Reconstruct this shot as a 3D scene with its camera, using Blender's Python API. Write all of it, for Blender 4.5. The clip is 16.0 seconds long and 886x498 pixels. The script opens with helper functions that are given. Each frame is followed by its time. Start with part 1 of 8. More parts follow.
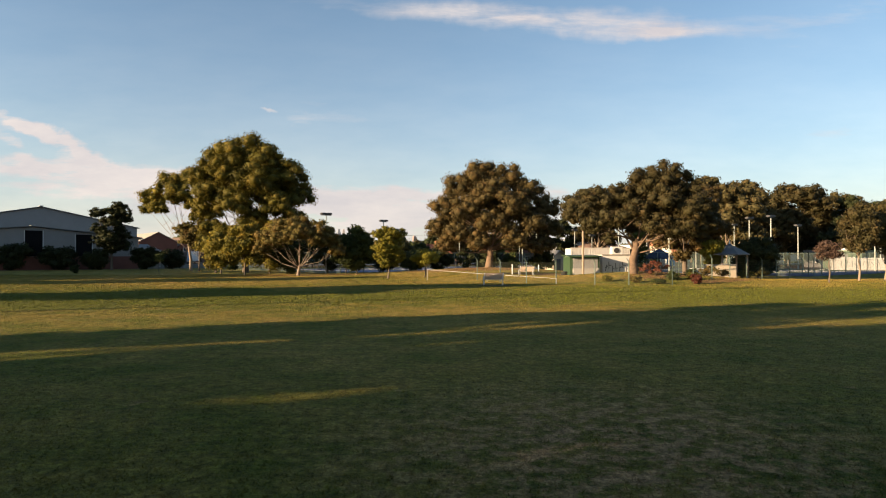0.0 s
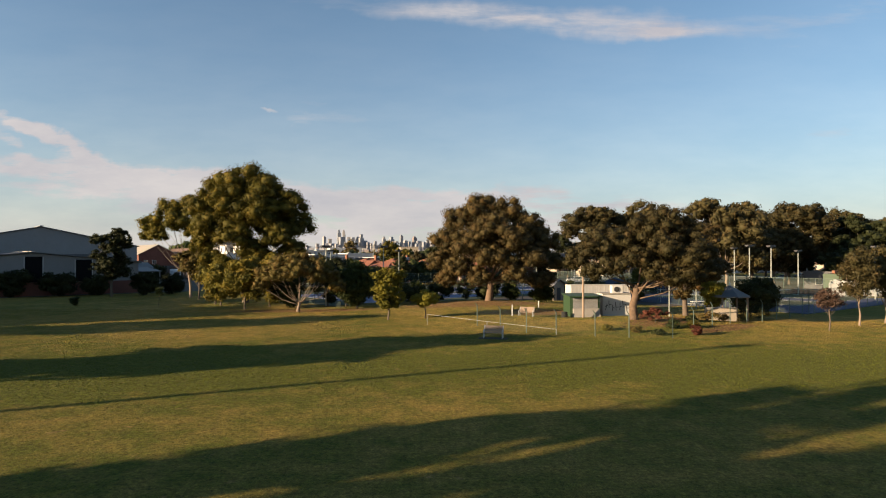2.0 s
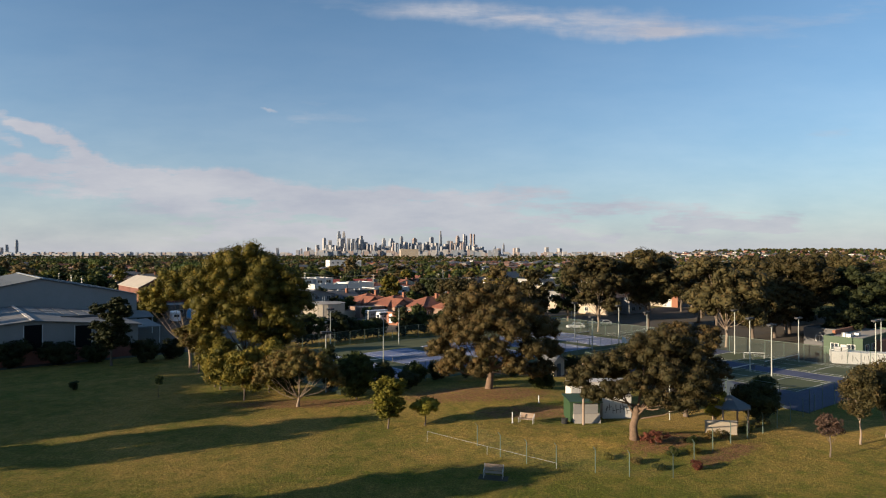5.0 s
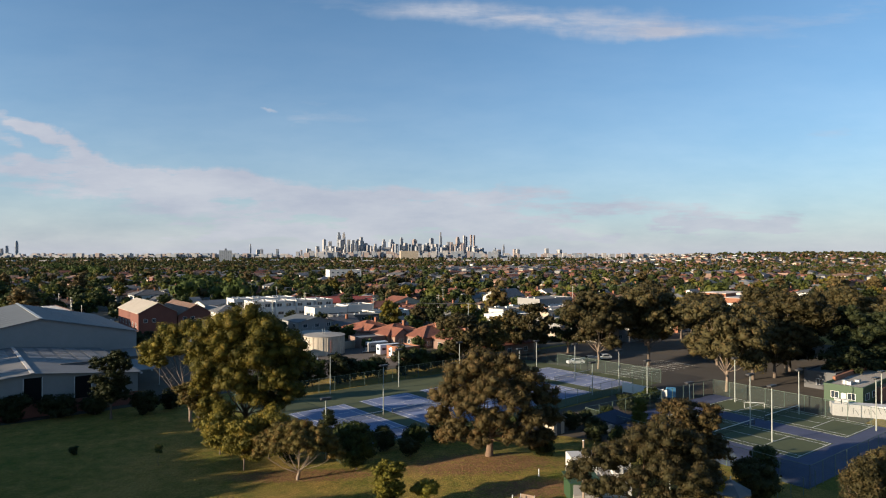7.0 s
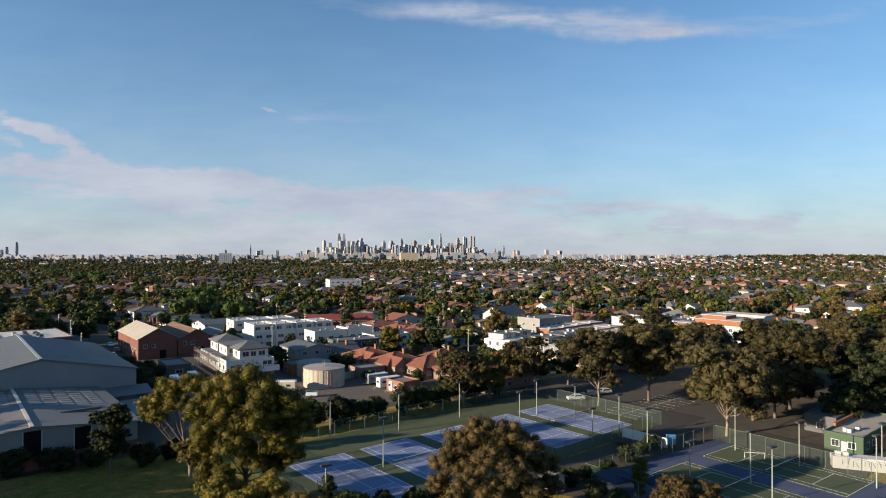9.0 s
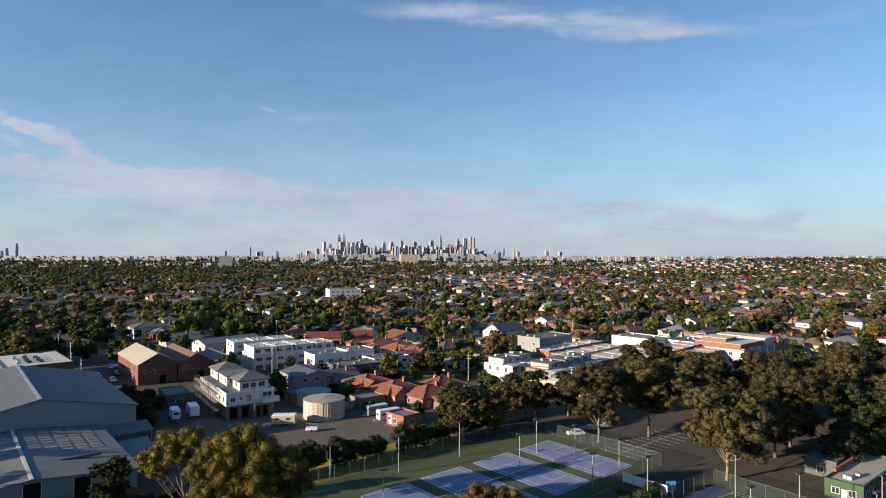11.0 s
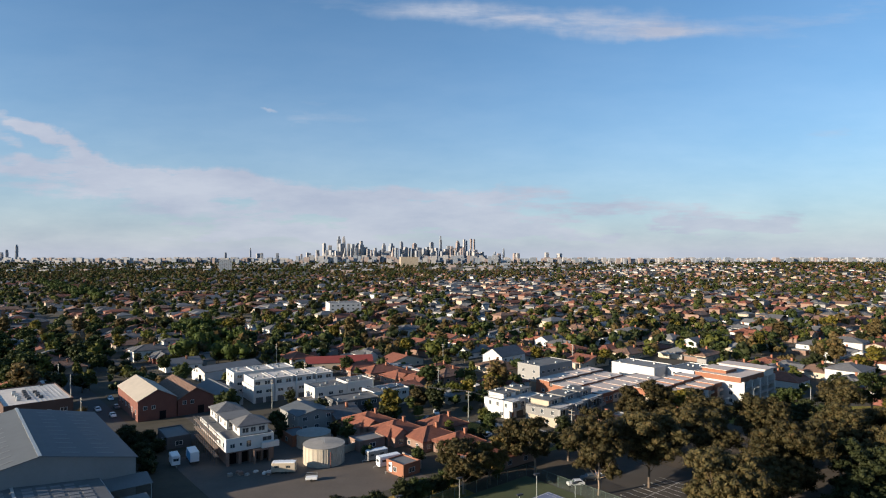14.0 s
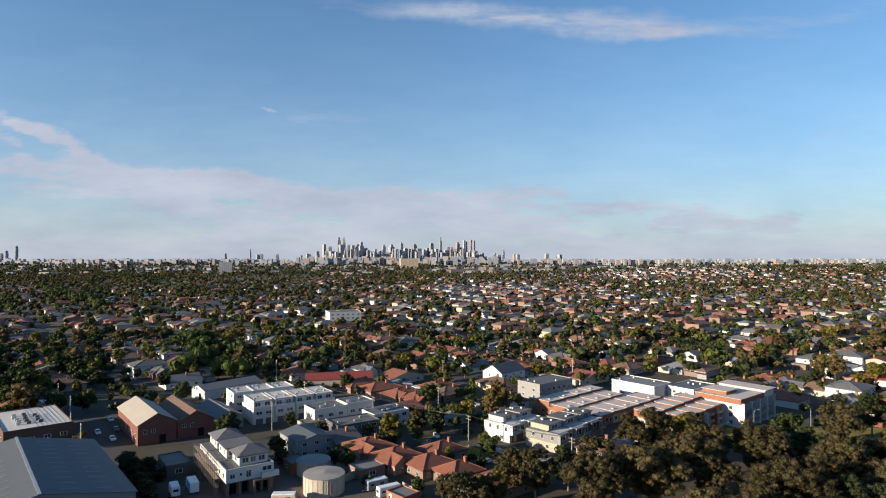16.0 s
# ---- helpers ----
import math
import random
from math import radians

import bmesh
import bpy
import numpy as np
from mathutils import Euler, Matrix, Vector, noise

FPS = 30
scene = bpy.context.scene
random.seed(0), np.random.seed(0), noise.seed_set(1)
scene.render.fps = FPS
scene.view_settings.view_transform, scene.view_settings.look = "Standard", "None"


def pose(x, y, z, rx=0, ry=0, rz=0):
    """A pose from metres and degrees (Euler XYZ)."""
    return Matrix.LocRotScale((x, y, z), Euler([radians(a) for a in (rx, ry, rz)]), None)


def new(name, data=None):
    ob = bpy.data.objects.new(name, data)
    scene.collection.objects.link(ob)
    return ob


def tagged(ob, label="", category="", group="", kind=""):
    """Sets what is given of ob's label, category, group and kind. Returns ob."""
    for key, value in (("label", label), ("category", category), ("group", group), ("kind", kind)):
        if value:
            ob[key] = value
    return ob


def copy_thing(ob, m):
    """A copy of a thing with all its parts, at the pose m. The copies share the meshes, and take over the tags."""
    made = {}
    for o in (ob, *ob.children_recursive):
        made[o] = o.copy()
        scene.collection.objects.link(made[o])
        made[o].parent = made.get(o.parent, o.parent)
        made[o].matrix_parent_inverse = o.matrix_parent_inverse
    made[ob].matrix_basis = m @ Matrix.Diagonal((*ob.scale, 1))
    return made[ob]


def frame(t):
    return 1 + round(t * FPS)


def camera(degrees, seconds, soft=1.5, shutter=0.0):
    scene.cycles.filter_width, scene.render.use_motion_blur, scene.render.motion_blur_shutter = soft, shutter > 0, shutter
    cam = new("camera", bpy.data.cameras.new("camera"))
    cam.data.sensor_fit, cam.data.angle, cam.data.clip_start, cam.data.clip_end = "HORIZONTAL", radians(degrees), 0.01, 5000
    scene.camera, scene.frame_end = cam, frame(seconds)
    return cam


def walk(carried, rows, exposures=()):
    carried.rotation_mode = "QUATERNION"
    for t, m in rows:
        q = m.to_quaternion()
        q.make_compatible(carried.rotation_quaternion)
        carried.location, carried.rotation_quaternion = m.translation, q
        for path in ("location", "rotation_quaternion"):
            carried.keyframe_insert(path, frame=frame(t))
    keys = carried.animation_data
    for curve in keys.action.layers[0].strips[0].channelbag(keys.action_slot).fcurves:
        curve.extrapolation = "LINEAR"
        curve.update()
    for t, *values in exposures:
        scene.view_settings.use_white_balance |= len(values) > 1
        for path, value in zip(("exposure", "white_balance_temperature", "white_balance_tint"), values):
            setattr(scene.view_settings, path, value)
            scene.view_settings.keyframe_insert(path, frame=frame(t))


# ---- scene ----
# ---------------------------------------------------------------- camera
cam = camera(72.0, 16.0, soft=1.1)
TILT, LEAN = 90.58, 0.0
RISE = [
    (0.0, 2.59), (0.5, 3.31), (1.0, 4.28), (1.5, 5.59), (2.0, 7.12), (2.5, 8.75), (3.0, 10.58), (3.5, 12.57), (4.0, 14.6),
    (4.5, 16.75), (5.0, 19.0), (5.5, 21.25), (6.0, 23.55), (6.5, 25.85), (7.0, 28.14), (7.5, 30.43), (8.0, 32.73), (8.5, 35.03),
    (9.0, 37.31), (9.5, 39.6), (10.0, 41.88), (10.5, 44.13), (11.0, 46.36), (11.5, 48.55), (12.0, 50.7), (12.5, 52.84),
    (13.0, 55.0), (13.5, 57.14), (14.0, 59.25), (14.5, 61.4), (15.0, 63.55), (15.5, 65.7), (16.0, 67.8)]
EXPOSURE = [(0.0, 1.56, 7500, 15), (1.5, 1.36, 7200, 14), (3.5, 1.02, 6600, 13), (7.0, 1.14, 6000, 10), (16.0, 1.13, 5750, 10)]
walk(cam, [(t, pose(0, 0, z, TILT, LEAN, 0)) for t, z in RISE], exposures=EXPOSURE)

# ---------------------------------------------------------------- light
SUN_AZ, SUN_EL = math.atan2(-0.42, -0.907), radians(12.5)
sun = new("sun", bpy.data.lights.new("sun", "SUN"))
sun.data.energy, sun.data.angle, sun.data.color = 5.0, radians(0.5), (1.0, 0.79, 0.53)
to_sun = Vector((math.cos(SUN_AZ) * math.cos(SUN_EL), math.sin(SUN_AZ) * math.cos(SUN_EL), math.sin(SUN_EL)))
sun.matrix_world = Matrix.Translation((0, 0, 300)) @ to_sun.to_track_quat("Z", "Y").to_matrix().to_4x4()

world = bpy.data.worlds.new("sky")
scene.world = world
world.use_nodes = True


def node(tree, kind, **given):
    """A node, with sockets set by name (underscores for spaces) or linked."""
    n = tree.nodes.new(kind)
    for key, value in given.items():
        socket = n.inputs[int(key[1:])] if key[0] == "i" and key[1:].isdigit() else n.inputs[key.replace("_", " ")]
        if isinstance(value, bpy.types.NodeSocket):
            tree.links.new(value, socket)
        else:
            socket.default_value = value
    return n


def calc(tree, op, a, b=0.0, c=0.0, clamp=False):
    n = node(tree, "ShaderNodeMath", i0=a, i1=b, i2=c)
    n.operation, n.use_clamp = op, clamp
    return n.outputs[0]


def build_sky():
    tr = world.node_tree
    tr.nodes.clear()
    sky = tr.nodes.new("ShaderNodeTexSky")
    sky.sky_type, sky.sun_disc = "NISHITA", False
    sky.sun_elevation, sky.sun_rotation = SUN_EL, math.pi / 2 - SUN_AZ
    sky.altitude, sky.air_density, sky.dust_density, sky.ozone_density = 50, 1.0, 0.4, 2.2
    way = tr.nodes.new("ShaderNodeTexCoord").outputs["Generated"]
    xyz = node(tr, "ShaderNodeSeparateXYZ", Vector=way)
    ahead = calc(tr, "MAXIMUM", xyz.outputs[1], 0.02)
    u = calc(tr, "DIVIDE", xyz.outputs[0], ahead)
    v = calc(tr, "DIVIDE", xyz.outputs[2], ahead)
    flat = node(tr, "ShaderNodeCombineXYZ", X=u, Y=v)
    warp = node(tr, "ShaderNodeTexNoise", Vector=flat.outputs[0], Scale=7.0, Detail=5.0, Roughness=0.6)
    du = calc(tr, "MULTIPLY_ADD", node(tr, "ShaderNodeSeparateColor", Color=warp.outputs["Color"]).outputs[0], 0.10, -0.05)
    dv = calc(tr, "MULTIPLY_ADD", node(tr, "ShaderNodeSeparateColor", Color=warp.outputs["Color"]).outputs[1], 0.06, -0.03)
    u2, v2 = calc(tr, "ADD", u, du), calc(tr, "ADD", v, dv)
    # u, v, half length, half height, lean in degrees, thickness
    banks = [(-0.655, 0.200, 0.11, 0.011, -27, 2.2), (-0.70, 0.178, 0.06, 0.012, -38, 1.2), (-0.60, 0.138, 0.28, 0.020, -5, 1.35),
             (-0.40, 0.122, 0.12, 0.014, -6, 1.4), (-0.05, 0.085, 0.17, 0.018, 4, 1.1), (-0.55, 0.105, 0.34, 0.014, -2, 0.8), (-0.40, 0.060, 0.62, 0.042, 0, 0.42), (-0.15, 0.050, 0.30, 0.030, 2, 0.5), (-0.25, 0.10, 0.20, 0.012, -9, 0.7),
             (0.30, 0.048, 0.60, 0.052, 0, 1.0), (-0.235, 0.215, 0.022, 0.040, 0, 0.26), (-0.15, 0.222, 0.12, 0.036, 6, 0.16), (-0.20, 0.225, 0.09, 0.035, 25, 0.16),
             (0.14, 0.398, 0.24, 0.016, -4, 0.70), (0.24, 0.380, 0.26, 0.014, -5, 0.45), (0.36, 0.363, 0.07, 0.009, 3, 0.8),
             (0.65, 0.390, 0.14, 0.022, 3, 0.32), (0.64, 0.205, 0.07, 0.018, 8, 0.42), (0.36, 0.062, 0.05, 0.012, 4, 0.45),
             (-0.273, 0.231, 0.008, 0.0028, -12, 0.7), (0.33, 0.14, 0.06, 0.012, 12, 0.2)]
    total = None
    for cu, cv, a, b, lean, thick in banks:
        c, s = math.cos(radians(lean)), math.sin(radians(lean))
        pu, pv = calc(tr, "SUBTRACT", u2, cu), calc(tr, "SUBTRACT", v2, cv)
        along = calc(tr, "ADD", calc(tr, "MULTIPLY", pu, c / a), calc(tr, "MULTIPLY", pv, s / a))
        across = calc(tr, "ADD", calc(tr, "MULTIPLY", pu, -s / b), calc(tr, "MULTIPLY", pv, c / b))
        q = calc(tr, "ADD", calc(tr, "MULTIPLY", along, along), calc(tr, "MULTIPLY", across, across))
        g = calc(tr, "MULTIPLY", calc(tr, "EXPONENT", calc(tr, "MULTIPLY", q, -0.8)), thick)
        total = g if total is None else calc(tr, "ADD", total, g)
    streaks = node(tr, "ShaderNodeTexNoise", Vector=node(tr, "ShaderNodeMapping", Vector=flat.outputs[0], Scale=(4.5, 26, 1), Rotation=(0, 0, 0.12)).outputs[0],
                   Scale=1.0, Detail=7.0, Roughness=0.62)
    ragged = calc(tr, "MINIMUM", calc(tr, "MAXIMUM", calc(tr, "MULTIPLY_ADD", streaks.outputs[0], 3.6, -1.05), 0.22), 1.2)
    mask = calc(tr, "MULTIPLY", total, ragged, clamp=True)
    # a pale veil low over the horizon
    low = calc(tr, "MULTIPLY", calc(tr, "EXPONENT", calc(tr, "MULTIPLY", calc(tr, "ABSOLUTE", xyz.outputs[2]), -6.6)), 0.92)
    mask = calc(tr, "MINIMUM", calc(tr, "MAXIMUM", mask, low), 0.92)
    hue = node(tr, "ShaderNodeVectorMath", i0=sky.outputs[0], i1=(0.782, 1.015, 1.10))
    hue.operation = "MULTIPLY"
    clear = node(tr, "ShaderNodeBackground", Color=hue.outputs[0], Strength=SKY)
    billow = node(tr, "ShaderNodeTexNoise", Vector=node(tr, "ShaderNodeMapping", Vector=flat.outputs[0], Scale=(5.0, 17, 1), Rotation=(0, 0, 0.08)).outputs[0], Scale=1.0, Detail=6.0, Roughness=0.6)
    tone = node(tr, "ShaderNodeMix", i0=calc(tr, "MULTIPLY_ADD", billow.outputs[0], 3.4, -1.2, clamp=True))
    tone.data_type = "RGBA"
    tone.inputs[6].default_value, tone.inputs[7].default_value = (0.78, 0.79, 0.88, 1), (1.01, 0.985, 1.01, 1)
    cloud = node(tr, "ShaderNodeBackground", Color=tone.outputs[2], Strength=CLOUD)
    mixed = node(tr, "ShaderNodeMixShader", Fac=mask, i1=clear.outputs[0], i2=cloud.outputs[0])
    out = node(tr, "ShaderNodeOutputWorld", Surface=mixed.outputs[0])


SKY, CLOUD = 0.066, 0.285
build_sky()
# ---------------------------------------------------------------- materials
def mat(name, c, rough=0.8, metal=0.0, var=0.25, coarse=0.35, fine=6.0, bump=0.0, rnd=0.0, alpha=1.0):
    """A surface with stains at one scale and grain at another; rnd varies it from piece to piece."""
    m = bpy.data.materials.new(name)
    m.use_nodes = True
    tr = m.node_tree
    p = tr.nodes["Principled BSDF"]
    where = tr.nodes.new("ShaderNodeNewGeometry").outputs["Position"]
    a = node(tr, "ShaderNodeTexNoise", Vector=where, Scale=coarse, Detail=4.0, Roughness=0.6).outputs[0]
    b = node(tr, "ShaderNodeTexNoise", Vector=where, Scale=fine, Detail=5.0, Roughness=0.7).outputs[0]
    amount = calc(tr, "ADD", calc(tr, "MULTIPLY_ADD", a, 2 * var, 1 - var), calc(tr, "MULTIPLY_ADD", b, 1.2 * var, -0.6 * var))
    if rnd:
        amount = calc(tr, "MULTIPLY", amount, calc(tr, "MULTIPLY_ADD", tr.nodes.new("ShaderNodeObjectInfo").outputs["Random"], 2 * rnd, 1 - rnd))
    col = node(tr, "ShaderNodeVectorMath", i0=(c[0], c[1], c[2]), i3=1.0)
    col.operation = "SCALE"
    tr.links.new(amount, col.inputs[3])
    tr.links.new(col.outputs[0], p.inputs["Base Color"])
    p.inputs["Roughness"].default_value, p.inputs["Metallic"].default_value, p.inputs["Alpha"].default_value = rough, metal, alpha
    if bump:
        bp = node(tr, "ShaderNodeBump", Height=b, Strength=bump, Distance=0.05)
        tr.links.new(bp.outputs[0], p.inputs["Normal"])
    return m


def leaf_mat(name, dark, light, tip=None, shine=0.12):
    """Foliage: each leaf its own tone, clumps that differ, light that comes through."""
    m = bpy.data.materials.new(name)
    m.use_nodes = True
    tr = m.node_tree
    p = tr.nodes["Principled BSDF"]
    geo = tr.nodes.new("ShaderNodeNewGeometry")
    a = node(tr, "ShaderNodeTexNoise", Vector=geo.outputs["Position"], Scale=0.45, Detail=3.0).outputs[0]
    f = calc(tr, "ADD", calc(tr, "MULTIPLY", geo.outputs["Random Per Island"], 0.55), calc(tr, "MULTIPLY_ADD", a, 1.6, -0.55), clamp=True)
    one = node(tr, "ShaderNodeMix", i0=f)
    one.data_type = "RGBA"
    one.inputs[6].default_value, one.inputs[7].default_value = (*dark, 1), (*light, 1)
    col = one.outputs[2]
    if tip:
        b = node(tr, "ShaderNodeTexNoise", Vector=geo.outputs["Position"], Scale=0.9, Detail=2.0).outputs[0]
        k = calc(tr, "MULTIPLY", calc(tr, "MULTIPLY_ADD", b, 4.0, -1.9, clamp=True), geo.outputs["Random Per Island"])
        two = node(tr, "ShaderNodeMix", i0=k, i6=col)
        two.data_type = "RGBA"
        tr.links.new(k, two.inputs[0])
        tr.links.new(col, two.inputs[6])
        two.inputs[7].default_value = (*tip, 1)
        col = two.outputs[2]
    oi = calc(tr, "MULTIPLY_ADD", tr.nodes.new("ShaderNodeObjectInfo").outputs["Random"], 0.5, 0.75)
    sc = node(tr, "ShaderNodeVectorMath", i0=col)
    sc.operation = "SCALE"
    tr.links.new(oi, sc.inputs[3])
    tr.links.new(sc.outputs[0], p.inputs["Base Color"])
    p.inputs["Roughness"].default_value, p.inputs["Specular IOR Level"].default_value = 0.6, shine
    t = node(tr, "ShaderNodeBsdfTranslucent", Color=sc.outputs[0])
    mix = node(tr, "ShaderNodeMixShader", Fac=0.22, i1=p.outputs[0], i2=t.outputs[0])
    tr.links.new(mix.outputs[0], tr.nodes["Material Output"].inputs["Surface"])
    return m


def glass_mat(name, c, rough=0.08):
    m = mat(name, c, rough=rough, var=0.15)
    m.node_tree.nodes["Principled BSDF"].inputs["Specular IOR Level"].default_value = 0.8
    return m


def tile_mat(name, c):
    """Roof tiles: courses that follow the slope's height, patchy and weathered."""
    m = mat(name, c, 0.85, var=0.5, coarse=0.7, fine=2.2, rnd=0.25)
    tr = m.node_tree
    p = tr.nodes["Principled BSDF"]
    where = tr.nodes.new("ShaderNodeNewGeometry").outputs["Position"]
    rows = node(tr, "ShaderNodeTexWave", Vector=where, Scale=2.4, Distortion=0.4, Detail=2.0)
    rows.bands_direction = "Z"
    bp = node(tr, "ShaderNodeBump", Height=rows.outputs["Fac"], Strength=0.8, Distance=0.06)
    tr.links.new(bp.outputs[0], p.inputs["Normal"])
    return m


BARK = mat("bark", (0.115, 0.088, 0.066), 0.9, var=0.45, coarse=0.8, fine=9, bump=0.6)
PEEL_BARK = mat("peeling_bark", (0.135, 0.088, 0.057), 0.9, var=0.75, coarse=2.2, fine=11, bump=0.9)
PALE_BARK = mat("pale_bark", (0.22, 0.165, 0.12), 0.85, var=0.45, coarse=0.9, fine=7, bump=0.5)
GUM = leaf_mat("gum_leaves", (0.044, 0.037, 0.016), (0.112, 0.083, 0.031), (0.145, 0.076, 0.029))
GUM_OLIVE = leaf_mat("olive_gum_leaves", (0.033, 0.031, 0.014), (0.082, 0.068, 0.027), (0.105, 0.064, 0.026))
GUM_GOLD = leaf_mat("golden_gum_leaves", (0.044, 0.046, 0.012), (0.165, 0.138, 0.021), (0.24, 0.155, 0.022))
WATTLE = leaf_mat("wattle_leaves", (0.085, 0.084, 0.014), (0.20, 0.170, 0.024))
GREEN = leaf_mat("green_leaves", (0.020, 0.030, 0.011), (0.054, 0.066, 0.018))
LIME = leaf_mat("yellow_green_leaves", (0.044, 0.052, 0.013), (0.098, 0.100, 0.020))
DARK = leaf_mat("dark_leaves", (0.018, 0.023, 0.010), (0.042, 0.048, 0.018))
BROWN_LEAF = leaf_mat("rusty_leaves", (0.054, 0.048, 0.016), (0.135, 0.106, 0.030), (0.165, 0.080, 0.026))
PURPLE_LEAF = leaf_mat("purplish_leaves", (0.040, 0.026, 0.020), (0.088, 0.054, 0.038))
RED_LEAF = leaf_mat("red_leaves", (0.070, 0.024, 0.016), (0.16, 0.055, 0.034))
PLANE_LEAF = leaf_mat("fresh_avenue_leaves", (0.032, 0.048, 0.013), (0.074, 0.098, 0.022))
WHITE = mat("white_render", (0.50, 0.485, 0.465), 0.8, var=0.10, rnd=0.08)
CREAM = mat("cream_render", (0.40, 0.335, 0.255), 0.85, var=0.14, rnd=0.12)
GREY_WALL = mat("grey_render", (0.22, 0.215, 0.21), 0.85, var=0.14, rnd=0.15)
DARK_CLAD = mat("dark_cladding", (0.075, 0.075, 0.078), 0.7, var=0.2)
BRICK_RED = mat("red_brick", (0.15, 0.058, 0.042), 0.9, var=0.32, fine=5, bump=0.2, rnd=0.15)
BRICK_ORANGE = mat("orange_brick", (0.235, 0.100, 0.056), 0.9, var=0.25, fine=5, bump=0.2)
BRICK_DARK = mat("dark_brick", (0.075, 0.045, 0.036), 0.9, var=0.3, fine=5, bump=0.2)
BRICK_BROWN = mat("brown_brick", (0.20, 0.13, 0.10), 0.9, var=0.3, fine=5, bump=0.2, rnd=0.2)
TERRACOTTA = tile_mat("terracotta_tiles", (0.185, 0.064, 0.036))
TILE_BROWN = tile_mat("brown_tiles", (0.150, 0.088, 0.060))
TILE_GREY = tile_mat("grey_tiles", (0.10, 0.10, 0.105))
ROOF_RED = mat("red_roof_sheet", (0.20, 0.040, 0.032), 0.7, var=0.2, coarse=0.3, fine=2)
RIDGE_TILE = mat("pale_ridge_tiles", (0.27, 0.115, 0.070), 0.85, var=0.3)
ROOF_PINK = mat("warm_white_roof_sheet", (0.50, 0.42, 0.37), 0.8, var=0.15, coarse=0.3, fine=2)
ROOF_PALE = mat("dusty_roof_sheet", (0.34, 0.30, 0.25), 0.8, var=0.25, coarse=0.3, fine=2)
ROOF_METAL = mat("zinc_roof_sheet", (0.140, 0.138, 0.137), 0.7, metal=0.0, var=0.2, coarse=0.25, fine=2, rnd=0.2)
ROOF_BLUE = mat("bluish_roof_sheet", (0.090, 0.100, 0.110), 0.7, metal=0.0, var=0.2, coarse=0.25, fine=2)
ROOF_WHITE = mat("pale_roof_sheet", (0.50, 0.46, 0.42), 0.7, var=0.18, coarse=0.3, fine=2, rnd=0.12)
TIN_WALL = mat("grey_wall_sheet", (0.22, 0.216, 0.214), 0.65, metal=0.0, var=0.16, coarse=0.2, fine=1.5)
DARK_ROOF = mat("dark_roof_membrane", (0.11, 0.11, 0.11), 0.8, var=0.35, coarse=0.4, fine=3)
ROOF_PANEL = mat("roof_light_panel", (0.125, 0.130, 0.135), 0.6, var=0.15)
BLACK = mat("dark_opening", (0.010, 0.010, 0.011), 0.9, var=0.2)
BLACK.node_tree.nodes["Principled BSDF"].inputs["Specular IOR Level"].default_value = 0.05
GLASS = glass_mat("window_glass", (0.03, 0.04, 0.05))
FRAME = mat("window_frame_paint", (0.55, 0.54, 0.52), 0.5, var=0.1)
CONCRETE = mat("concrete", (0.27, 0.25, 0.225), 0.9, var=0.25, coarse=0.6, fine=8, bump=0.2)
TANK = mat("stained_tank_plaster", (0.40, 0.35, 0.28), 0.9, var=0.35, coarse=0.5, fine=2.5, bump=0.2)
STEEL = mat("galvanised_steel", (0.42, 0.43, 0.42), 0.45, metal=0.6, var=0.15)
POLE_GREEN = mat("green_pole_paint", (0.085, 0.12, 0.095), 0.6, metal=0.0, var=0.15)
POLE_PALE = mat("pale_pole_paint", (0.30, 0.32, 0.29), 0.5, metal=0.2, var=0.15)
WOOD = mat("weathered_timber", (0.26, 0.19, 0.14), 0.85, var=0.35, fine=12, bump=0.3)
LAMP_BLACK = mat("lamp_housing", (0.03, 0.03, 0.032), 0.5, var=0.2)
ASPHALT = mat("asphalt", (0.050, 0.047, 0.045), 0.9, var=0.30, coarse=0.12, fine=3, bump=0.15)
YARD = mat("worn_yard_asphalt", (0.094, 0.076, 0.062), 0.9, var=0.40, coarse=0.10, fine=1.5, bump=0.15)
CAR_PARK = mat("brown_car_park_asphalt", (0.052, 0.044, 0.037), 0.9, var=0.35, coarse=0.15, fine=3.0, bump=0.15)
LITTER = mat("leaf_litter", (0.058, 0.044, 0.030), 0.95, var=0.55, coarse=0.25, fine=3.0, bump=0.4)
SOIL = mat("garden_ground", (0.050, 0.042, 0.027), 0.95, var=0.6, coarse=0.09, fine=0.7, bump=0.2)
COURT_GREEN = mat("green_court", (0.060, 0.074, 0.030), 0.9, var=0.30, coarse=0.25, fine=3)
COURT_BLUE = mat("blue_court", (0.162, 0.196, 0.315), 0.9, var=0.25, coarse=0.25, fine=3)
COURT_LINE = mat("court_line", (0.60, 0.60, 0.58), 0.8, var=0.15)
COURT_NAVY = mat("navy_court", (0.051, 0.063, 0.120), 0.9, var=0.4, coarse=0.25, fine=2)
SHED_GREEN = mat("green_paint", (0.024, 0.056, 0.022), 0.6, var=0.2)
CAR_WHITE = mat("white_car_paint", (0.70, 0.71, 0.72), 0.3, var=0.05)
CAR_RED = mat("red_car_paint", (0.35, 0.02, 0.02), 0.3, var=0.05)
CAR_GREY = mat("grey_car_paint", (0.16, 0.17, 0.18), 0.3, metal=0.4, var=0.05)
RUBBER = mat("tyre_rubber", (0.02, 0.02, 0.02), 0.9, var=0.2)
CHROMA = mat("faded_blue_panel", (0.10, 0.30, 0.50), 0.6, var=0.15)


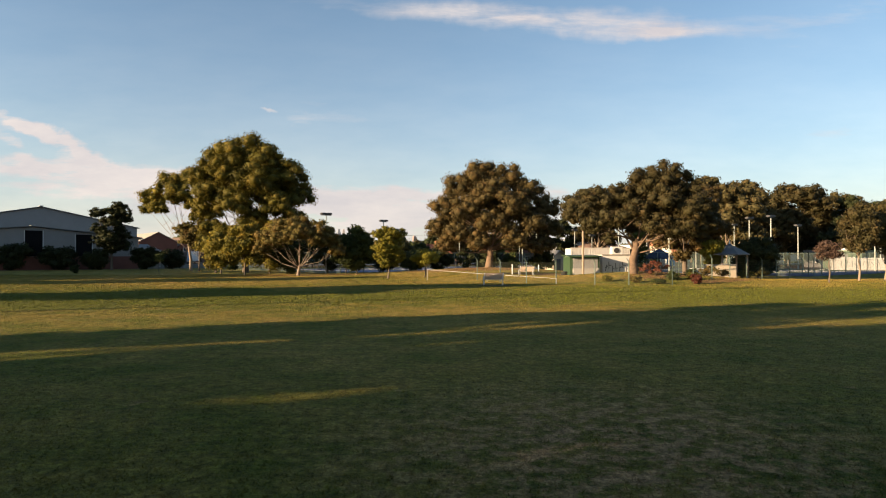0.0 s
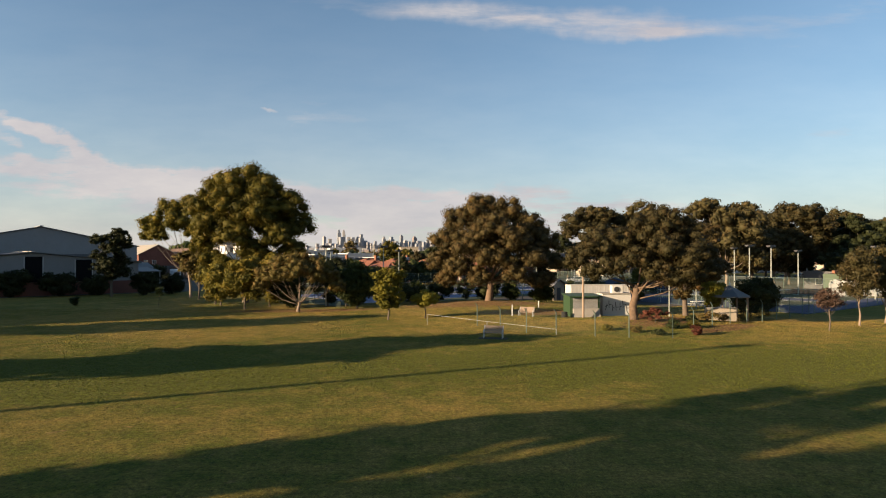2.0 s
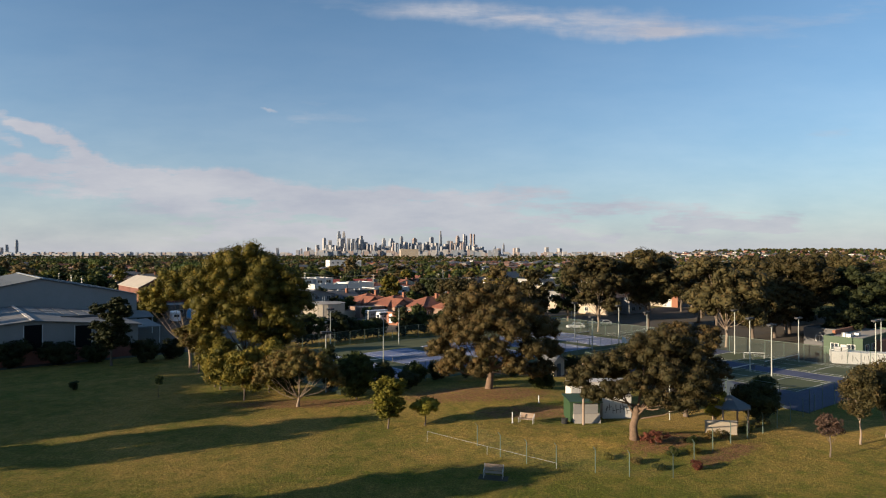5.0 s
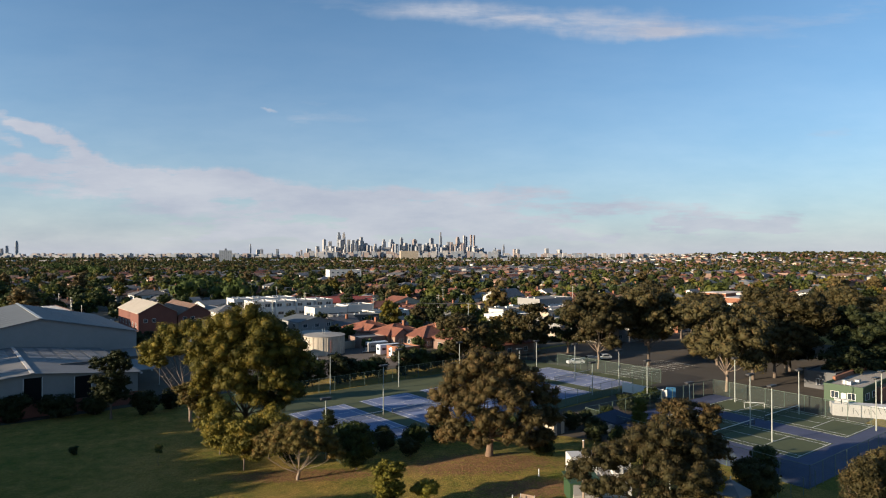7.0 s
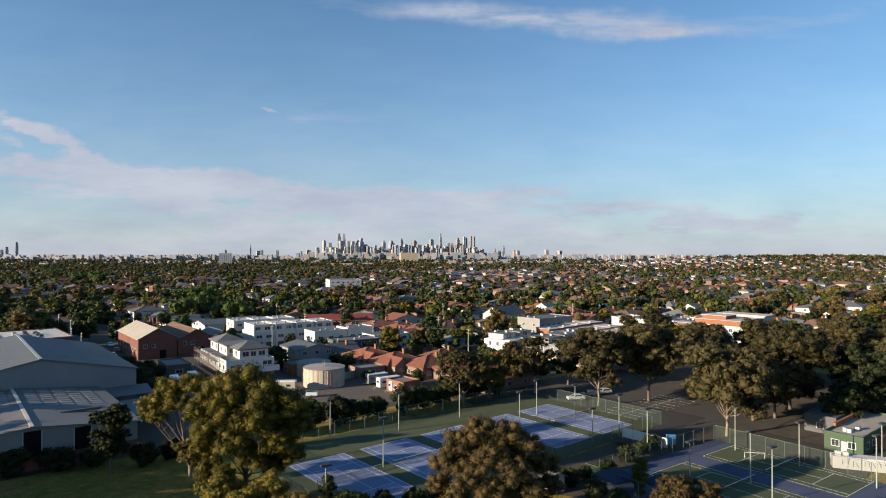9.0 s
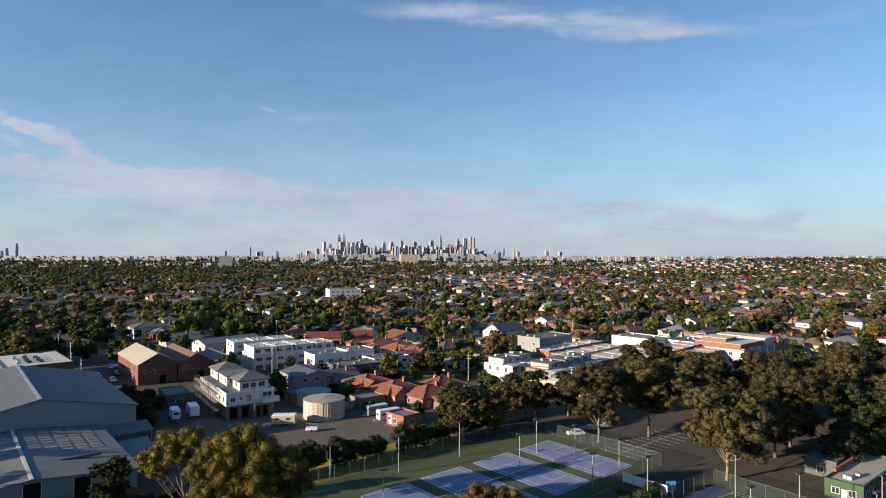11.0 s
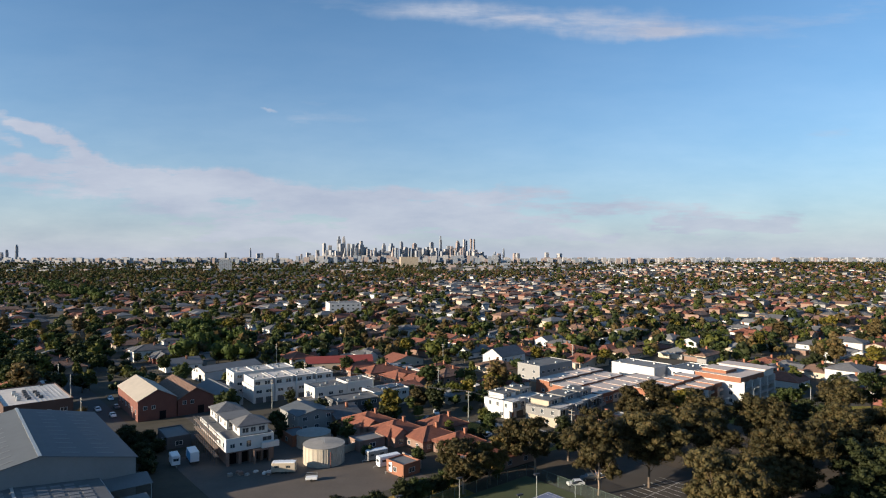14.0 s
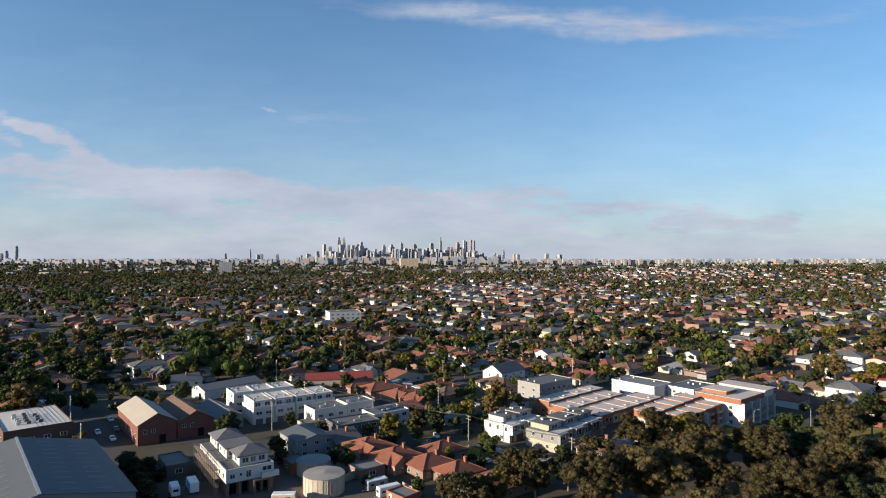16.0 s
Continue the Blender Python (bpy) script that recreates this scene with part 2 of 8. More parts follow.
def mesh_wire(name, c, cover):
    """Chain wire, too fine to see each strand."""
    m = mat(name, c, 0.6, metal=0.3, var=0.2)
    tr = m.node_tree
    see = tr.nodes.new("ShaderNodeBsdfTransparent")
    mix = node(tr, "ShaderNodeMixShader", Fac=cover, i1=see.outputs[0], i2=tr.nodes["Principled BSDF"].outputs[0])
    tr.links.new(mix.outputs[0], tr.nodes["Material Output"].inputs["Surface"])
    return m


WIRE = mesh_wire("chain_wire", (0.06, 0.09, 0.075), 0.22)
WIRE_FINE = mesh_wire("fine_chain_wire", (0.14, 0.17, 0.13), 0.035)


LITTER_BEDS = [(11, 73.0, 8.5, 3.0, 0.15), (4.5, 80.5, 12.0, 4.2, 0.1), (-18, 78.0, 11.0, 2.6, 0.05), (27, 58.0, 6.5, 1.3, 0.62), (22, 60.5, 6.0, 2.4, 0.5)]


def grass_mat(name):
    """A worn summer lawn: green in patches and along one band, straw where it is dry, bare scuffs."""
    m = bpy.data.materials.new(name)
    m.use_nodes = True
    tr = m.node_tree
    p = tr.nodes["Principled BSDF"]
    geo = tr.nodes.new("ShaderNodeNewGeometry")
    where = geo.outputs["Position"]
    big = node(tr, "ShaderNodeTexNoise", Vector=where, Scale=0.045, Detail=4.0, Roughness=0.6, Distortion=0.6).outputs[0]
    mid = node(tr, "ShaderNodeTexNoise", Vector=where, Scale=0.55, Detail=5.0, Roughness=0.65).outputs[0]
    fine = node(tr, "ShaderNodeTexNoise", Vector=where, Scale=14.0, Detail=6.0, Roughness=0.75).outputs[0]
    tuft = node(tr, "ShaderNodeTexNoise", Vector=where, Scale=2.6, Detail=5.0, Roughness=0.7).outputs[0]
    k = calc(tr, "ADD", calc(tr, "MULTIPLY_ADD", big, 3.2, -1.16), calc(tr, "MULTIPLY_ADD", mid, 2.0, -1.0), clamp=True)
    # one soft-edged band across the field is coloured greener
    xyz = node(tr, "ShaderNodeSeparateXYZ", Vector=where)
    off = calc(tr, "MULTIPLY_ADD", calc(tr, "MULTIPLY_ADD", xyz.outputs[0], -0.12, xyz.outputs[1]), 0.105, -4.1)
    green_band = calc(tr, "EXPONENT", calc(tr, "MULTIPLY", calc(tr, "MULTIPLY", off, off), -1.0))
    k = calc(tr, "SUBTRACT", k, calc(tr, "MULTIPLY", green_band, calc(tr, "MULTIPLY_ADD", big, 1.2, 0.0)), clamp=True)
    col = node(tr, "ShaderNodeMix", i0=k)
    col.data_type = "RGBA"
    col.inputs[6].default_value, col.inputs[7].default_value = (0.090, 0.100, 0.013, 1), (0.285, 0.186, 0.048, 1)
    bare = calc(tr, "MULTIPLY_ADD", node(tr, "ShaderNodeTexNoise", Vector=where, Scale=0.8, Detail=6.0, Roughness=0.72).outputs[0], 9.0, -5.6, clamp=True)
    near_by = node(tr, "ShaderNodeVectorMath", i0=where, i1=(2.6, 8.2, 0.0))
    near_by.operation = "DISTANCE"
    scuffed = calc(tr, "MULTIPLY_ADD", near_by.outputs["Value"], -0.26, 1.30, clamp=True)
    bare = calc(tr, "MAXIMUM", bare, calc(tr, "MULTIPLY", scuffed, calc(tr, "MULTIPLY_ADD", tuft, 9.0, -4.0, clamp=True)))
    dry = node(tr, "ShaderNodeMix", i0=calc(tr, "MULTIPLY", bare, 0.75), i6=col.outputs[2])
    dry.data_type = "RGBA"
    tr.links.new(calc(tr, "MULTIPLY", bare, 0.75), dry.inputs[0])
    tr.links.new(col.outputs[2], dry.inputs[6])
    dry.inputs[7].default_value = (0.36, 0.195, 0.105, 1)
    # fallen leaves and bark lie thick under the trees and on the path: centre, half sizes, turn
    grain = node(tr, "ShaderNodeTexNoise", Vector=where, Scale=2.0, Detail=7.0, Roughness=0.8).outputs[0]
    strewn = None
    for cx, cy, rx, ry, turn in LITTER_BEDS:
        c, q = math.cos(turn), math.sin(turn)
        px, py = calc(tr, "SUBTRACT", xyz.outputs[0], cx), calc(tr, "SUBTRACT", xyz.outputs[1], cy)
        a = calc(tr, "ADD", calc(tr, "MULTIPLY", px, c / rx), calc(tr, "MULTIPLY", py, q / rx))
        b = calc(tr, "ADD", calc(tr, "MULTIPLY", px, -q / ry), calc(tr, "MULTIPLY", py, c / ry))
        d = calc(tr, "ADD", calc(tr, "MULTIPLY", a, a), calc(tr, "MULTIPLY", b, b))
        bed = calc(tr, "MULTIPLY_ADD", d, -1.6, 1.75)
        strewn = bed if strewn is None else calc(tr, "MAXIMUM", strewn, bed)
    strewn = calc(tr, "MULTIPLY", calc(tr, "ADD", calc(tr, "MINIMUM", strewn, 1.2), calc(tr, "MULTIPLY_ADD", grain, 7.0, -3.8), clamp=True), 0.88)
    litter = node(tr, "ShaderNodeMix", i0=strewn)
    litter.data_type = "RGBA"
    tr.links.new(dry.outputs[2], litter.inputs[6])
    litter.inputs[7].default_value = (0.185, 0.088, 0.050, 1)
    dry = litter
    sc = node(tr, "ShaderNodeVectorMath", i0=dry.outputs[2])
    sc.operation = "SCALE"
    speck = node(tr, "ShaderNodeTexNoise", Vector=where, Scale=5.5, Detail=4.0, Roughness=0.8).outputs[0]
    tone = calc(tr, "MULTIPLY", calc(tr, "MULTIPLY_ADD", fine, 3.0, -0.5), calc(tr, "MULTIPLY_ADD", tuft, 1.6, 0.2))
    tr.links.new(calc(tr, "MULTIPLY", tone, calc(tr, "MULTIPLY_ADD", speck, 3.2, -0.6)), sc.inputs[3])
    tr.links.new(sc.outputs[0], p.inputs["Base Color"])
    p.inputs["Roughness"].default_value, p.inputs["Specular IOR Level"].default_value = 0.95, 0.1
    # upright blades catch the low light
    p.inputs["Sheen Weight"].default_value, p.inputs["Sheen Roughness"].default_value, p.inputs["Sheen Tint"].default_value = 0.06, 0.5, (0.85, 0.70, 0.32, 1)
    low = node(tr, "ShaderNodeBump", Height=tuft, Strength=1.0, Distance=0.16)
    bp = node(tr, "ShaderNodeBump", Height=fine, Strength=1.0, Distance=0.07, Normal=low.outputs[0])
    tr.links.new(bp.outputs[0], p.inputs["Normal"])
    return m


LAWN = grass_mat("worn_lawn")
# ---------------------------------------------------------------- mesh tools
class Solid:
    """Vertices and faces of one mesh, gathered from simple shaped pieces."""

    def __init__(self):
        self.v, self.f = [], []

    def add(self, verts, faces):
        n = len(self.v)
        self.v += [tuple(p) for p in verts]
        self.f += [tuple(i + n for i in q) for q in faces]
        return self

    def box(self, x0, y0, z0, x1, y1, z1):
        return self.add([(x0, y0, z0), (x1, y0, z0), (x1, y1, z0), (x0, y1, z0), (x0, y0, z1), (x1, y0, z1), (x1, y1, z1), (x0, y1, z1)],
                        [(3, 2, 1, 0), (4, 5, 6, 7), (0, 1, 5, 4), (1, 2, 6, 5), (2, 3, 7, 6), (3, 0, 4, 7)])

    def chamfered(self, x0, y0, z0, x1, y1, z1, c):
        """A box whose upright and top edges are taken off."""
        low = [(x0 + c, y0), (x1 - c, y0), (x1, y0 + c), (x1, y1 - c), (x1 - c, y1), (x0 + c, y1), (x0, y1 - c), (x0, y0 + c)]
        top = [(x0 + 2 * c, y0 + c), (x1 - 2 * c, y0 + c), (x1 - c, y0 + 2 * c), (x1 - c, y1 - 2 * c), (x1 - 2 * c, y1 - c),
               (x0 + 2 * c, y1 - c), (x0 + c, y1 - 2 * c), (x0 + c, y0 + 2 * c)]
        v = [(x, y, z0) for x, y in low] + [(x, y, z1 - c) for x, y in low] + [(x, y, z1) for x, y in top]
        f = [tuple(range(7, -1, -1)), tuple(range(16, 24))]
        for k in (0, 8):
            f += [(k + i, k + (i + 1) % 8, k + 8 + (i + 1) % 8, k + 8 + i) for i in range(8)]
        return self.add(v, f)

    def beam(self, a, b, w, h=None):
        """A square bar from a to b."""
        a, b = Vector(a), Vector(b)
        h = h or w
        d = (b - a).normalized()
        s = d.cross(Vector((0, 0, 1)))
        s = s.normalized() if s.length > 1e-3 else Vector((1, 0, 0))
        t = s.cross(d)
        ring = [s * w / 2 + t * h / 2, -s * w / 2 + t * h / 2, -s * w / 2 - t * h / 2, s * w / 2 - t * h / 2]
        return self.add([a + r for r in ring] + [b + r for r in ring],
                        [(0, 1, 2, 3), (7, 6, 5, 4), (0, 4, 5, 1), (1, 5, 6, 2), (2, 6, 7, 3), (3, 7, 4, 0)])

    def tube(self, points, radii, n=8, caps=True):
        """A round bar along points, with a radius at each."""
        points = [Vector(p) for p in points]
        rings = []
        for i, p in enumerate(points):
            d = (points[min(i + 1, len(points) - 1)] - points[max(i - 1, 0)]).normalized()
            s = d.cross(Vector((0.3, 1, 0.1))).normalized()
            t = d.cross(s)
            rings.append([p + (s * math.cos(a) + t * math.sin(a)) * radii[i] for a in [2 * math.pi * k / n for k in range(n)]])
        f = []
        for i in range(len(rings) - 1):
            f += [(i * n + k, i * n + (k + 1) % n, (i + 1) * n + (k + 1) % n, (i + 1) * n + k) for k in range(n)]
        if caps:
            f += [tuple(range(n - 1, -1, -1)), tuple((len(rings) - 1) * n + k for k in range(n))]
        return self.add([p for r in rings for p in r], f)

    def disc(self, x, y, z0, z1, r0, r1, n=32):
        """A round slab or cone stump."""
        v = [(x + r0 * math.cos(2 * math.pi * k / n), y + r0 * math.sin(2 * math.pi * k / n), z0) for k in range(n)]
        v += [(x + r1 * math.cos(2 * math.pi * k / n), y + r1 * math.sin(2 * math.pi * k / n), z1) for k in range(n)]
        f = [(k, (k + 1) % n, n + (k + 1) % n, n + k) for k in range(n)] + [tuple(range(n - 1, -1, -1)), tuple(range(n, 2 * n))]
        return self.add(v, f)

    def gable(self, x0, y0, x1, y1, ze, zr, over=0.4, thick=0.18, along="x"):
        """A pitched roof as two thick slopes; its ridge runs along x or y."""
        if along == "y":
            s = Solid().gable(y0, x0, y1, x1, ze, zr, over, thick, "x")
            return self.add([(q[1], q[0], q[2]) for q in s.v], [f[::-1] for f in s.f])
        m = (y0 + y1) / 2
        drop = (zr - ze) / (m - y0) * over
        a, b = x0 - over, x1 + over
        prof = [(y0 - over, ze - drop), (m, zr), (y1 + over, ze - drop)]
        v = [(x, y, z + d) for x in (a, b) for d in (0, thick) for y, z in prof]
        f = [(0, 1, 7, 6), (1, 2, 8, 7), (10, 4, 3, 9), (11, 5, 4, 10), (0, 3, 4, 1), (1, 4, 5, 2), (7, 10, 9, 6), (8, 11, 10, 7), (0, 6, 9, 3), (2, 5, 11, 8)]
        return self.add(v, [q[::-1] for q in f])

    def hip(self, x0, y0, x1, y1, ze, zr, over=0.5, thick=0.16):
        """A hipped roof with a fascia edge."""
        x0, y0, x1, y1 = x0 - over, y0 - over, x1 + over, y1 + over
        if x1 - x0 >= y1 - y0:
            k = (y1 - y0) / 2
            r = [(x0 + k, y0 + k, zr), (x1 - k, y0 + k, zr)]
            f = [(4, 5, 9, 8), (5, 6, 9), (6, 7, 8, 9), (7, 4, 8)]
        else:
            k = (x1 - x0) / 2
            r = [(x0 + k, y0 + k, zr), (x0 + k, y1 - k, zr)]
            f = [(4, 5, 8), (5, 6, 9, 8), (6, 7, 9), (7, 4, 8, 9)]
        c = [(x0, y0), (x1, y0), (x1, y1), (x0, y1)]
        v = [(x, y, ze - 0.1) for x, y in c] + [(x, y, ze + thick) for x, y in c] + r
        return self.add(v, f + [(3, 2, 1, 0), (0, 1, 5, 4), (1, 2, 6, 5), (2, 3, 7, 6), (3, 0, 4, 7)])

    def gable_wall(self, x0, y0, x1, y1, z0, ze, zr, along="x"):
        """Walls with two pointed ends."""
        if along == "x":
            m = (y0 + y1) / 2
            v = [(x, y, z) for x in (x0, x1) for y, z in ((y0, z0), (y1, z0), (y1, ze), (m, zr), (y0, ze))]
        else:
            m = (x0 + x1) / 2
            v = [(x, y, z) for y in (y1, y0) for x, z in ((x0, z0), (x1, z0), (x1, ze), (m, zr), (x0, ze))]
        return self.add(v, [(4, 3, 2, 1, 0), (5, 6, 7, 8, 9), (0, 1, 6, 5), (1, 2, 7, 6), (3, 4, 9, 8), (2, 3, 8, 7), (4, 0, 5, 9)])

    def mesh(self, name, material, smooth=False):
        me = bpy.data.meshes.new(name)
        me.from_pydata(self.v, [], self.f)
        me.materials.append(material)
        if smooth:
            me.polygons.foreach_set("use_smooth", [True] * len(me.polygons))
        me.update()
        return me


def part(name, solid, material, parent, label="", smooth=False):
    """One mesh object under a thing or a part. solid may be a mesh that is shared."""
    ob = new(name, solid.mesh(name, material, smooth) if isinstance(solid, Solid) else solid)
    ob.parent = parent
    return tagged(ob, label)


def thing(name, m, label, category, group=""):
    ob = new(name)
    ob.matrix_world = m
    return tagged(ob, label, category, group)


def setting(name, solid, material, label="", smooth=False):
    return tagged(new(name, solid.mesh(name, material, smooth)), label, kind="structure")


def bulk_mesh(name, verts, faces, material, smooth=False):
    """A mesh from arrays, all faces with the same number of corners."""
    me = bpy.data.meshes.new(name)
    n, k = faces.shape
    me.vertices.add(len(verts))
    me.vertices.foreach_set("co", np.ascontiguousarray(verts, dtype=np.float32).ravel())
    me.loops.add(n * k)
    me.loops.foreach_set("vertex_index", np.ascontiguousarray(faces, dtype=np.int32).ravel())
    me.polygons.add(n)
    me.polygons.foreach_set("loop_start", np.arange(0, n * k, k, dtype=np.int32))
    me.polygons.foreach_set("loop_total", np.full(n, k, dtype=np.int32))
    if smooth:
        me.polygons.foreach_set("use_smooth", np.ones(n, dtype=bool))
    me.materials.append(material)
    me.update(calc_edges=True)
    me.validate()
    return me


def ball(level):
    """Vertices and faces of an icosphere as arrays."""
    bm = bmesh.new()
    bmesh.ops.create_icosphere(bm, subdivisions=level, radius=1)
    bm.verts.ensure_lookup_table()
    v = np.array([p.co[:] for p in bm.verts])
    f = np.array([[p.index for p in q.verts] for q in bm.faces])
    bm.free()
    return v, f


BALL1 = ball(1)


def ground_z(x, y):
    """Height of the ground: flat park with two low banks, and a far hill."""
    x, y = np.asarray(x, dtype=float), np.asarray(y, dtype=float)
    z = 0.95 * np.exp(-(((x - 6) / 13) ** 2 + ((y - 82) / 8) ** 2)) + 0.9 * np.exp(-(((x - 20) / 9) ** 2 + ((y - 62) / 4.5) ** 2))
    z = z + 0.5 * np.exp(-(((x - 5) / 6) ** 2 + ((y - 66) / 4) ** 2))
    return z + 30 / (1 + np.exp(-(x - 640) / 85)) * np.exp(-((y - 1850) / 400) ** 2)


def gz(x, y):
    return float(ground_z(x, y))


# ---------------------------------------------------------------- trees
def leaf_cloud(rng, clumps, leaf, cover=2.2, droop=0.3, core=0.80, slim=0.45, deep=0.72, stray=0.5):
    """Leaves over the outsides of lumps (x, y, z, rx, ry, rz), each lump with a rough leafy heart."""
    vs, fs, n0 = [], [], 0
    for x, y, z, rx, ry, rz in clumps:
        area = 4 * math.pi * ((rx * ry) ** 1.6 / 3 + (rx * rz) ** 1.6 / 3 + (ry * rz) ** 1.6 / 3) ** (1 / 1.6)
        n = max(6, int(cover * area / (leaf * leaf * slim)))
        d = rng.normal(size=(n, 3))
        d /= np.linalg.norm(d, axis=1)[:, None]
        lump = 1 + 0.16 * np.sin(d[:, :1] * 5 + x) * np.sin(d[:, 1:2] * 6 + y) + 0.12 * np.sin(d[:, 2:] * 7 + z)
        r = np.array([rx, ry, rz])
        p = np.array([x, y, z]) + d * r * lump * rng.uniform(deep, 1.12, (n, 1))
        nrm = d / r * rx + stray * rng.normal(size=(n, 3))
        nrm /= np.linalg.norm(nrm, axis=1)[:, None]
        t = rng.normal(size=(n, 3)) + np.array([0, 0, -droop * 3])
        t -= nrm * (t * nrm).sum(1)[:, None]
        t /= np.linalg.norm(t, axis=1)[:, None]
        b = np.cross(nrm, t)
        size = leaf * rng.uniform(0.6, 1.4, (n, 1))
        q = np.stack([p - t * size * 0.5, p + b * size * slim * 0.5, p + t * size * 0.5, p - b * size * slim * 0.5], 1)
        vs.append(q.reshape(-1, 3))
        fs.append(np.arange(n * 4).reshape(n, 4) + n0)
        n0 += n * 4
        if core:
            bv, bf = BALL1
            jit = 1 + 0.18 * rng.normal(size=(len(bv), 1))
            vs.append(np.array([x, y, z]) + bv * r * core * jit)
            f3 = bf + n0
            fs.append(np.concatenate([f3, f3[:, :1]], 1))
            n0 += len(bv)
    v, f = np.concatenate(vs), np.concatenate(fs)
    return v, f


def cloud_mesh(name, v, f, material):
    """Quads, with the triangles among them (last corner repeated)."""
    me = bpy.data.meshes.new(name)
    tri = f[:, 0] == f[:, 3]
    sizes = np.where(tri, 3, 4).astype(np.int32)
    keep = np.ones(f.shape, dtype=bool)
    keep[tri, 3] = False
    loops = f[keep]
    me.vertices.add(len(v))
    me.vertices.foreach_set("co", np.ascontiguousarray(v, dtype=np.float32).ravel())
    me.loops.add(len(loops))
    me.loops.foreach_set("vertex_index", loops.astype(np.int32))
    me.polygons.add(len(f))
    me.polygons.foreach_set("loop_start", np.concatenate([[0], np.cumsum(sizes)[:-1]]).astype(np.int32))
    me.polygons.foreach_set("loop_total", sizes)
    me.materials.append(material)
    me.update(calc_edges=True)
    return me


def tufts(rng, lumps, n=5, share=0.56):
    """Each lump broken into smaller tufts about its upper side."""
    out = []
    for x, y, z, rx, ry, rz in lumps:
        for k in range(n):
            a, up = 6.283 * (k + rng.random() * 0.7) / n, rng.uniform(-0.35, 0.75)
            q = math.sqrt(max(0.05, 1 - up * up)) * 0.72
            s = share * rng.uniform(0.75, 1.2)
            out.append((x + rx * q * math.cos(a), y + ry * q * math.sin(a), z + rz * up * 0.8, rx * s, ry * s, rz * s * 0.95))
        out.append((x, y, z + rz * 0.45, rx * share, ry * share, rz * share))
    return out


def clumps(rng, lobes, n=11, share=0.42):
    """Each lobe of a crown as a dome of dense leafy clumps, fewer below, with gaps between lobes."""
    out = []
    for x, y, z, rx, ry, rz in lobes:
        a0 = rng.uniform(0, 6.28)
        for k in range(n):
            up = 1 - 1.55 * (k + 0.5) / n
            a, q = a0 + 2.4 * k + rng.uniform(-0.3, 0.3), rng.uniform(0.66, 0.92)
            e = math.sqrt(max(0.0, 1 - up * up))
            s = share * rng.uniform(0.75, 1.25)
            out.append((x + rx * q * e * math.cos(a), y + ry * q * e * math.sin(a), z + rz * q * up, rx * s, ry * s, rz * s * rng.uniform(0.75, 1.1)))
        out.append((x, y, z, rx * 0.72, ry * 0.72, rz * 0.72))
    return out


def crown_lumps(rng, rx, ry, z0, z1, count, size, cx=0.0, cy=0.0, hollow=0.55, flat=0.75, sep=0.5):
    """Lumps spread through the outer part of an egg-shaped crown between the heights z0 and z1."""
    out, zc, rz = [], (z0 + z1) / 2, (z1 - z0) / 2
    tries = 0
    while len(out) < count and tries < count * 60:
        tries += 1
        d = rng.normal(size=3)
        d /= np.linalg.norm(d)
        k = rng.uniform(hollow, 1.0)
        s = size * rng.uniform(0.7, 1.3)
        p = np.array([cx, cy, zc]) + d * k * np.array([max(rx - s * 0.55, 0.2), max(ry - s * 0.55, 0.2), max(rz - s * flat * 0.55, 0.2)])
        if all(np.linalg.norm(p - np.array(o[:3])) > sep * (s + o[3]) for o in out):
            out.append((*p, s, s * rng.uniform(0.85, 1.15), s * flat))
    return out


def limbs(rng, base_r, fork, tips, bend=0.12, lean=(0, 0)):
    """A tapered trunk up to the fork, and limbs from it to the tips."""
    s = Solid()
    fx, fy, fz = fork
    wob = [rng.uniform(-bend, bend) for _ in range(4)]
    s.tube([(0, 0, -0.3), (fx * 0.15, fy * 0.15, 0.25), (fx * 0.35 + wob[0], fy * 0.35 + wob[1], fz * 0.4), (fx * 0.7 + wob[2], fy * 0.7 + wob[3], fz * 0.75), fork],
           [base_r * 1.3, base_r * 1.08, base_r * 0.92, base_r * 0.80, base_r * 0.68], 9)
    for x, y, z in tips:
        k = rng.uniform(0.55, 1.0)
        a = Vector((fx * k, fy * k, fz * k))
        e = Vector((x, y, z))
        mid = a.lerp(e, 0.45) + Vector((rng.uniform(-0.4, 0.4), rng.uniform(-0.4, 0.4), -0.08 * (e - a).length))
        r = base_r * rng.uniform(0.17, 0.30)
        s.tube([a, a.lerp(mid, 0.5), mid, mid.lerp(e, 0.6), e], [r, r * 0.85, r * 0.65, r * 0.4, r * 0.15], 6)
        for _ in range(2):
            g = mid.lerp(e, rng.uniform(0.0, 0.5))
            h = g + Vector((rng.uniform(-1, 1), rng.uniform(-1, 1), rng.uniform(0.3, 1.0))) * (e - a).length * 0.3
            s.tube([g, g.lerp(h, 0.5), h], [r * 0.4, r * 0.28, r * 0.1], 5)
    return s


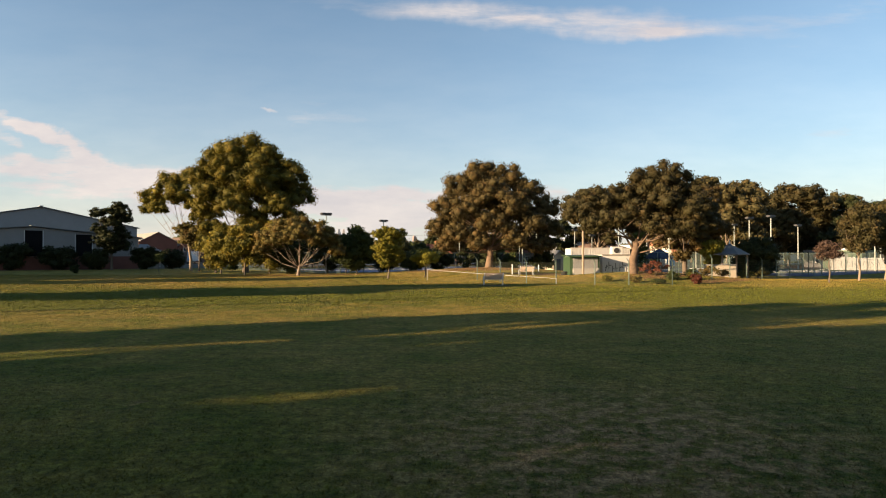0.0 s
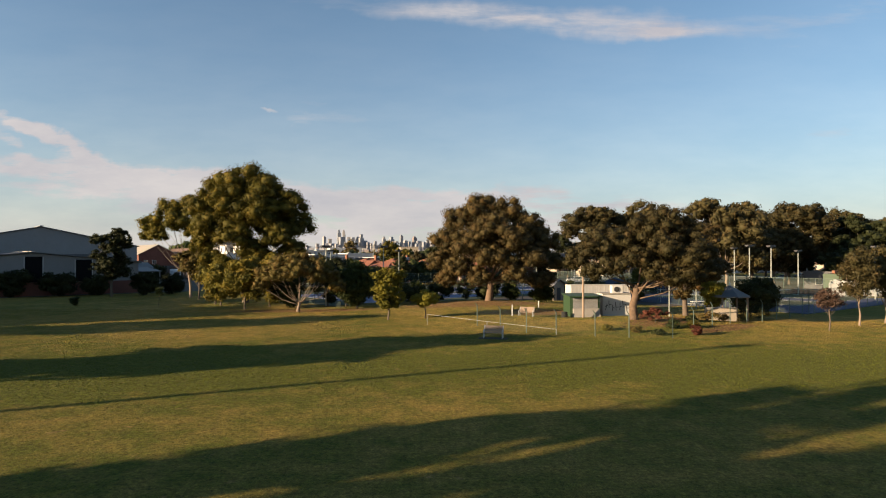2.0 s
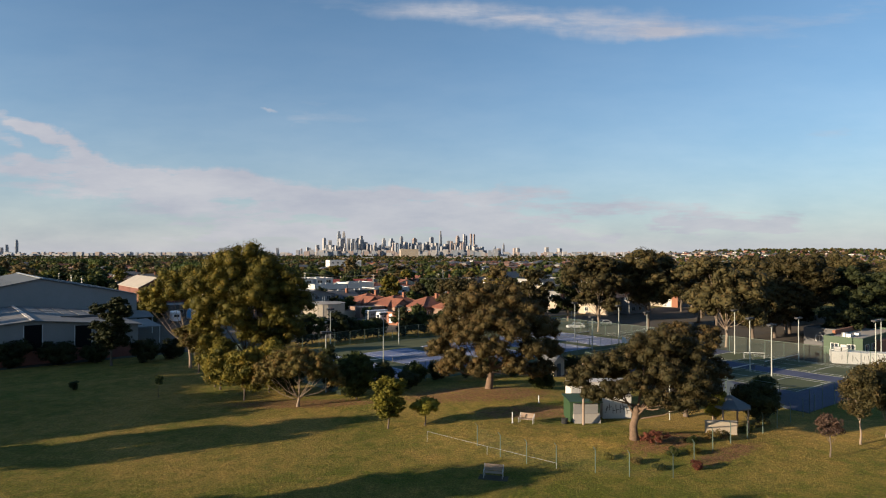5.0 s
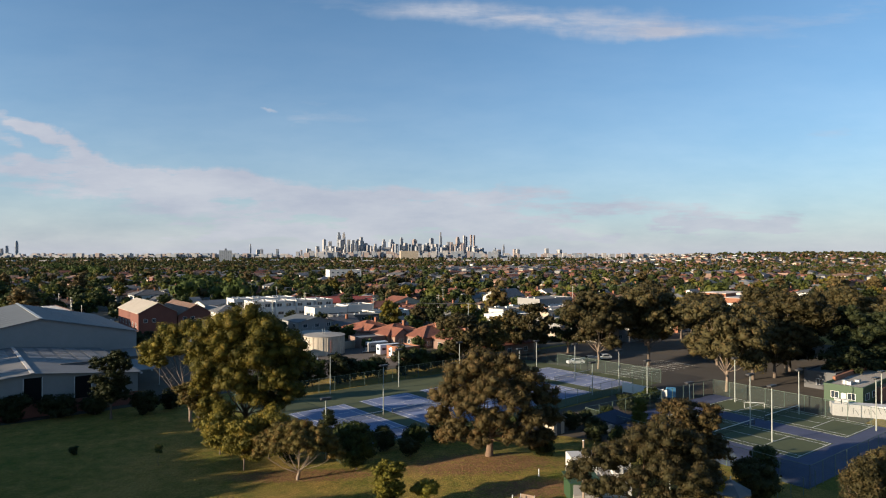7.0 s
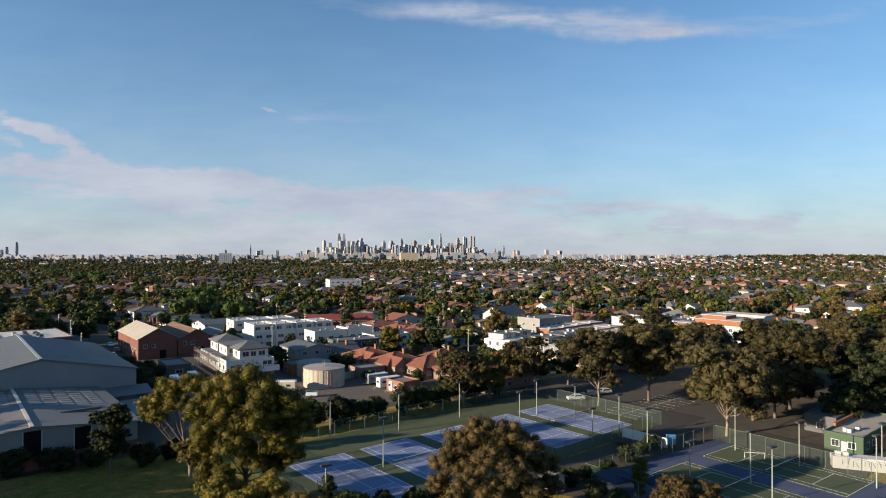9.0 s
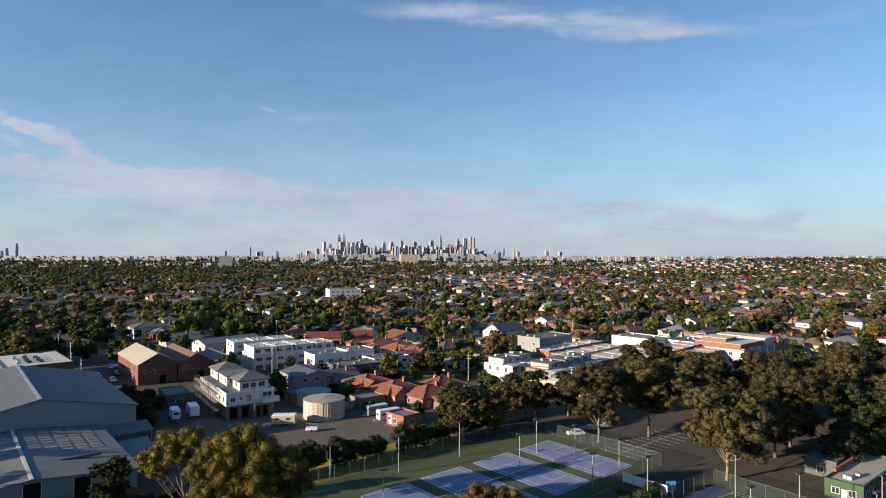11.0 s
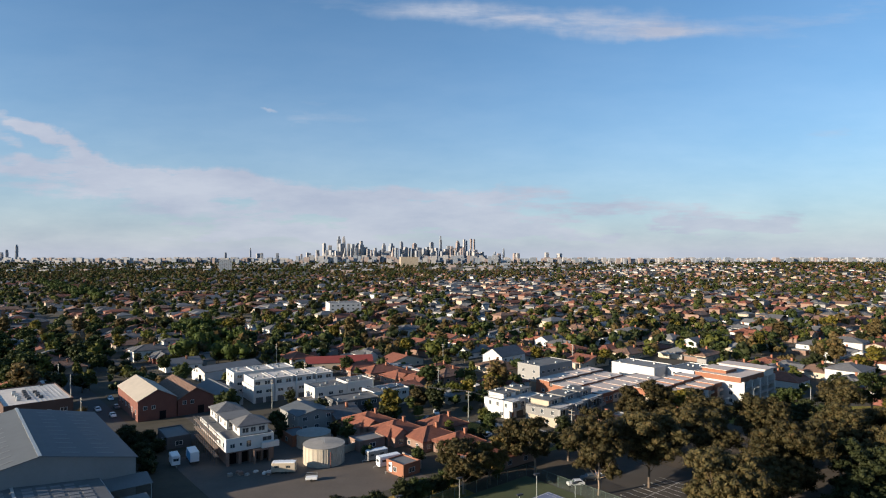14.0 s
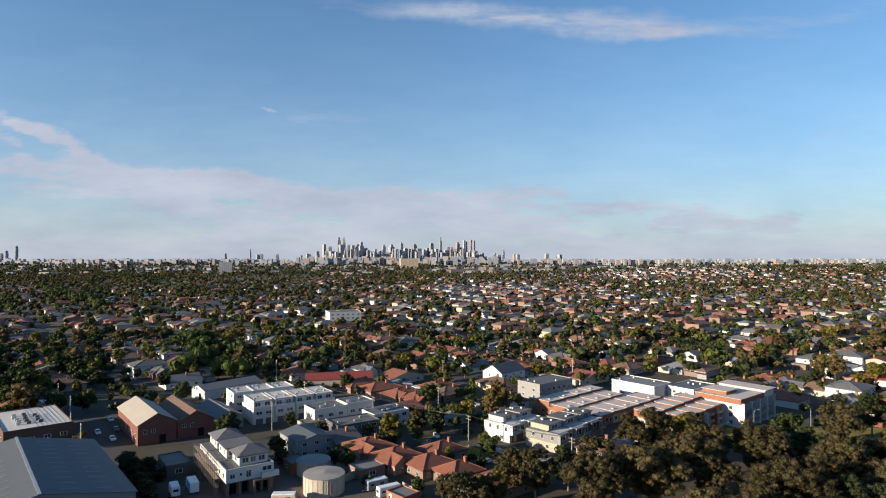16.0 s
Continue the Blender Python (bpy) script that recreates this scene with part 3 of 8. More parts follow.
def tree(name, x, y, label, leaves, bark, height, rx, ry, z0, seed, lumps=36, size=1.8, leaf=0.42, trunk=0.3, fork=None,
         shift=(0, 0), cover=2.0, droop=0.3, extra=(), category="tree", group="", nlimb=9, hollow=0.5, core=0.8, z=None, flat=0.75, sep=0.5, tuft=0, fine=False, lobes=None):
    """One tree: a trunk with its limbs, and a crown of leafy lumps."""
    rng = np.random.default_rng(seed)
    ob = thing(name, pose(x, y, gz(x, y) - 0.05 if z is None else z, 0, 0, 0), label, category, group)
    ls = [(a, b, c - 0.25, r * 1.12, r * 1.12, r * 1.0) for a, b, c, r in lobes] if lobes else crown_lumps(rng, rx, ry, z0, height, lumps, size, *shift, hollow=hollow, flat=flat, sep=sep) + list(extra)
    fork = fork or (shift[0] * 0.4, shift[1] * 0.4, max(z0 * 1.15, height * 0.3))
    tips = [ls[i][:3] for i in rng.permutation(len(ls))[:nlimb]]
    part("trunk", limbs(rng, trunk, fork, tips), bark, ob, smooth=True)
    if fine:
        v, f = leaf_cloud(rng, clumps(rng, ls, tuft), leaf, cover, droop, 0.72, 0.5, 0.74, 0.34)
    else:
        v, f = leaf_cloud(rng, tufts(rng, ls, tuft) if tuft else ls, leaf, cover, droop, core, stray=0.75)
    part("crown", cloud_mesh("crown", v, f, leaves), leaves, ob)
    return ob
# ---------------------------------------------------------------- ground
def build_ground():
    """One sheet to the horizon, finer close by."""
    ys = np.concatenate([np.arange(-400, -20, 60), np.arange(-20, 120, 2.0), np.arange(120, 400, 20), np.arange(400, 1200, 80), np.arange(1200, 2600, 70), np.arange(2600, 5000, 250), [5200]])
    xs = np.concatenate([np.arange(-4800, -1200, 300), np.arange(-1200, -200, 100), np.arange(-200, -40, 20), np.arange(-40, 60, 2.0),
                         np.arange(60, 200, 20), np.arange(200, 1600, 50), np.arange(1600, 4900, 300)])
    gx, gy = np.meshgrid(xs, ys)
    v = np.stack([gx, gy, ground_z(gx, gy)], -1).reshape(-1, 3)
    w = len(xs)
    i = np.arange(len(ys) - 1)[:, None] * w + np.arange(w - 1)[None]
    f = np.stack([i, i + 1, i + w + 1, i + w], -1).reshape(-1, 4)
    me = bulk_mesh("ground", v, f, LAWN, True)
    me.materials.append(SOIL)
    mid = v[f].mean(1)
    me.polygons.foreach_set("material_index", ((mid[:, 1] > 235) | (np.abs(mid[:, 0]) > 260)).astype(np.int32))
    return tagged(new("ground", me), "worn park lawn with dry straw-coloured patches", "lawn", kind="structure")


build_ground()


def grass_blades():
    """Short mown tufts on the part of the lawn that the low camera passes."""
    rng = np.random.default_rng(5)
    n = 90000
    y = 3.6 + 24 * rng.random(n) ** 1.6
    x = (rng.random(n) * 2 - 1) * (y * 0.76 + 1)
    a = rng.random(n) * 2 * math.pi
    h = rng.uniform(0.015, 0.055, n) * np.clip(1.25 - y / 28, 0.15, 1)
    w = rng.uniform(0.005, 0.013, n)
    z = ground_z(x, y)
    p = np.stack([x, y, z], 1)
    side = np.stack([np.cos(a), np.sin(a), 0 * a], 1) * w[:, None]
    tip = np.stack([rng.normal(size=n) * 0.03, rng.normal(size=n) * 0.03, h], 1)
    v = np.stack([p - side, p + side, p + tip], 1).reshape(-1, 3)
    f = np.arange(n * 3).reshape(n, 3)
    return tagged(new("grass", bulk_mesh("grass", v, f, LAWN)), "short mown grass tufts, green and straw-coloured", "grass", kind="stuff")


grass_blades()


def lawn_tufts():
    """Coarser tufts of uncut grass over the rest of the lawn."""
    rng = np.random.default_rng(6)
    n = 260000
    y = 9 + 71 * rng.random(n) ** 0.8
    x = (rng.random(n) * 2 - 1) * (y * 0.75 + 2)
    keep = ~((x > 9) & (y > 66)) & (y < 84 - 0.06 * np.abs(x))
    x, y = x[keep], y[keep]
    n = len(x)
    a = rng.random(n) * 2 * math.pi
    grown = np.clip((y - 6) / 30, 0.12, 1)
    h, w = rng.uniform(0.025, 0.065, n) * grown, rng.uniform(0.02, 0.06, n) * grown
    p = np.stack([x, y, ground_z(x, y) - 0.01], 1)
    side = np.stack([np.cos(a), np.sin(a), 0 * a], 1) * w[:, None]
    tip = np.stack([rng.normal(size=n) * 0.04, rng.normal(size=n) * 0.04, h], 1)
    v = np.stack([p - side, p + side, p + tip], 1).reshape(-1, 3)
    return tagged(new("grass_tufts", bulk_mesh("grass_tufts", v, np.arange(n * 3).reshape(n, 3), LAWN)), "coarse green and straw-coloured grass tufts", "grass", kind="stuff")


lawn_tufts()

GRID = 39.5          # degrees by which the streets lie turned
E1 = Vector((math.cos(radians(GRID)), math.sin(radians(GRID)), 0))
E2 = Vector((-math.sin(radians(GRID)), math.cos(radians(GRID)), 0))


def slab(name, m, x0, y0, x1, y1, top, material, label, thick=0.3):
    s = Solid().box(x0, y0, top - thick, x1, y1, top)
    ob = setting(name, s, material, label)
    ob.matrix_world = m
    return ob


# the yard by the water tank, the street past the warehouse, the car park
street_grid = pose(0, 0, 0, 0, 0, GRID)
slab("yard", street_grid, 51, 128, 101, 187, 0.05, YARD, "worn grey-brown asphalt yard")
slab("road", street_grid, 43, 203, 51, 330, 0.062, ASPHALT, "dark asphalt side street")
slab("road_2", street_grid, 51, 203, 92, 210, 0.064, ASPHALT, "dark asphalt lane before the brick halls")
slab("leaf_litter", street_grid, 103, 34, 215, 122, 0.03, LITTER, "bare leaf-littered ground under the gums", 0.2)
slab("service_path", street_grid, 68, 45, 105, 72.5, 0.028, LITTER, "bare shaded ground between the courts", 0.2)
slab("car_park", street_grid, 113, 64, 158, 104, 0.05, CAR_PARK, "dark asphalt car park under gum trees")

def parking_lines():
    ob = setting("parking_lines", Solid().box(116, 83.9, 0.052, 150, 84.0, 0.058), COURT_LINE, "faded white parking bay lines")
    ob.matrix_world = street_grid
    bay = Solid().box(0, 0, 0.052, 0.1, 5.0, 0.058).mesh("bay_line", COURT_LINE)
    for k in range(13):
        for v in (84, 79):
            q = part("bay_line", bay, COURT_LINE, ob)
            q.matrix_basis = pose(117 + k * 2.6, v - (0 if v > 80 else 0.1), 0)


parking_lines()
# ---------------------------------------------------------------- park trees
tree("gum_tree", -18.2, 76.6, "umbrella-shaped gum with pale forked limbs and rusty golden leaves", BROWN_LEAF, PALE_BARK, 8.4, 5.9, 5.0, 2.9, 11,
     leaf=0.20, trunk=0.2, fork=(0.2, 0, 1.3), nlimb=13, tuft=12, cover=0.75, fine=True,
     lobes=[(0, 0, 6.3, 1.5), (-2.2, 0, 6.1, 1.4), (2.2, 0, 5.9, 1.4), (-4.0, 0.2, 4.9, 1.25), (4.0, 0, 4.7, 1.25), (0.5, -1.8, 5.6, 1.2), (-1.8, -1.5, 5.0, 1.2), (2.4, -1.4, 4.9, 1.2),
            (0, 1.8, 5.6, 1.4), (-4.9, 0.2, 3.6, 0.9), (4.9, 0, 3.5, 0.95), (-3, 1.5, 5.0, 1.2), (3, 1.6, 5.0, 1.2)])
tree("gum_tree", -29.8, 92, "tall broad gum with golden-tipped crown on dark trunks", GUM_GOLD, BARK, 21.4, 9.4, 7.6, 5.2, 12,
     leaf=0.28, trunk=0.45, fork=(0.2, 0, 5.0), nlimb=19, cover=0.72, tuft=13, fine=True,
     lobes=[(0, 0, 18.1, 2.8), (-3.5, 0.5, 17.4, 2.5), (3.2, -0.5, 17.0, 2.6), (6.2, 0, 14.8, 2.6), (7.4, 0.5, 11.8, 2.3), (-5.8, -0.5, 14.8, 2.4), (-2.0, -2.5, 15.0, 2.5), (2.5, -3.0, 13.6, 2.6),
            (-4.2, -2.5, 11.6, 2.3), (0, 2.5, 15.5, 2.8), (4.0, 3.0, 12.5, 2.7), (5.5, -2.5, 10.0, 2.2), (-0.5, -3.5, 10.4, 2.2), (-3.8, 3.0, 12.5, 2.6), (2.0, -2.0, 8.0, 2.0), (7.2, -1.0, 8.2, 1.8),
            (-6.2, -1.0, 9.0, 1.8), (0, 0, 12.8, 2.9), (-4.5, -1.5, 6.4, 1.6), (4.6, 0, 6.4, 1.9)])
tree("gum_tree", -42.5, 103, "open gum with pale limbs and golden leaf tufts", GUM_GOLD, PALE_BARK, 17.9, 7.0, 5.8, 8.8, 13,
     leaf=0.29, trunk=0.26, fork=(-0.5, 0, 4.6), nlimb=11, cover=0.72, tuft=12, fine=True,
     lobes=[(-6.4, 0, 12.6, 1.9), (-3.6, 0, 14.9, 2.0), (0, 0.5, 15.6, 2.1), (-1.5, -1.5, 13.0, 1.8), (2.8, 0, 13.6, 2.0), (-5.0, -1.5, 10.7, 1.4), (-7.6, 0.5, 10.7, 1.3), (1.5, -1.8, 11.2, 1.6),
            (3.9, -1.0, 10.0, 1.5), (-3.0, 1.5, 12.6, 1.7)])
tree("street_tree", -57, 105, "upright dark leafy tree beside the warehouse", DARK, BARK, 12.4, 3.7, 3.5, 2.2, 14, lumps=34, size=1.15, leaf=0.36, trunk=0.2, tuft=8, cover=0.8, nlimb=20, fine=True)
tree("small_tree", -39.3, 98.3, "small rusty-leaved tree with thin trunk", BROWN_LEAF, BARK, 8.6, 3.8, 3.2, 3.0, 15, lumps=26, size=1.1, leaf=0.28, trunk=0.14, tuft=8, cover=0.75, nlimb=14, fine=True)
tree("small_tree", -6.0, 66.9, "small bushy golden-green wattle tree", WATTLE, BARK, 6.1, 2.1, 2.0, 0.9, 16, lumps=30, size=0.75, leaf=0.18, trunk=0.09, tuft=7, cover=0.8, fine=True)
tree("small_tree", -2.0, 67.8, "low rounded yellow-green shrub tree", WATTLE, BARK, 3.2, 1.7, 1.4, 1.2, 17, lumps=20, size=0.55, leaf=0.22, trunk=0.08)
tree("shrub", -11.3, 80, "tall dark green shrub", GREEN, BARK, 6.2, 2.5, 2.3, 0.2, 18, lumps=34, size=0.95, leaf=0.34, trunk=0.12, category="shrub")
tree("gum_tree", 6.2, 83, "broad dense gum hanging near the ground, bronze leaves", GUM, PEEL_BARK, 15.0, 8.8, 7.4, 1.3, 19,
     leaf=0.25, trunk=0.5, fork=(0.4, 0, 3.4), nlimb=16, droop=0.7, cover=0.75, tuft=13, fine=True,
     lobes=[(-1.2, 0, 12.8, 2.1), (2.5, 0, 12.2, 2.0), (-3.9, 0, 11.0, 2.0), (5.0, 0, 10.6, 2.0), (7.6, 0, 8.2, 1.8), (8.3, 0, 5.6, 1.5), (-5.9, 0, 8.4, 1.7), (-6.7, 0, 5.6, 1.5), (-5.8, -1, 3.2, 1.3),
            (7.4, -1, 3.4, 1.3), (0, -3.2, 10.0, 2.0), (3.2, -3.4, 8.6, 1.9), (-3.0, -3.2, 8.0, 1.9), (0.2, -4.2, 6.2, 1.8), (5.4, -3.0, 6.0, 1.7), (-4.4, -3.0, 4.8, 1.6), (3.0, -3.6, 4.0, 1.5),
            (-1.6, -3.8, 3.5, 1.4), (0, 3.0, 10.0, 2.4), (4.0, 3.2, 8.0, 2.2), (-4.0, 3.0, 7.5, 2.2), (0.8, 0, 9.5, 2.6), (6.0, -2.0, 3.0, 1.2)])
tree("gum_tree", 18.9, 60.6, "leaning gum with thick peeling trunk over the shed", GUM_OLIVE, PEEL_BARK, 10.2, 7.4, 5.4, 2.5, 20,
     leaf=0.21, trunk=0.40, fork=(0.25, 0, 3.4), nlimb=13, droop=0.6, cover=0.75, tuft=12, fine=True,
     lobes=[(3.2, 0, 9.9, 1.6), (1.2, 0, 9.0, 1.6), (5.2, 0.3, 8.7, 1.6), (-1.4, 0, 7.9, 1.5), (-3.8, 0, 7.3, 1.4), (-5.5, 0, 6.1, 1.15), (-4.4, -1.2, 4.9, 1.0), (7.0, 0.4, 6.9, 1.5), (7.8, 0.5, 5.6, 1.2),
            (2.2, -2.6, 7.4, 1.5), (4.8, -2.5, 6.2, 1.5), (-0.6, -2.4, 6.2, 1.3), (-2.8, -2.0, 5.4, 1.15), (3.6, -3.0, 4.5, 1.3), (6.2, -2.0, 5.0, 1.2), (1.4, -3.0, 4.9, 1.1), (2.0, 2.5, 8.0, 1.9),
            (5.0, 2.5, 7.0, 1.9), (-1.5, 2.0, 6.8, 1.5), (3.0, 0, 6.5, 1.9)])
tree("gum_tree", 28.6, 72, "dense dark gum behind the garden", GUM, BARK, 11.6, 4.8, 4.6, 2.0, 21, lumps=34, size=1.4, leaf=0.28, trunk=0.3, cover=0.85, sep=0.6, tuft=9, droop=0.6, fine=True)
tree("small_tree", 29.8, 67, "bright green young tree beside the shelter", WATTLE, BARK, 4.4, 1.5, 1.4, 1.4, 22, lumps=20, size=0.6, leaf=0.24, trunk=0.07)
tree("shrub", 35.6, 69, "dark rounded shrub behind the shelter", DARK, BARK, 5.0, 2.1, 2.0, 0.5, 23, lumps=26, size=0.85, leaf=0.3, trunk=0.1, category="shrub")
tree("small_tree", 36.4, 57.5, "thin young tree with sparse purplish leaves", PURPLE_LEAF, BARK, 4.1, 1.3, 1.2, 2.0, 24, lumps=16, size=0.5, leaf=0.22, trunk=0.07, core=0.4, cover=1.2)
tree("small_tree", 41.9, 61.4, "slim young gum with a pale trunk", GUM_OLIVE, PALE_BARK, 8.0, 1.9, 1.8, 2.6, 25, lumps=28, size=0.75, leaf=0.26, trunk=0.10, core=0.6, cover=1.5)
tree("small_tree", 46.2, 63.7, "slim young gum with a pale trunk", GUM_OLIVE, PALE_BARK, 8.2, 2.3, 2.0, 2.5, 26, lumps=32, size=0.8, leaf=0.26, trunk=0.11, core=0.6, cover=1.5)
tree("conifer", 30.2, 94, "narrow olive-green cypress beside the courts", LIME, BARK, 6.9, 1.15, 1.1, 0.2, 27, lumps=26, size=0.6, leaf=0.26, trunk=0.1, category="tree")
tree("shrub", 20.6, 59.2, "low bush with dry red leaves at the gum's foot", RED_LEAF, BARK, 1.5, 1.5, 0.8, 0.05, 28, lumps=14, size=0.36, leaf=0.13, trunk=0.04, tuft=5, cover=0.6, fine=True, category="shrub")
tree("shrub", 22.4, 54.0, "small red-leaved bush by the fence", RED_LEAF, BARK, 1.0, 0.5, 0.5, 0.05, 29, lumps=8, size=0.25, leaf=0.16, trunk=0.03, category="shrub")
# shrubs along the warehouse
for k, (x, y, h, r) in enumerate([(-73, 103, 5.0, 4.6), (-66.5, 105.5, 4.6, 3.6), (-61.5, 108, 3.8, 2.4), (-53, 108.5, 4.2, 2.6), (-80, 101, 4.8, 3.6), (-49.5, 112, 3.6, 2.2)]):
    tree("shrub", x, y, "dark evergreen shrub along the warehouse", DARK, BARK, h, r, 1.8, 0.1, 40 + k, lumps=22, size=0.95, leaf=0.45, trunk=0.1, category="shrub", group="warehouse shrubs", cover=1.6)
for k, (x, y, h, r) in enumerate([(-33.0, 88.5, 8.0, 3.4), (-31.5, 86.5, 6.0, 3.0), (-24.0, 84.5, 7.6, 3.4), (-26, 80, 7.2, 3.0)]):
    tree("shrub", x, y, "bushy golden-green young gum below the tall tree", GUM_GOLD, BARK, h, r, 2.4, 0.8, 50 + k, lumps=26, size=1.0, leaf=0.36, trunk=0.12, category="shrub")

# tall gums along the car park and the far side of the courts
for k, (x, y, h, r, z0, sort, pale) in enumerate([
        (38.5, 151, 17.6, 9.6, 5.0, GUM_OLIVE, 1), (52.5, 156, 19.4, 9.6, 5.5, GUM_OLIVE, 0), (58.5, 126, 18.0, 10.5, 3.6, GUM_OLIVE, 1), (82, 146, 19.3, 10.5, 4.0, GUM_OLIVE, 1),
        (106, 163, 18.5, 9.0, 5.0, GUM_OLIVE, 0), (25, 166, 15.5, 5.5, 3.0, GUM_OLIVE, 1), (5, 152, 13.0, 6.8, 3.5, GUM_OLIVE, 1), (12, 158, 12.0, 5.0, 3.0, BROWN_LEAF, 0),
        (72, 172, 17.0, 8.0, 5.0, GUM_OLIVE, 0), (63, 190, 19.0, 8.5, 5.0, GUM_OLIVE, 1), (124, 172, 17.5, 9.0, 4.0, GUM_OLIVE, 0), (140, 182, 18.0, 9.0, 4.0, GUM_GOLD, 0),
        (97, 192, 15.0, 7.0, 4.0, GUM_OLIVE, 0), (116, 205, 15.0, 7.0, 4.0, GREEN, 0), (138, 214, 15.0, 7.5, 4.0, GUM_OLIVE, 0), (80, 205, 14.5, 6.0, 4.0, GUM_GOLD, 0),
        (97, 143, 16.0, 7.0, 2.0, DARK, 0), (112, 150, 17.0, 8.0, 2.0, GUM_OLIVE, 0), (128, 156, 17.0, 8.0, 2.0, DARK, 0), (146, 164, 17.0, 8.0, 2.0, GUM_OLIVE, 0), (76, 140, 13.0, 6.0, 2.5, GUM_OLIVE, 0), (118, 134, 9.0, 6.0, 0.5, DARK, 0), (104, 128, 8.0, 5.0, 0.5, DARK, 0),
        (70, 156, 16.0, 7.0, 4.0, GUM_OLIVE, 0), (78, 184, 17.0, 8.0, 4.0, GUM_OLIVE, 0), (92, 174, 18.0, 8.0, 4.0, GUM_OLIVE, 0), (108, 180, 16.0, 8.0, 3.0, DARK, 0), (126, 192, 17.0, 8.0, 3.0, GUM_OLIVE, 0), (88, 216, 12.0, 6.0, 2.0, GUM_OLIVE, 0), (46, 182, 14.0, 6.0, 3.0, GUM_OLIVE, 0), (36, 176, 12.0, 5.0, 2.0, DARK, 0), (148, 196, 16.0, 8.0, 3.0, GUM_OLIVE, 0),
        (158, 205, 16.0, 8.0, 4.0, GUM_OLIVE, 0), (84, 148, 12.0, 6.0, 2.0, DARK, 0), (92, 134, 8.0, 4.5, 0.5, DARK, 0), (160, 228, 15.0, 7.0, 4.0, GREEN, 0), (70, 138, 13.0, 6.0, 2.0, GUM_OLIVE, 0), (86, 131, 8.0, 5.0, 0.5, DARK, 0), (94, 138, 10.0, 6.0, 0.5, DARK, 0), (104, 140, 12.0, 7.0, 0.5, DARK, 0), (20, 174, 12.0, 6.0, 2.0, GUM_OLIVE, 0)]):
    tree("gum_tree", x, y, "tall spreading gum with %s limbs by the car park" % ("pale" if pale else "dark"), sort, PALE_BARK if pale else BARK, h * 1.07, r, r * 0.85, z0, 60 + k,
         lumps=15, size=r * 0.33, leaf=0.58, trunk=0.34, nlimb=12, cover=0.72, sep=0.62, tuft=11, hollow=0.62, flat=0.8, fine=True, group="car park gums")
# dark growth between the courts and the yard
rng = np.random.default_rng(77)
for k in range(16):
    t = k / 15
    x, y = -37 + 50 * t + rng.uniform(-1.5, 1.5), 124 + 38 * t + rng.uniform(-1, 1)
    tree("shrub", x, y, "dark screening tree behind the courts", DARK if k % 3 else GREEN, BARK, rng.uniform(4.5, 7.5), rng.uniform(2.4, 3.6), 2.2, 0.3, 90 + k,
         lumps=18, size=1.15, leaf=0.6, trunk=0.12, category="tree", group="screening trees", cover=1.1)

# trees beyond the picture's edge whose shadows lie across the lawn
SHADE = [(-44, 19, 19, 5.5), (-50, 10, 20, 6), (-48, 1, 19, 6), (-56, -8, 20, 6), (-33, 46, 14, 6.2), (-42, 68, 14.5, 5.2)]
SHADE += [(-64 - (k % 3) * 4, 80 + 7.0 * k, 17 + (k % 2), 7.0) for k in range(13)]
SHADE += [(-82 - (k % 2) * 5, 83.5 + 14.0 * k, 19, 7.0) for k in range(7)]
shade = None
for k, (r, s, h, w) in enumerate(SHADE):
    x, y = 0.907 * r - 0.42 * s, 0.42 * r + 0.907 * s
    if k < 3:
        shade = tree("gum_tree", x, y, "tall park gum casting a long shadow", GUM, BARK, h, w, w, 2.5, 120 + k, lumps=36, size=w * 0.32, leaf=1.6, trunk=0.4, cover=1.1, group="shade trees")
    else:
        ob = copy_thing(shade, pose(x, y, gz(x, y), 0, 0, k * 67))
        ob.scale = (w / 6, w / 6, h / 19)

for k, (x, y, h, r) in enumerate([(-21, 83.5, 5.0, 2.4), (-16, 85, 6.6, 2.8), (-13.2, 83, 6.0, 2.2), (-8.5, 87.5, 3.6, 1.8), (-4, 89.5, 3.2, 1.8), (7, 94, 3.4, 2.0), (10.5, 95.5, 3.0, 1.6), (23, 92.5, 3.6, 1.8), (26, 90, 3.0, 1.6), (38, 76, 3.2, 2.0), (42, 80, 3.4, 1.8), (24, 101, 2.8, 1.7), (28, 104.5, 2.4, 1.6), (33, 110, 3.2, 1.8), (37, 114, 2.6, 1.6), (20.5, 99, 3.0, 1.7), (40, 117.5, 2.8, 1.7)]):
    tree("shrub", x, y, "dark leafy shrub along the court fence", DARK if k % 2 else GREEN, BARK, h, r, r * 0.8, 0.1, 230 + k, lumps=18, size=0.8, leaf=0.34, trunk=0.07, category="shrub", group="court shrubs", cover=1.4)
for k, (x, y, h, r) in enumerate([(17.5, 55.5, 0.8, 0.7), (21.5, 57, 1.0, 0.9), (23.5, 57.5, 0.7, 0.8), (26.5, 61, 1.1, 0.9), (24.5, 60, 0.8, 0.7), (15.2, 56.5, 0.6, 0.6), (28.5, 62.2, 0.9, 0.8), (19.2, 54.2, 0.6, 0.6), (32.5, 65.2, 1.2, 0.9), (35, 67, 1.3, 1.0)]):
    tree("shrub", x, y, "low dry garden plant inside the fence", (BROWN_LEAF, GREEN, GUM_GOLD)[k % 3], BARK, h, r, r * 0.8, 0.02, 250 + k, lumps=7, size=0.28, leaf=0.16, trunk=0.02, core=0.5, cover=1.2, nlimb=4, category="plant", group="garden plants")


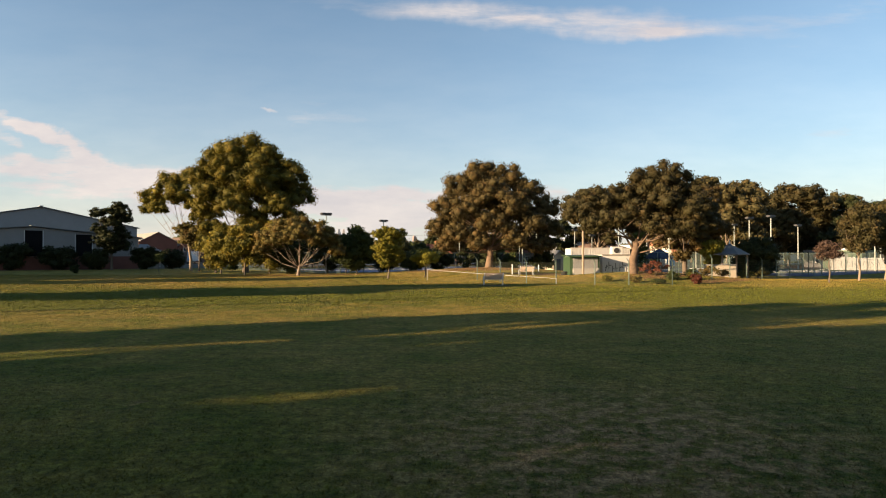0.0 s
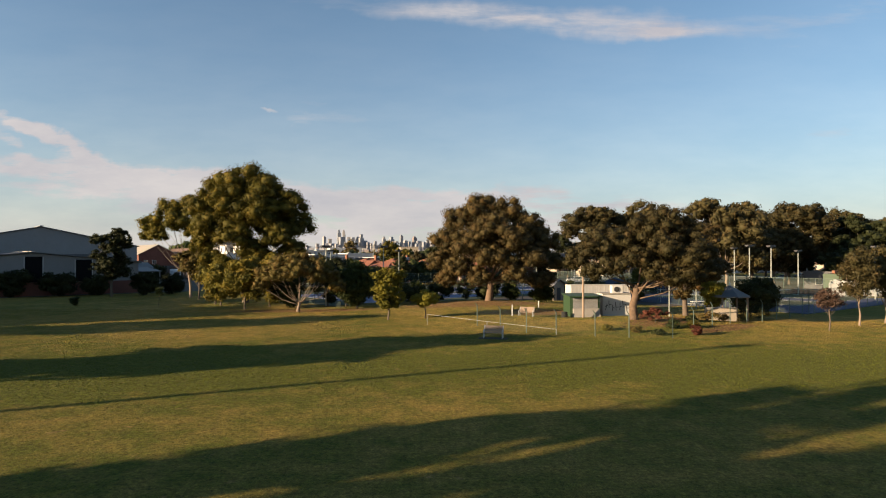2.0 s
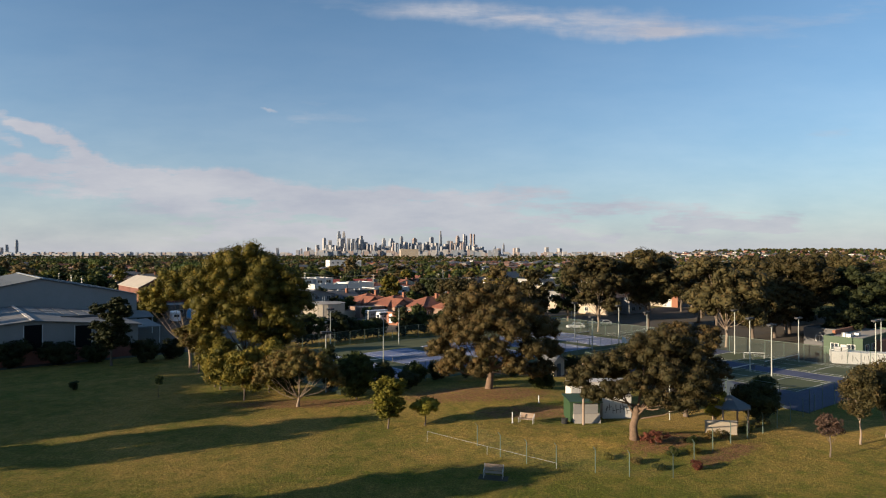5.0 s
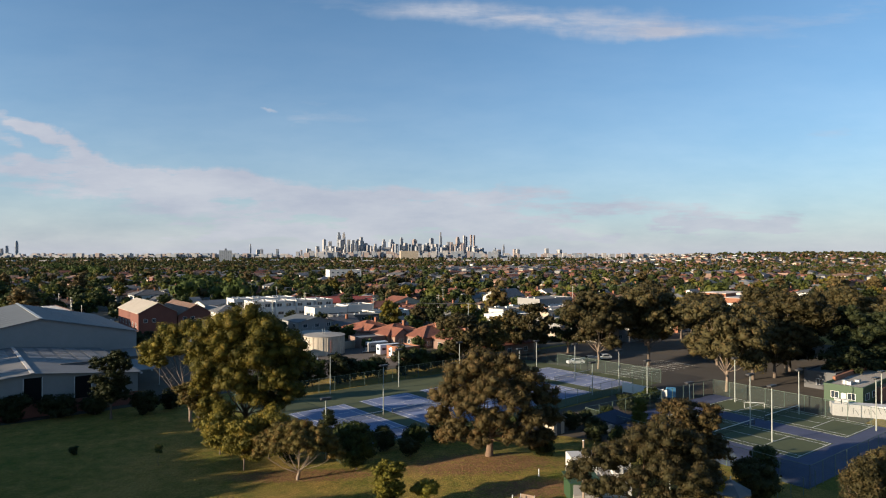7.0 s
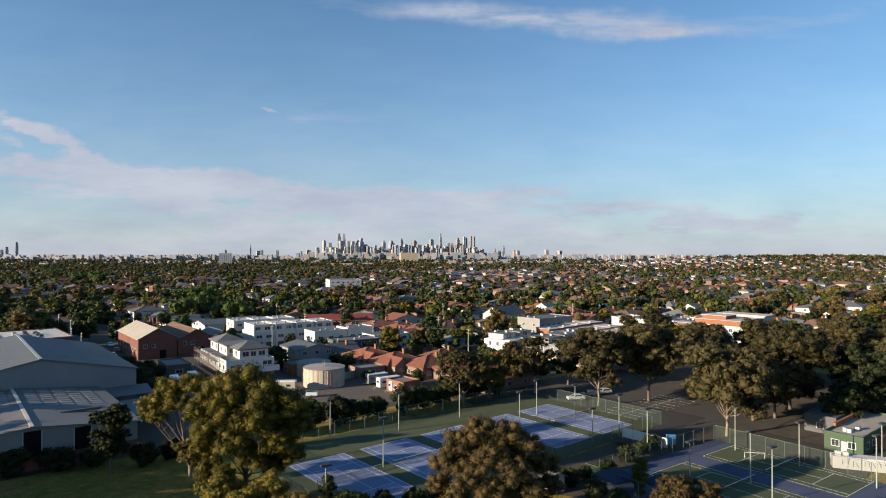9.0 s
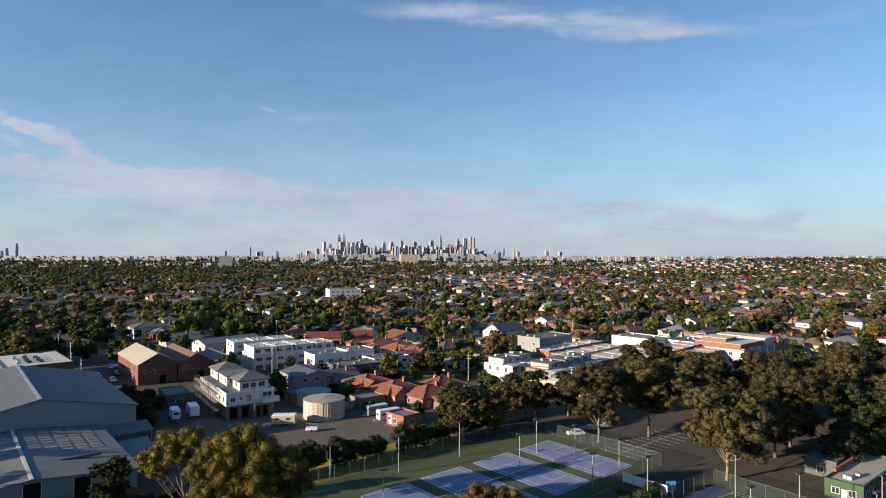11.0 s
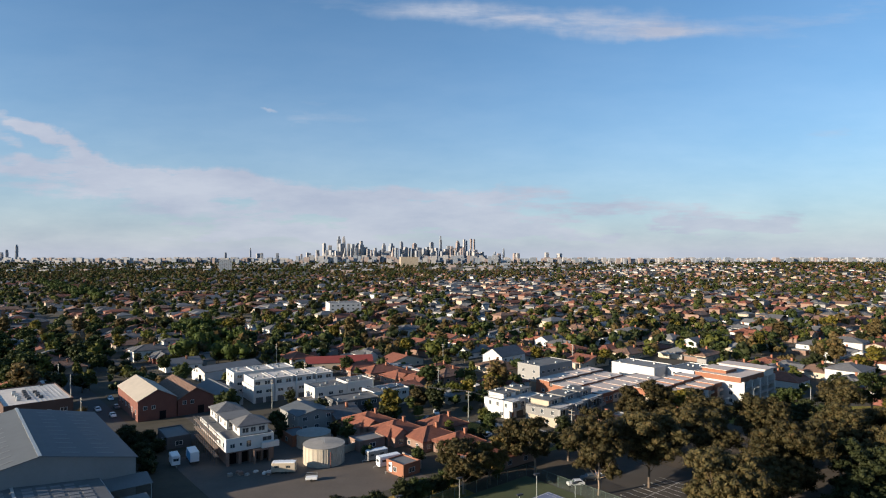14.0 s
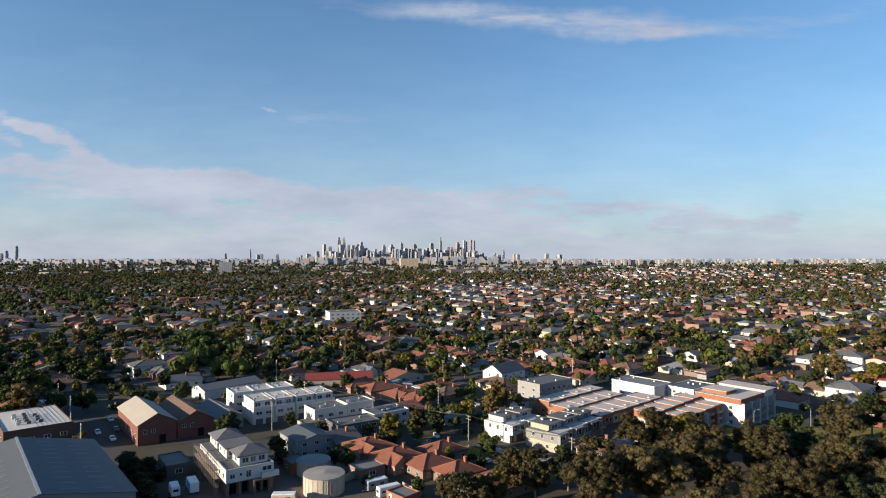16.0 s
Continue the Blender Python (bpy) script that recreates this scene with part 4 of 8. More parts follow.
def field_light(x, y, h):
    ob = thing("floodlight", pose(x, y, 0), "tall sports-field floodlight mast", "floodlight")
    part("pole", Solid().tube([(0, 0, -0.2), (0, 0, h)], [0.32, 0.22], 10), STEEL, ob)
    part("lamp_head", Solid().chamfered(-0.9, -0.3, h, 0.9, 0.3, h + 0.6, 0.05), LAMP_BLACK, ob)


field_light(-64, 7.6, 21)

for k, (x, y, h, r) in enumerate([(-88, 178, 5.0, 3.0), (-92, 184, 5.5, 3.2), (-84, 173, 4.6, 2.8), (-97, 190, 5.6, 3.2), (-101, 196, 5.0, 3.0), (-86, 184, 4.2, 2.6), (-93, 193, 4.4, 2.6), (-80, 166, 4.0, 2.4)]):
    tree("shrub", x, y, "tall dark hedge shrub beside the lane", DARK, BARK, h, r, r, 0.1, 270 + k, lumps=16, size=1.2, leaf=0.62, trunk=0.1, category="shrub", group="lane hedge", cover=1.2)
# ---------------------------------------------------------------- buildings
def window_meshes():
    """A window one metre wide and one high, in the plane y = 0, facing -y."""
    f = Solid().box(0, -0.05, 0, 0.07, 0.02, 1).box(0.93, -0.05, 0, 1, 0.02, 1).box(0.07, -0.05, 0, 0.93, 0.02, 0.06).box(0.07, -0.05, 0.94, 0.93, 0.02, 1).box(0.48, -0.045, 0.06, 0.52, 0.01, 0.94)
    p = Solid().box(0.07, -0.03, 0.06, 0.93, -0.01, 0.94)
    return f.mesh("window_frame", FRAME), p.mesh("pane", GLASS)


WIN_FRAME, WIN_PANE = window_meshes()


def window(parent, side, a, z, w, h, face):
    """A window in a wall: side is the wall's outward way (-y, -x, +x), a its place along the wall, face the wall's plane."""
    ob = part("window", WIN_FRAME, None, parent)
    turn = {"-y": 0, "-x": -90, "+x": 90}[side]
    at = {"-y": (a, face - 0.003, z), "-x": (face - 0.003, a + w, z), "+x": (face + 0.003, a, z)}[side]
    ob.matrix_basis = pose(*at, 0, 0, turn) @ Matrix.Diagonal((w, 1, h, 1))
    part("pane", WIN_PANE, None, ob)
    return ob


def near_corner(name, x, y, turn, label, category, group="", z=None):
    """A building whose near corner stands at x, y: its front runs along its own x, its lit side along its own y."""
    return thing(name, pose(x, y, (gz(x, y) if z is None else z) - 0.03, 0, 0, turn), label, category, group)


def flat_roof(ob, x0, y0, x1, y1, z, material, rim=0.35, name="roof", edge=None):
    """A flat roof inside a raised rim."""
    s = Solid().box(x0 + 0.25, y0 + 0.25, z - 0.15, x1 - 0.25, y1 - 0.25, z + 0.02)
    part(name, s, material, ob)
    r = Solid().box(x0 - 0.04, y0 - 0.04, z - 0.1, x1 + 0.04, y0 + 0.25, z + rim).box(x0 - 0.04, y1 - 0.25, z - 0.1, x1 + 0.04, y1 + 0.04, z + rim)
    r.box(x0 - 0.04, y0 + 0.25, z - 0.1, x0 + 0.25, y1 - 0.25, z + rim).box(x1 - 0.25, y0 + 0.25, z - 0.1, x1 + 0.04, y1 - 0.25, z + rim)
    part("parapet", r, edge or material, ob)


def rows_of_windows(ob, side, a0, a1, face, floors, n, w=1.4, h=1.3, step=3.0, sill=0.95):
    for fl in range(floors):
        for k in range(n):
            a = a0 + (a1 - a0) * (k + 0.5) / n - w / 2
            window(ob, side, a, fl * step + sill, w, h, face)


def modern(name, x, y, turn, w, d, h, wall, roof, label, floors=2, nx=4, ny=2, group="", category="house", boxes=3, seed=1, step=3.0):
    """A flat-roofed block with windows, a parapet, and plant boxes on the roof."""
    rng = np.random.default_rng(seed)
    ob = near_corner(name, x, y, turn, label, category, group)
    part("wall", Solid().box(0, 0, -0.5, w, d, h - 0.1), wall, ob)
    flat_roof(ob, 0, 0, w, d, h, roof, edge=wall)
    rows_of_windows(ob, "-y", 0.5, w - 0.5, 0, floors, nx, w=min(2.2, w / nx * 0.55), step=step)
    rows_of_windows(ob, "-x", 0.5, d - 0.5, 0, floors, ny, step=step)
    for k in range(boxes):
        bx, by = rng.uniform(1, max(1.1, w - 2.5)), rng.uniform(1, max(1.1, d - 2.5))
        part("air_unit", Solid().chamfered(bx, by, h, bx + 1.1, by + 0.8, h + 0.7, 0.05), STEEL, ob)
    return ob


# --- the grey warehouse
def warehouse():
    ob = near_corner("warehouse", -91.5, 138.8, 39.5, "big grey metal-clad warehouse with a low gabled front hall", "warehouse", z=0)
    # upper hall: front gable in the plane y = 0, its ridge along y
    part("upper_wall", Solid().gable_wall(-20, 0, 20, 55, 0, 9.3, 13.5, "y"), TIN_WALL, ob)
    part("upper_roof", Solid().gable(-20, 0, 20, 55, 9.35, 13.6, 0.5, 0.15, "y"), ROOF_BLUE, ob, "blue-grey sheet roof")
    part("ridge_cap", Solid().beam((0, -0.6, 13.85), (0, 55.5, 13.85), 0.7, 0.12), STEEL, ob)
    ribs = Solid()
    for k in range(1, 40):
        x = -20 + k
        ribs.box(x - 0.03, -0.025, 6.2, x + 0.03, -0.01, 9.2 + (20 - abs(x)) * 0.21)
    part("wall_ribs", ribs, TIN_WALL, ob)
    # low front hall
    L, hw, c = 38.5, 16.8, -5.3
    part("lower_wall", Solid().gable_wall(c - hw, -L, c + hw, -0.02, 2.4, 5.85, 7.5, "y"), TIN_WALL, ob)
    part("brick_base", Solid().box(c - hw - 0.05, -L - 0.05, -0.3, c + hw + 0.05, -0.1, 2.4), BRICK_RED, ob, "red-brown brick base")
    part("lower_roof", Solid().gable(c - hw, -L, c + hw, -0.05, 5.9, 7.6, 0.5, 0.14, "y"), ROOF_METAL, ob, "pale grey sheet roof with skylight panels")
    part("lower_ridge_cap", Solid().beam((c, -L - 0.5, 7.82), (c, -0.1, 7.82), 0.6, 0.1), ROOF_WHITE, ob)
    slope = 1.7 / hw
    for row in range(5):
        for k in range(9):
            if (row * 7 + k * 3) % 13 == 0:
                continue
            for side in (1, -1):
                x0 = side * (1.6 + row * 2.7)
                y0 = -L + 17.5 + k * 2.2
                x1 = x0 + side * 2.0
                a, b = min(x0, x1), max(x0, x1)
                za, zb = 7.6 - abs(a) * slope + 0.16, 7.6 - abs(b) * slope + 0.16
                a, b = a + c, b + c
                s = Solid().add([(a, y0, za), (b, y0, zb), (b, y0 + 1.5, zb), (a, y0 + 1.5, za), (a, y0, za + 0.04), (b, y0, zb + 0.04), (b, y0 + 1.5, zb + 0.04), (a, y0 + 1.5, za + 0.04)],
                                [(3, 2, 1, 0), (4, 5, 6, 7), (0, 1, 5, 4), (1, 2, 6, 5), (2, 3, 7, 6), (3, 0, 4, 7)])
                part("skylight", s, TIN_WALL, ob)
    za = 7.6 - 8.5 * slope
    part("roof_vent", Solid().box(c + 5.5, -L + 10, za + 0.1, c + 12.5, -L + 10.5, za + 0.6), DARK_CLAD, ob, "long dark roof vent")
    # tall dark doors and pale door posts
    for x, top in ((-6.5, 6.9), (1.1, 6.35)):
        part("door", Solid().box(x, -L - 0.12, 2.45, x + 2.6, -L - 0.02, top), BLACK, ob, "tall dark open doorway")
        for q in (x - 0.12, x + 2.6):
            part("door_post", Solid().box(q, -L - 0.16, 2.4, q + 0.12, -L - 0.02, top), FRAME, ob)
    part("gutter", Solid().beam((c + hw + 0.6, -L - 0.5, 5.75), (c + hw + 0.6, 0, 5.75), 0.2, 0.22), FRAME, ob)
    part("downpipe", Solid().tube([(-1.2, -L - 0.15, 0), (-1.2, -L - 0.15, 2.6)], [0.1, 0.1], 6), FRAME, ob)
    for k in range(11):
        for side, m in ((1, ROOF_PANEL), (-1, ROOF_PANEL)):
            y0 = 3 + k * 4.7
            for a, b in ((4.6, 8.4), (12.0, 15.8)):
                za, zb = 13.75 - a * 0.2125, 13.75 - b * 0.2125
                part("skylight", Solid().add([(side * a, y0, za), (side * b, y0, zb), (side * b, y0 + 0.9, zb), (side * a, y0 + 0.9, za), (side * a, y0, za + 0.03), (side * b, y0, zb + 0.03), (side * b, y0 + 0.9, zb + 0.03), (side * a, y0 + 0.9, za + 0.03)],
                                             [(3, 2, 1, 0), (4, 5, 6, 7), (0, 1, 5, 4), (1, 2, 6, 5), (2, 3, 7, 6), (3, 0, 4, 7)]), m, ob)
    # lean-to canopy before the gable, and one on the side
    def lean_to(x0, x1, y0, y1, za, zb):
        v = [(x0, y0, za), (x1, y0, za), (x1, y1, zb), (x0, y1, zb)]
        part("canopy", Solid().add(v + [(a, b, c + 0.15) for a, b, c in v], [(3, 2, 1, 0), (4, 5, 6, 7), (0, 1, 5, 4), (1, 2, 6, 5), (2, 3, 7, 6), (3, 0, 4, 7)]), ROOF_METAL, ob)
        for x in (x0 + 0.3, x1 - 0.3):
            part("canopy_post", Solid().box(x - 0.08, y0 + 0.2, -0.2, x + 0.08, y0 + 0.36, za), STEEL, ob)

    lean_to(12.0, 22.5, -6.0, -0.1, 4.0, 5.2)
    lean_to(c + hw, 19.5, -24, -12, 3.6, 4.2)
    return ob


warehouse()


# --- flat-roofed works beside the street
def flat_works():
    ob = modern("factory", -147.8, 205.5, 42, 20.5, 34, 8, BRICK_DARK, ROOF_WHITE, "flat-roofed brick workshop with pale dirty roof", floors=2, nx=4, ny=3, category="building", boxes=0)
    rng = np.random.default_rng(3)
    for k in range(14):
        x, y = 5 + (k % 3) * 3 + rng.uniform(-.5, .5), 8 + (k // 3) * 3.6
        part("air_unit", Solid().chamfered(x, y, 8, x + 1.3, y + 1.1, 8.9, 0.05), DARK_CLAD if k % 3 else STEEL, ob)
    for k in range(7):
        part("roof_rib", Solid().box(10 + k * 1.4, 1, 8.02, 10.15 + k * 1.4, 33, 8.12), STEEL, ob)
    return ob


flat_works()


# --- brick sheds in a row
def brick_shed(x, y, w, d, ze, zr, wall, roof, label, turn=38.5, group="brick sheds"):
    ob = near_corner("shed", x, y, turn, label, "industrial building", group)
    part("wall", Solid().gable_wall(0, 0, w, d, -0.3, ze, zr, "y"), wall, ob)
    part("roof", Solid().gable(0, 0, w, d, ze + 0.05, zr + 0.1, 0.4, 0.15, "y"), roof, ob)
    part("door", Solid().box(w * 0.55, -0.06, 0, w * 0.55 + 2.2, 0.02, 3.0), BLACK, ob)
    rows_of_windows(ob, "-x", 1, d - 1, 0, 1, max(2, int(d / 5)), w=1.5, h=1.6, sill=2.2)
    rows_of_windows(ob, "-y", 1, w * 0.5, 0, 1, 2, w=1.3, h=1.4, sill=4.0)
    return ob


brick_shed(-108, 216.4, 13, 34, 7.4, 10.8, BRICK_RED, ROOF_PALE, "red brick gabled hall with a pale sheet roof")
brick_shed(-97.5, 224.8, 13, 32, 6.0, 9.6, BRICK_RED, TILE_BROWN, "red brick shed with a rusty dark roof")
brick_shed(-87, 236, 10, 26, 4.6, 6.8, GREY_WALL, ROOF_METAL, "low grey sheet-roofed shed in the row")
brick_shed(-120, 292, 12, 30, 4.6, 6.4, WHITE, ROOF_METAL, "long low shed with a pale metal roof", turn=-40)


# --- house being built
def building_site_house():
    ob = near_corner("house", -60.6, 171.2, 34, "unfinished three-storey white rendered house with a dark hipped roof", "house")
    part("lower_wall", Solid().box(0.3, 1.6, -0.3, 13.2, 9.5, 3.9), BRICK_BROWN, ob)
    for x in (0.0, 3.4, 6.4, 9.6, 12.6):
        part("pier", Solid().box(x, 0, -0.3, x + 0.8, 0.8, 3.9), BRICK_BROWN, ob)
    for x in (1.2, 4.4, 7.4, 10.6):
        part("opening", Solid().box(x, 1.52, 0, x + 1.9, 1.62, 3.0), BLACK, ob, "dark unglazed opening")
    part("porch_wall", Solid().box(7.2, -1.8, -0.3, 7.8, 0, 3.4).box(11.4, -1.8, -0.3, 12.0, 0, 3.4).box(7.2, -1.8, 3.4, 12.0, 0, 3.9), BRICK_BROWN, ob)
    part("middle_wall", Solid().box(-0.2, -0.2, 3.9, 13.4, 9.8, 7.3), WHITE, ob, "white rendered middle storey")
    part("parapet", Solid().box(-0.2, -0.2, 7.3, 13.4, 0.1, 7.7).box(-0.2, 0.1, 7.3, 0.1, 9.8, 7.7).box(13.1, 0.1, 7.3, 13.4, 9.8, 7.7), WHITE, ob)
    part("balcony", Solid().box(9.6, -1.5, 3.9, 14.6, -0.2, 5.4), WHITE, ob)
    part("terrace", Solid().box(0.1, 0.1, 7.28, 13.1, 9.8, 7.36), DARK_ROOF, ob)
    part("upper_wall", Solid().box(4.2, 2.2, 7.36, 12.4, 9.4, 10.1), WHITE, ob)
    part("roof", Solid().hip(4.2, 2.2, 12.4, 9.4, 10.1, 12.3, 0.8), TILE_GREY, ob, "dark hipped roof")
    for a, z, w, h in ((0.9, 5.0, 1.4, 1.2), (3.6, 5.3, 0.7, 0.9), (5.4, 4.6, 1.5, 2.0), (9.9, 5.6, 3.0, 1.3)):
        window(ob, "-y", a, z, w, h, -0.2)
    for a, w in ((4.9, 2.0), (7.3, 1.6), (9.6, 2.0)):
        window(ob, "-y", a, 8.0, w, 1.5, 2.2)
    for a in (1.6, 5.6):
        window(ob, "-x", a, 4.9, 1.4, 1.3, -0.2)
    window(ob, "-x", 5, 8.0, 1.6, 1.4, 4.2)
    return ob


building_site_house()


def rear_unit(x, y, turn, hip, label):
    ob = near_corner("house", x, y, turn, label, "house")
    part("base_wall", Solid().box(0, 0, -0.3, 11.0, 9.6, 3.9), BRICK_BROWN, ob)
    part("wall", Solid().box(-0.2, 0, 3.9, 11.2, 9.6, 7.3), WHITE, ob)
    part("terrace", Solid().box(0.0, 0.1, 7.3, 11.0, 9.5, 7.4), DARK_ROOF, ob)
    part("upper_wall", Solid().box(2.8, 0.4, 7.4, 10.6, 9.2, 10.2), WHITE, ob)
    part("roof", Solid().hip(2.8, 0.4, 10.6, 9.2, 10.2, 12.3, 0.6) if hip else Solid().box(2.3, 0.0, 10.2, 11.0, 9.6, 10.5), TILE_GREY if hip else ROOF_METAL, ob)
    for a in (0.8, 5.6):
        window(ob, "-x", a, 4.9, 1.3, 1.4, -0.2)
        window(ob, "-x", a + 0.6, 8.1, 1.3, 1.4, 2.8)
    for a in (3.4, 7.4):
        window(ob, "-y", a, 8.1, 1.4, 1.4, 0.4)
    return ob


rear_unit(-66.4, 179.8, 34, False, "unfinished white unit with a flat roof")
rear_unit(-72.4, 188.6, 34, True, "unfinished white unit with a dark hipped roof")


def scaffolding(x, y, turn, n, label):
    ob = thing("scaffolding", pose(x, y, 0, 0, 0, turn), label, "scaffolding")
    for k in range(n + 1):
        for dy in (0, 1.2):
            part("upright", Solid().tube([(k * 2.4, dy, -0.1), (k * 2.4, dy, 8.4)], [0.06, 0.06], 6), DARK_CLAD, ob)
    for z in (2.4, 4.8, 7.2):
        part("platform", Solid().box(-0.2, 0, z, n * 2.4 + 0.2, 1.2, z + 0.08), WOOD, ob)
        for dy in (0, 1.2):
            part("rail", Solid().beam((-0.2, dy, z + 1.0), (n * 2.4 + 0.2, dy, z + 1.0), 0.08), DARK_CLAD, ob)
    return ob


scaffolding(-63.2, 172.6, 124, 11, "steel scaffolding with plank platforms beside the unfinished house")

# --- townhouses and modern blocks
def townhouse_row():
    """Four white terraces of three storeys, each set back from the last."""
    for k in range(4):
        p = Vector((-75.4, 243.5, 0)) + 8.7 * k * Vector((math.cos(radians(32)), math.sin(radians(32)), 0))
        ob = near_corner("townhouse", p.x, p.y, 34, "white rendered three-storey townhouse with a flat pale roof", "townhouse", "white townhouses")
        part("wall", Solid().box(0, 0, -0.5, 8.5, 16.0, 6.3), WHITE, ob)
        part("upper_wall", Solid().box(0.5, 1.6, 6.3, 8.0, 15.4, 9.0), WHITE, ob)
        part("balcony_wall", Solid().box(0.05, 0.05, 6.3, 8.4, 0.25, 7.2), WHITE, ob)
        flat_roof(ob, 0.5, 1.2, 8.0, 15.5, 9.05, ROOF_WHITE, 0.25, edge=WHITE)
        for a in (0.9, 4.8):
            window(ob, "-y", a, 3.9, 2.6, 1.3, 0)
            window(ob, "-y", a, 6.8, 2.4, 1.6, 1.6)
        for a in (0.9, 4.9):
            part("garage_door", Solid().box(a, -0.05, 0, a + 2.8, 0.02, 2.3), DARK_CLAD, ob)
        for a in (3, 10):
            window(ob, "-x", a, 4.0, 1.3, 1.3, 0)
        for j in range(3):
            part("air_unit", Solid().chamfered(1.6 + j * 1.9, 5 + 3 * (j % 2), 9.1, 2.5 + j * 1.9, 5.9 + 3 * (j % 2), 9.7, 0.05), STEEL, ob)
    for k in range(3):
        p = Vector((-88.5, 258.5, 0)) + 8.9 * k * Vector((math.cos(radians(34)), math.sin(radians(34)), 0))
        modern("townhouse", p.x, p.y, 34, 8.7, 12, 9.2, WHITE, ROOF_WHITE, "white rendered townhouse of the rear row, flat pale roof", floors=3, nx=2, ny=2, group="rear townhouses", category="townhouse")


townhouse_row()
modern("duplex", -50.1, 238.5, 36, 14, 10, 7.2, WHITE, DARK_ROOF, "white and grey flat-roofed duplex", nx=3, group="modern duplexes", seed=2)
modern("duplex", -38.6, 247.0, 36, 12, 10, 7.6, WHITE, DARK_ROOF, "white rendered flat-roofed duplex", nx=3, group="modern duplexes", seed=3)
modern("duplex", -53, 232.5, 36, 10, 6, 3.4, CREAM, DARK_ROOF, "low cream flat-roofed wing", floors=1, nx=2, boxes=1, seed=4)
modern("house", -38.0, 221.0, 33, 17, 11, 5.8, DARK_CLAD, DARK_ROOF, "dark-clad flat-roofed modern house", nx=4, seed=5)
modern("house", -26.5, 236, 36, 16, 10, 6.0, WHITE, DARK_ROOF, "white house with dark flat roof and solar panels", nx=4, seed=6)


def terrace_house(x, y, turn, w, d, upper, lower, label, seed):
    """A modern townhouse: a framed upper storey over a garage, set-back top room, balcony and roof plant."""
    rng = np.random.default_rng(seed)
    ob = near_corner("townhouse", x, y, turn, label, "townhouse", "modern townhouses")
    part("lower_wall", Solid().box(0, 0.9, -0.5, w, d, 3.1), lower, ob)
    part("garage_door", Solid().box(w * 0.45, 0.84, 0, w * 0.9, 0.92, 2.3), DARK_CLAD, ob)
    part("entry_door", Solid().box(w * 0.15, 0.84, 0, w * 0.15 + 1.0, 0.92, 2.2), BRICK_ORANGE, ob)
    part("upper_wall", Solid().box(0, 0.6, 3.1, w, d, 6.3), upper, ob)
    rim = Solid().box(0, -0.5, 3.0, w * 0.55, 0.6, 3.25).box(0, -0.5, 6.1, w * 0.55, 0.6, 6.5).box(0, -0.5, 3.25, 0.3, 0.6, 6.1).box(w * 0.55 - 0.3, -0.5, 3.25, w * 0.55, 0.6, 6.1)
    part("window_surround", rim, upper, ob)
    part("balcony", Solid().box(w * 0.55, -0.6, 3.0, w, 0.6, 3.2).box(w * 0.55, -0.6, 3.2, w, -0.5, 4.1), GREY_WALL, ob)
    window(ob, "-y", 0.5, 3.6, w * 0.55 - 1.0, 2.2, 0.6)
    window(ob, "-y", w * 0.6, 3.3, w * 0.32, 2.3, 0.6)
    for a in (d * 0.15, d * 0.45, d * 0.72):
        window(ob, "-x", a, 4.0, 1.2, 1.6, 0)
    window(ob, "-x", d * 0.3, 0.9, 1.4, 1.3, 0)
    part("top_room", Solid().box(w * 0.2, d * 0.4, 6.3, w, d * 0.95, 8.2), lower, ob)
    window(ob, "-y", w * 0.35, 6.6, w * 0.4, 1.3, d * 0.4)
    flat_roof(ob, 0, 0.6, w, d * 0.4, 6.3, ROOF_WHITE, 0.3, edge=upper)
    part("top_roof", Solid().box(w * 0.17, d * 0.37, 8.2, w + 0.2, d * 0.98, 8.4), DARK_ROOF, ob)
    for k in range(3):
        bx, by = rng.uniform(w * 0.25, w * 0.8), rng.uniform(d * 0.45, d * 0.85)
        part("air_unit", Solid().chamfered(bx, by, 8.4, bx + 1.0, by + 0.8, 9.0, 0.05), STEEL, ob)
    return ob


terrace_house(24.6, 219.7, 45, 9, 13, WHITE, WHITE, "white rendered corner townhouse with framed windows", 7)
terrace_house(31.4, 226.4, 45, 9, 13, WHITE, CREAM, "white and cream townhouse with a balcony", 8)
terrace_house(39.6, 208.5, 46, 10, 14, GREY_WALL, CREAM, "grey and cream townhouse with a dark garage", 9)
terrace_house(46.8, 216.0, 46, 10, 14, GREY_WALL, GREY_WALL, "grey rendered townhouse with dark flat roof", 10)
terrace_house(54.0, 223.4, 46, 10, 14, DARK_CLAD, GREY_WALL, "dark clad townhouse with balcony", 11)
modern("house", 45, 284, 40, 24, 14, 7.4, GREY_WALL, DARK_ROOF, "grey and white flat-roofed terrace pair", nx=6, seed=11)
modern("building", 60, 196.5, 42, 13, 12, 4.2, TIN_WALL, ROOF_BLUE, "low building with a bluish metal roof", floors=1, nx=3, seed=12, category="building")
modern("building", 97, 280.5, GRID, 15, 23, 7.2, WHITE, ROOF_METAL, "white commercial block with grey metal roofs", floors=1, nx=6, seed=13, category="building")
modern("building", 113.5, 276.5, GRID, 20, 13, 6.6, WHITE, ROOF_BLUE, "white and brick commercial block", floors=2, nx=4, seed=14, category="building")


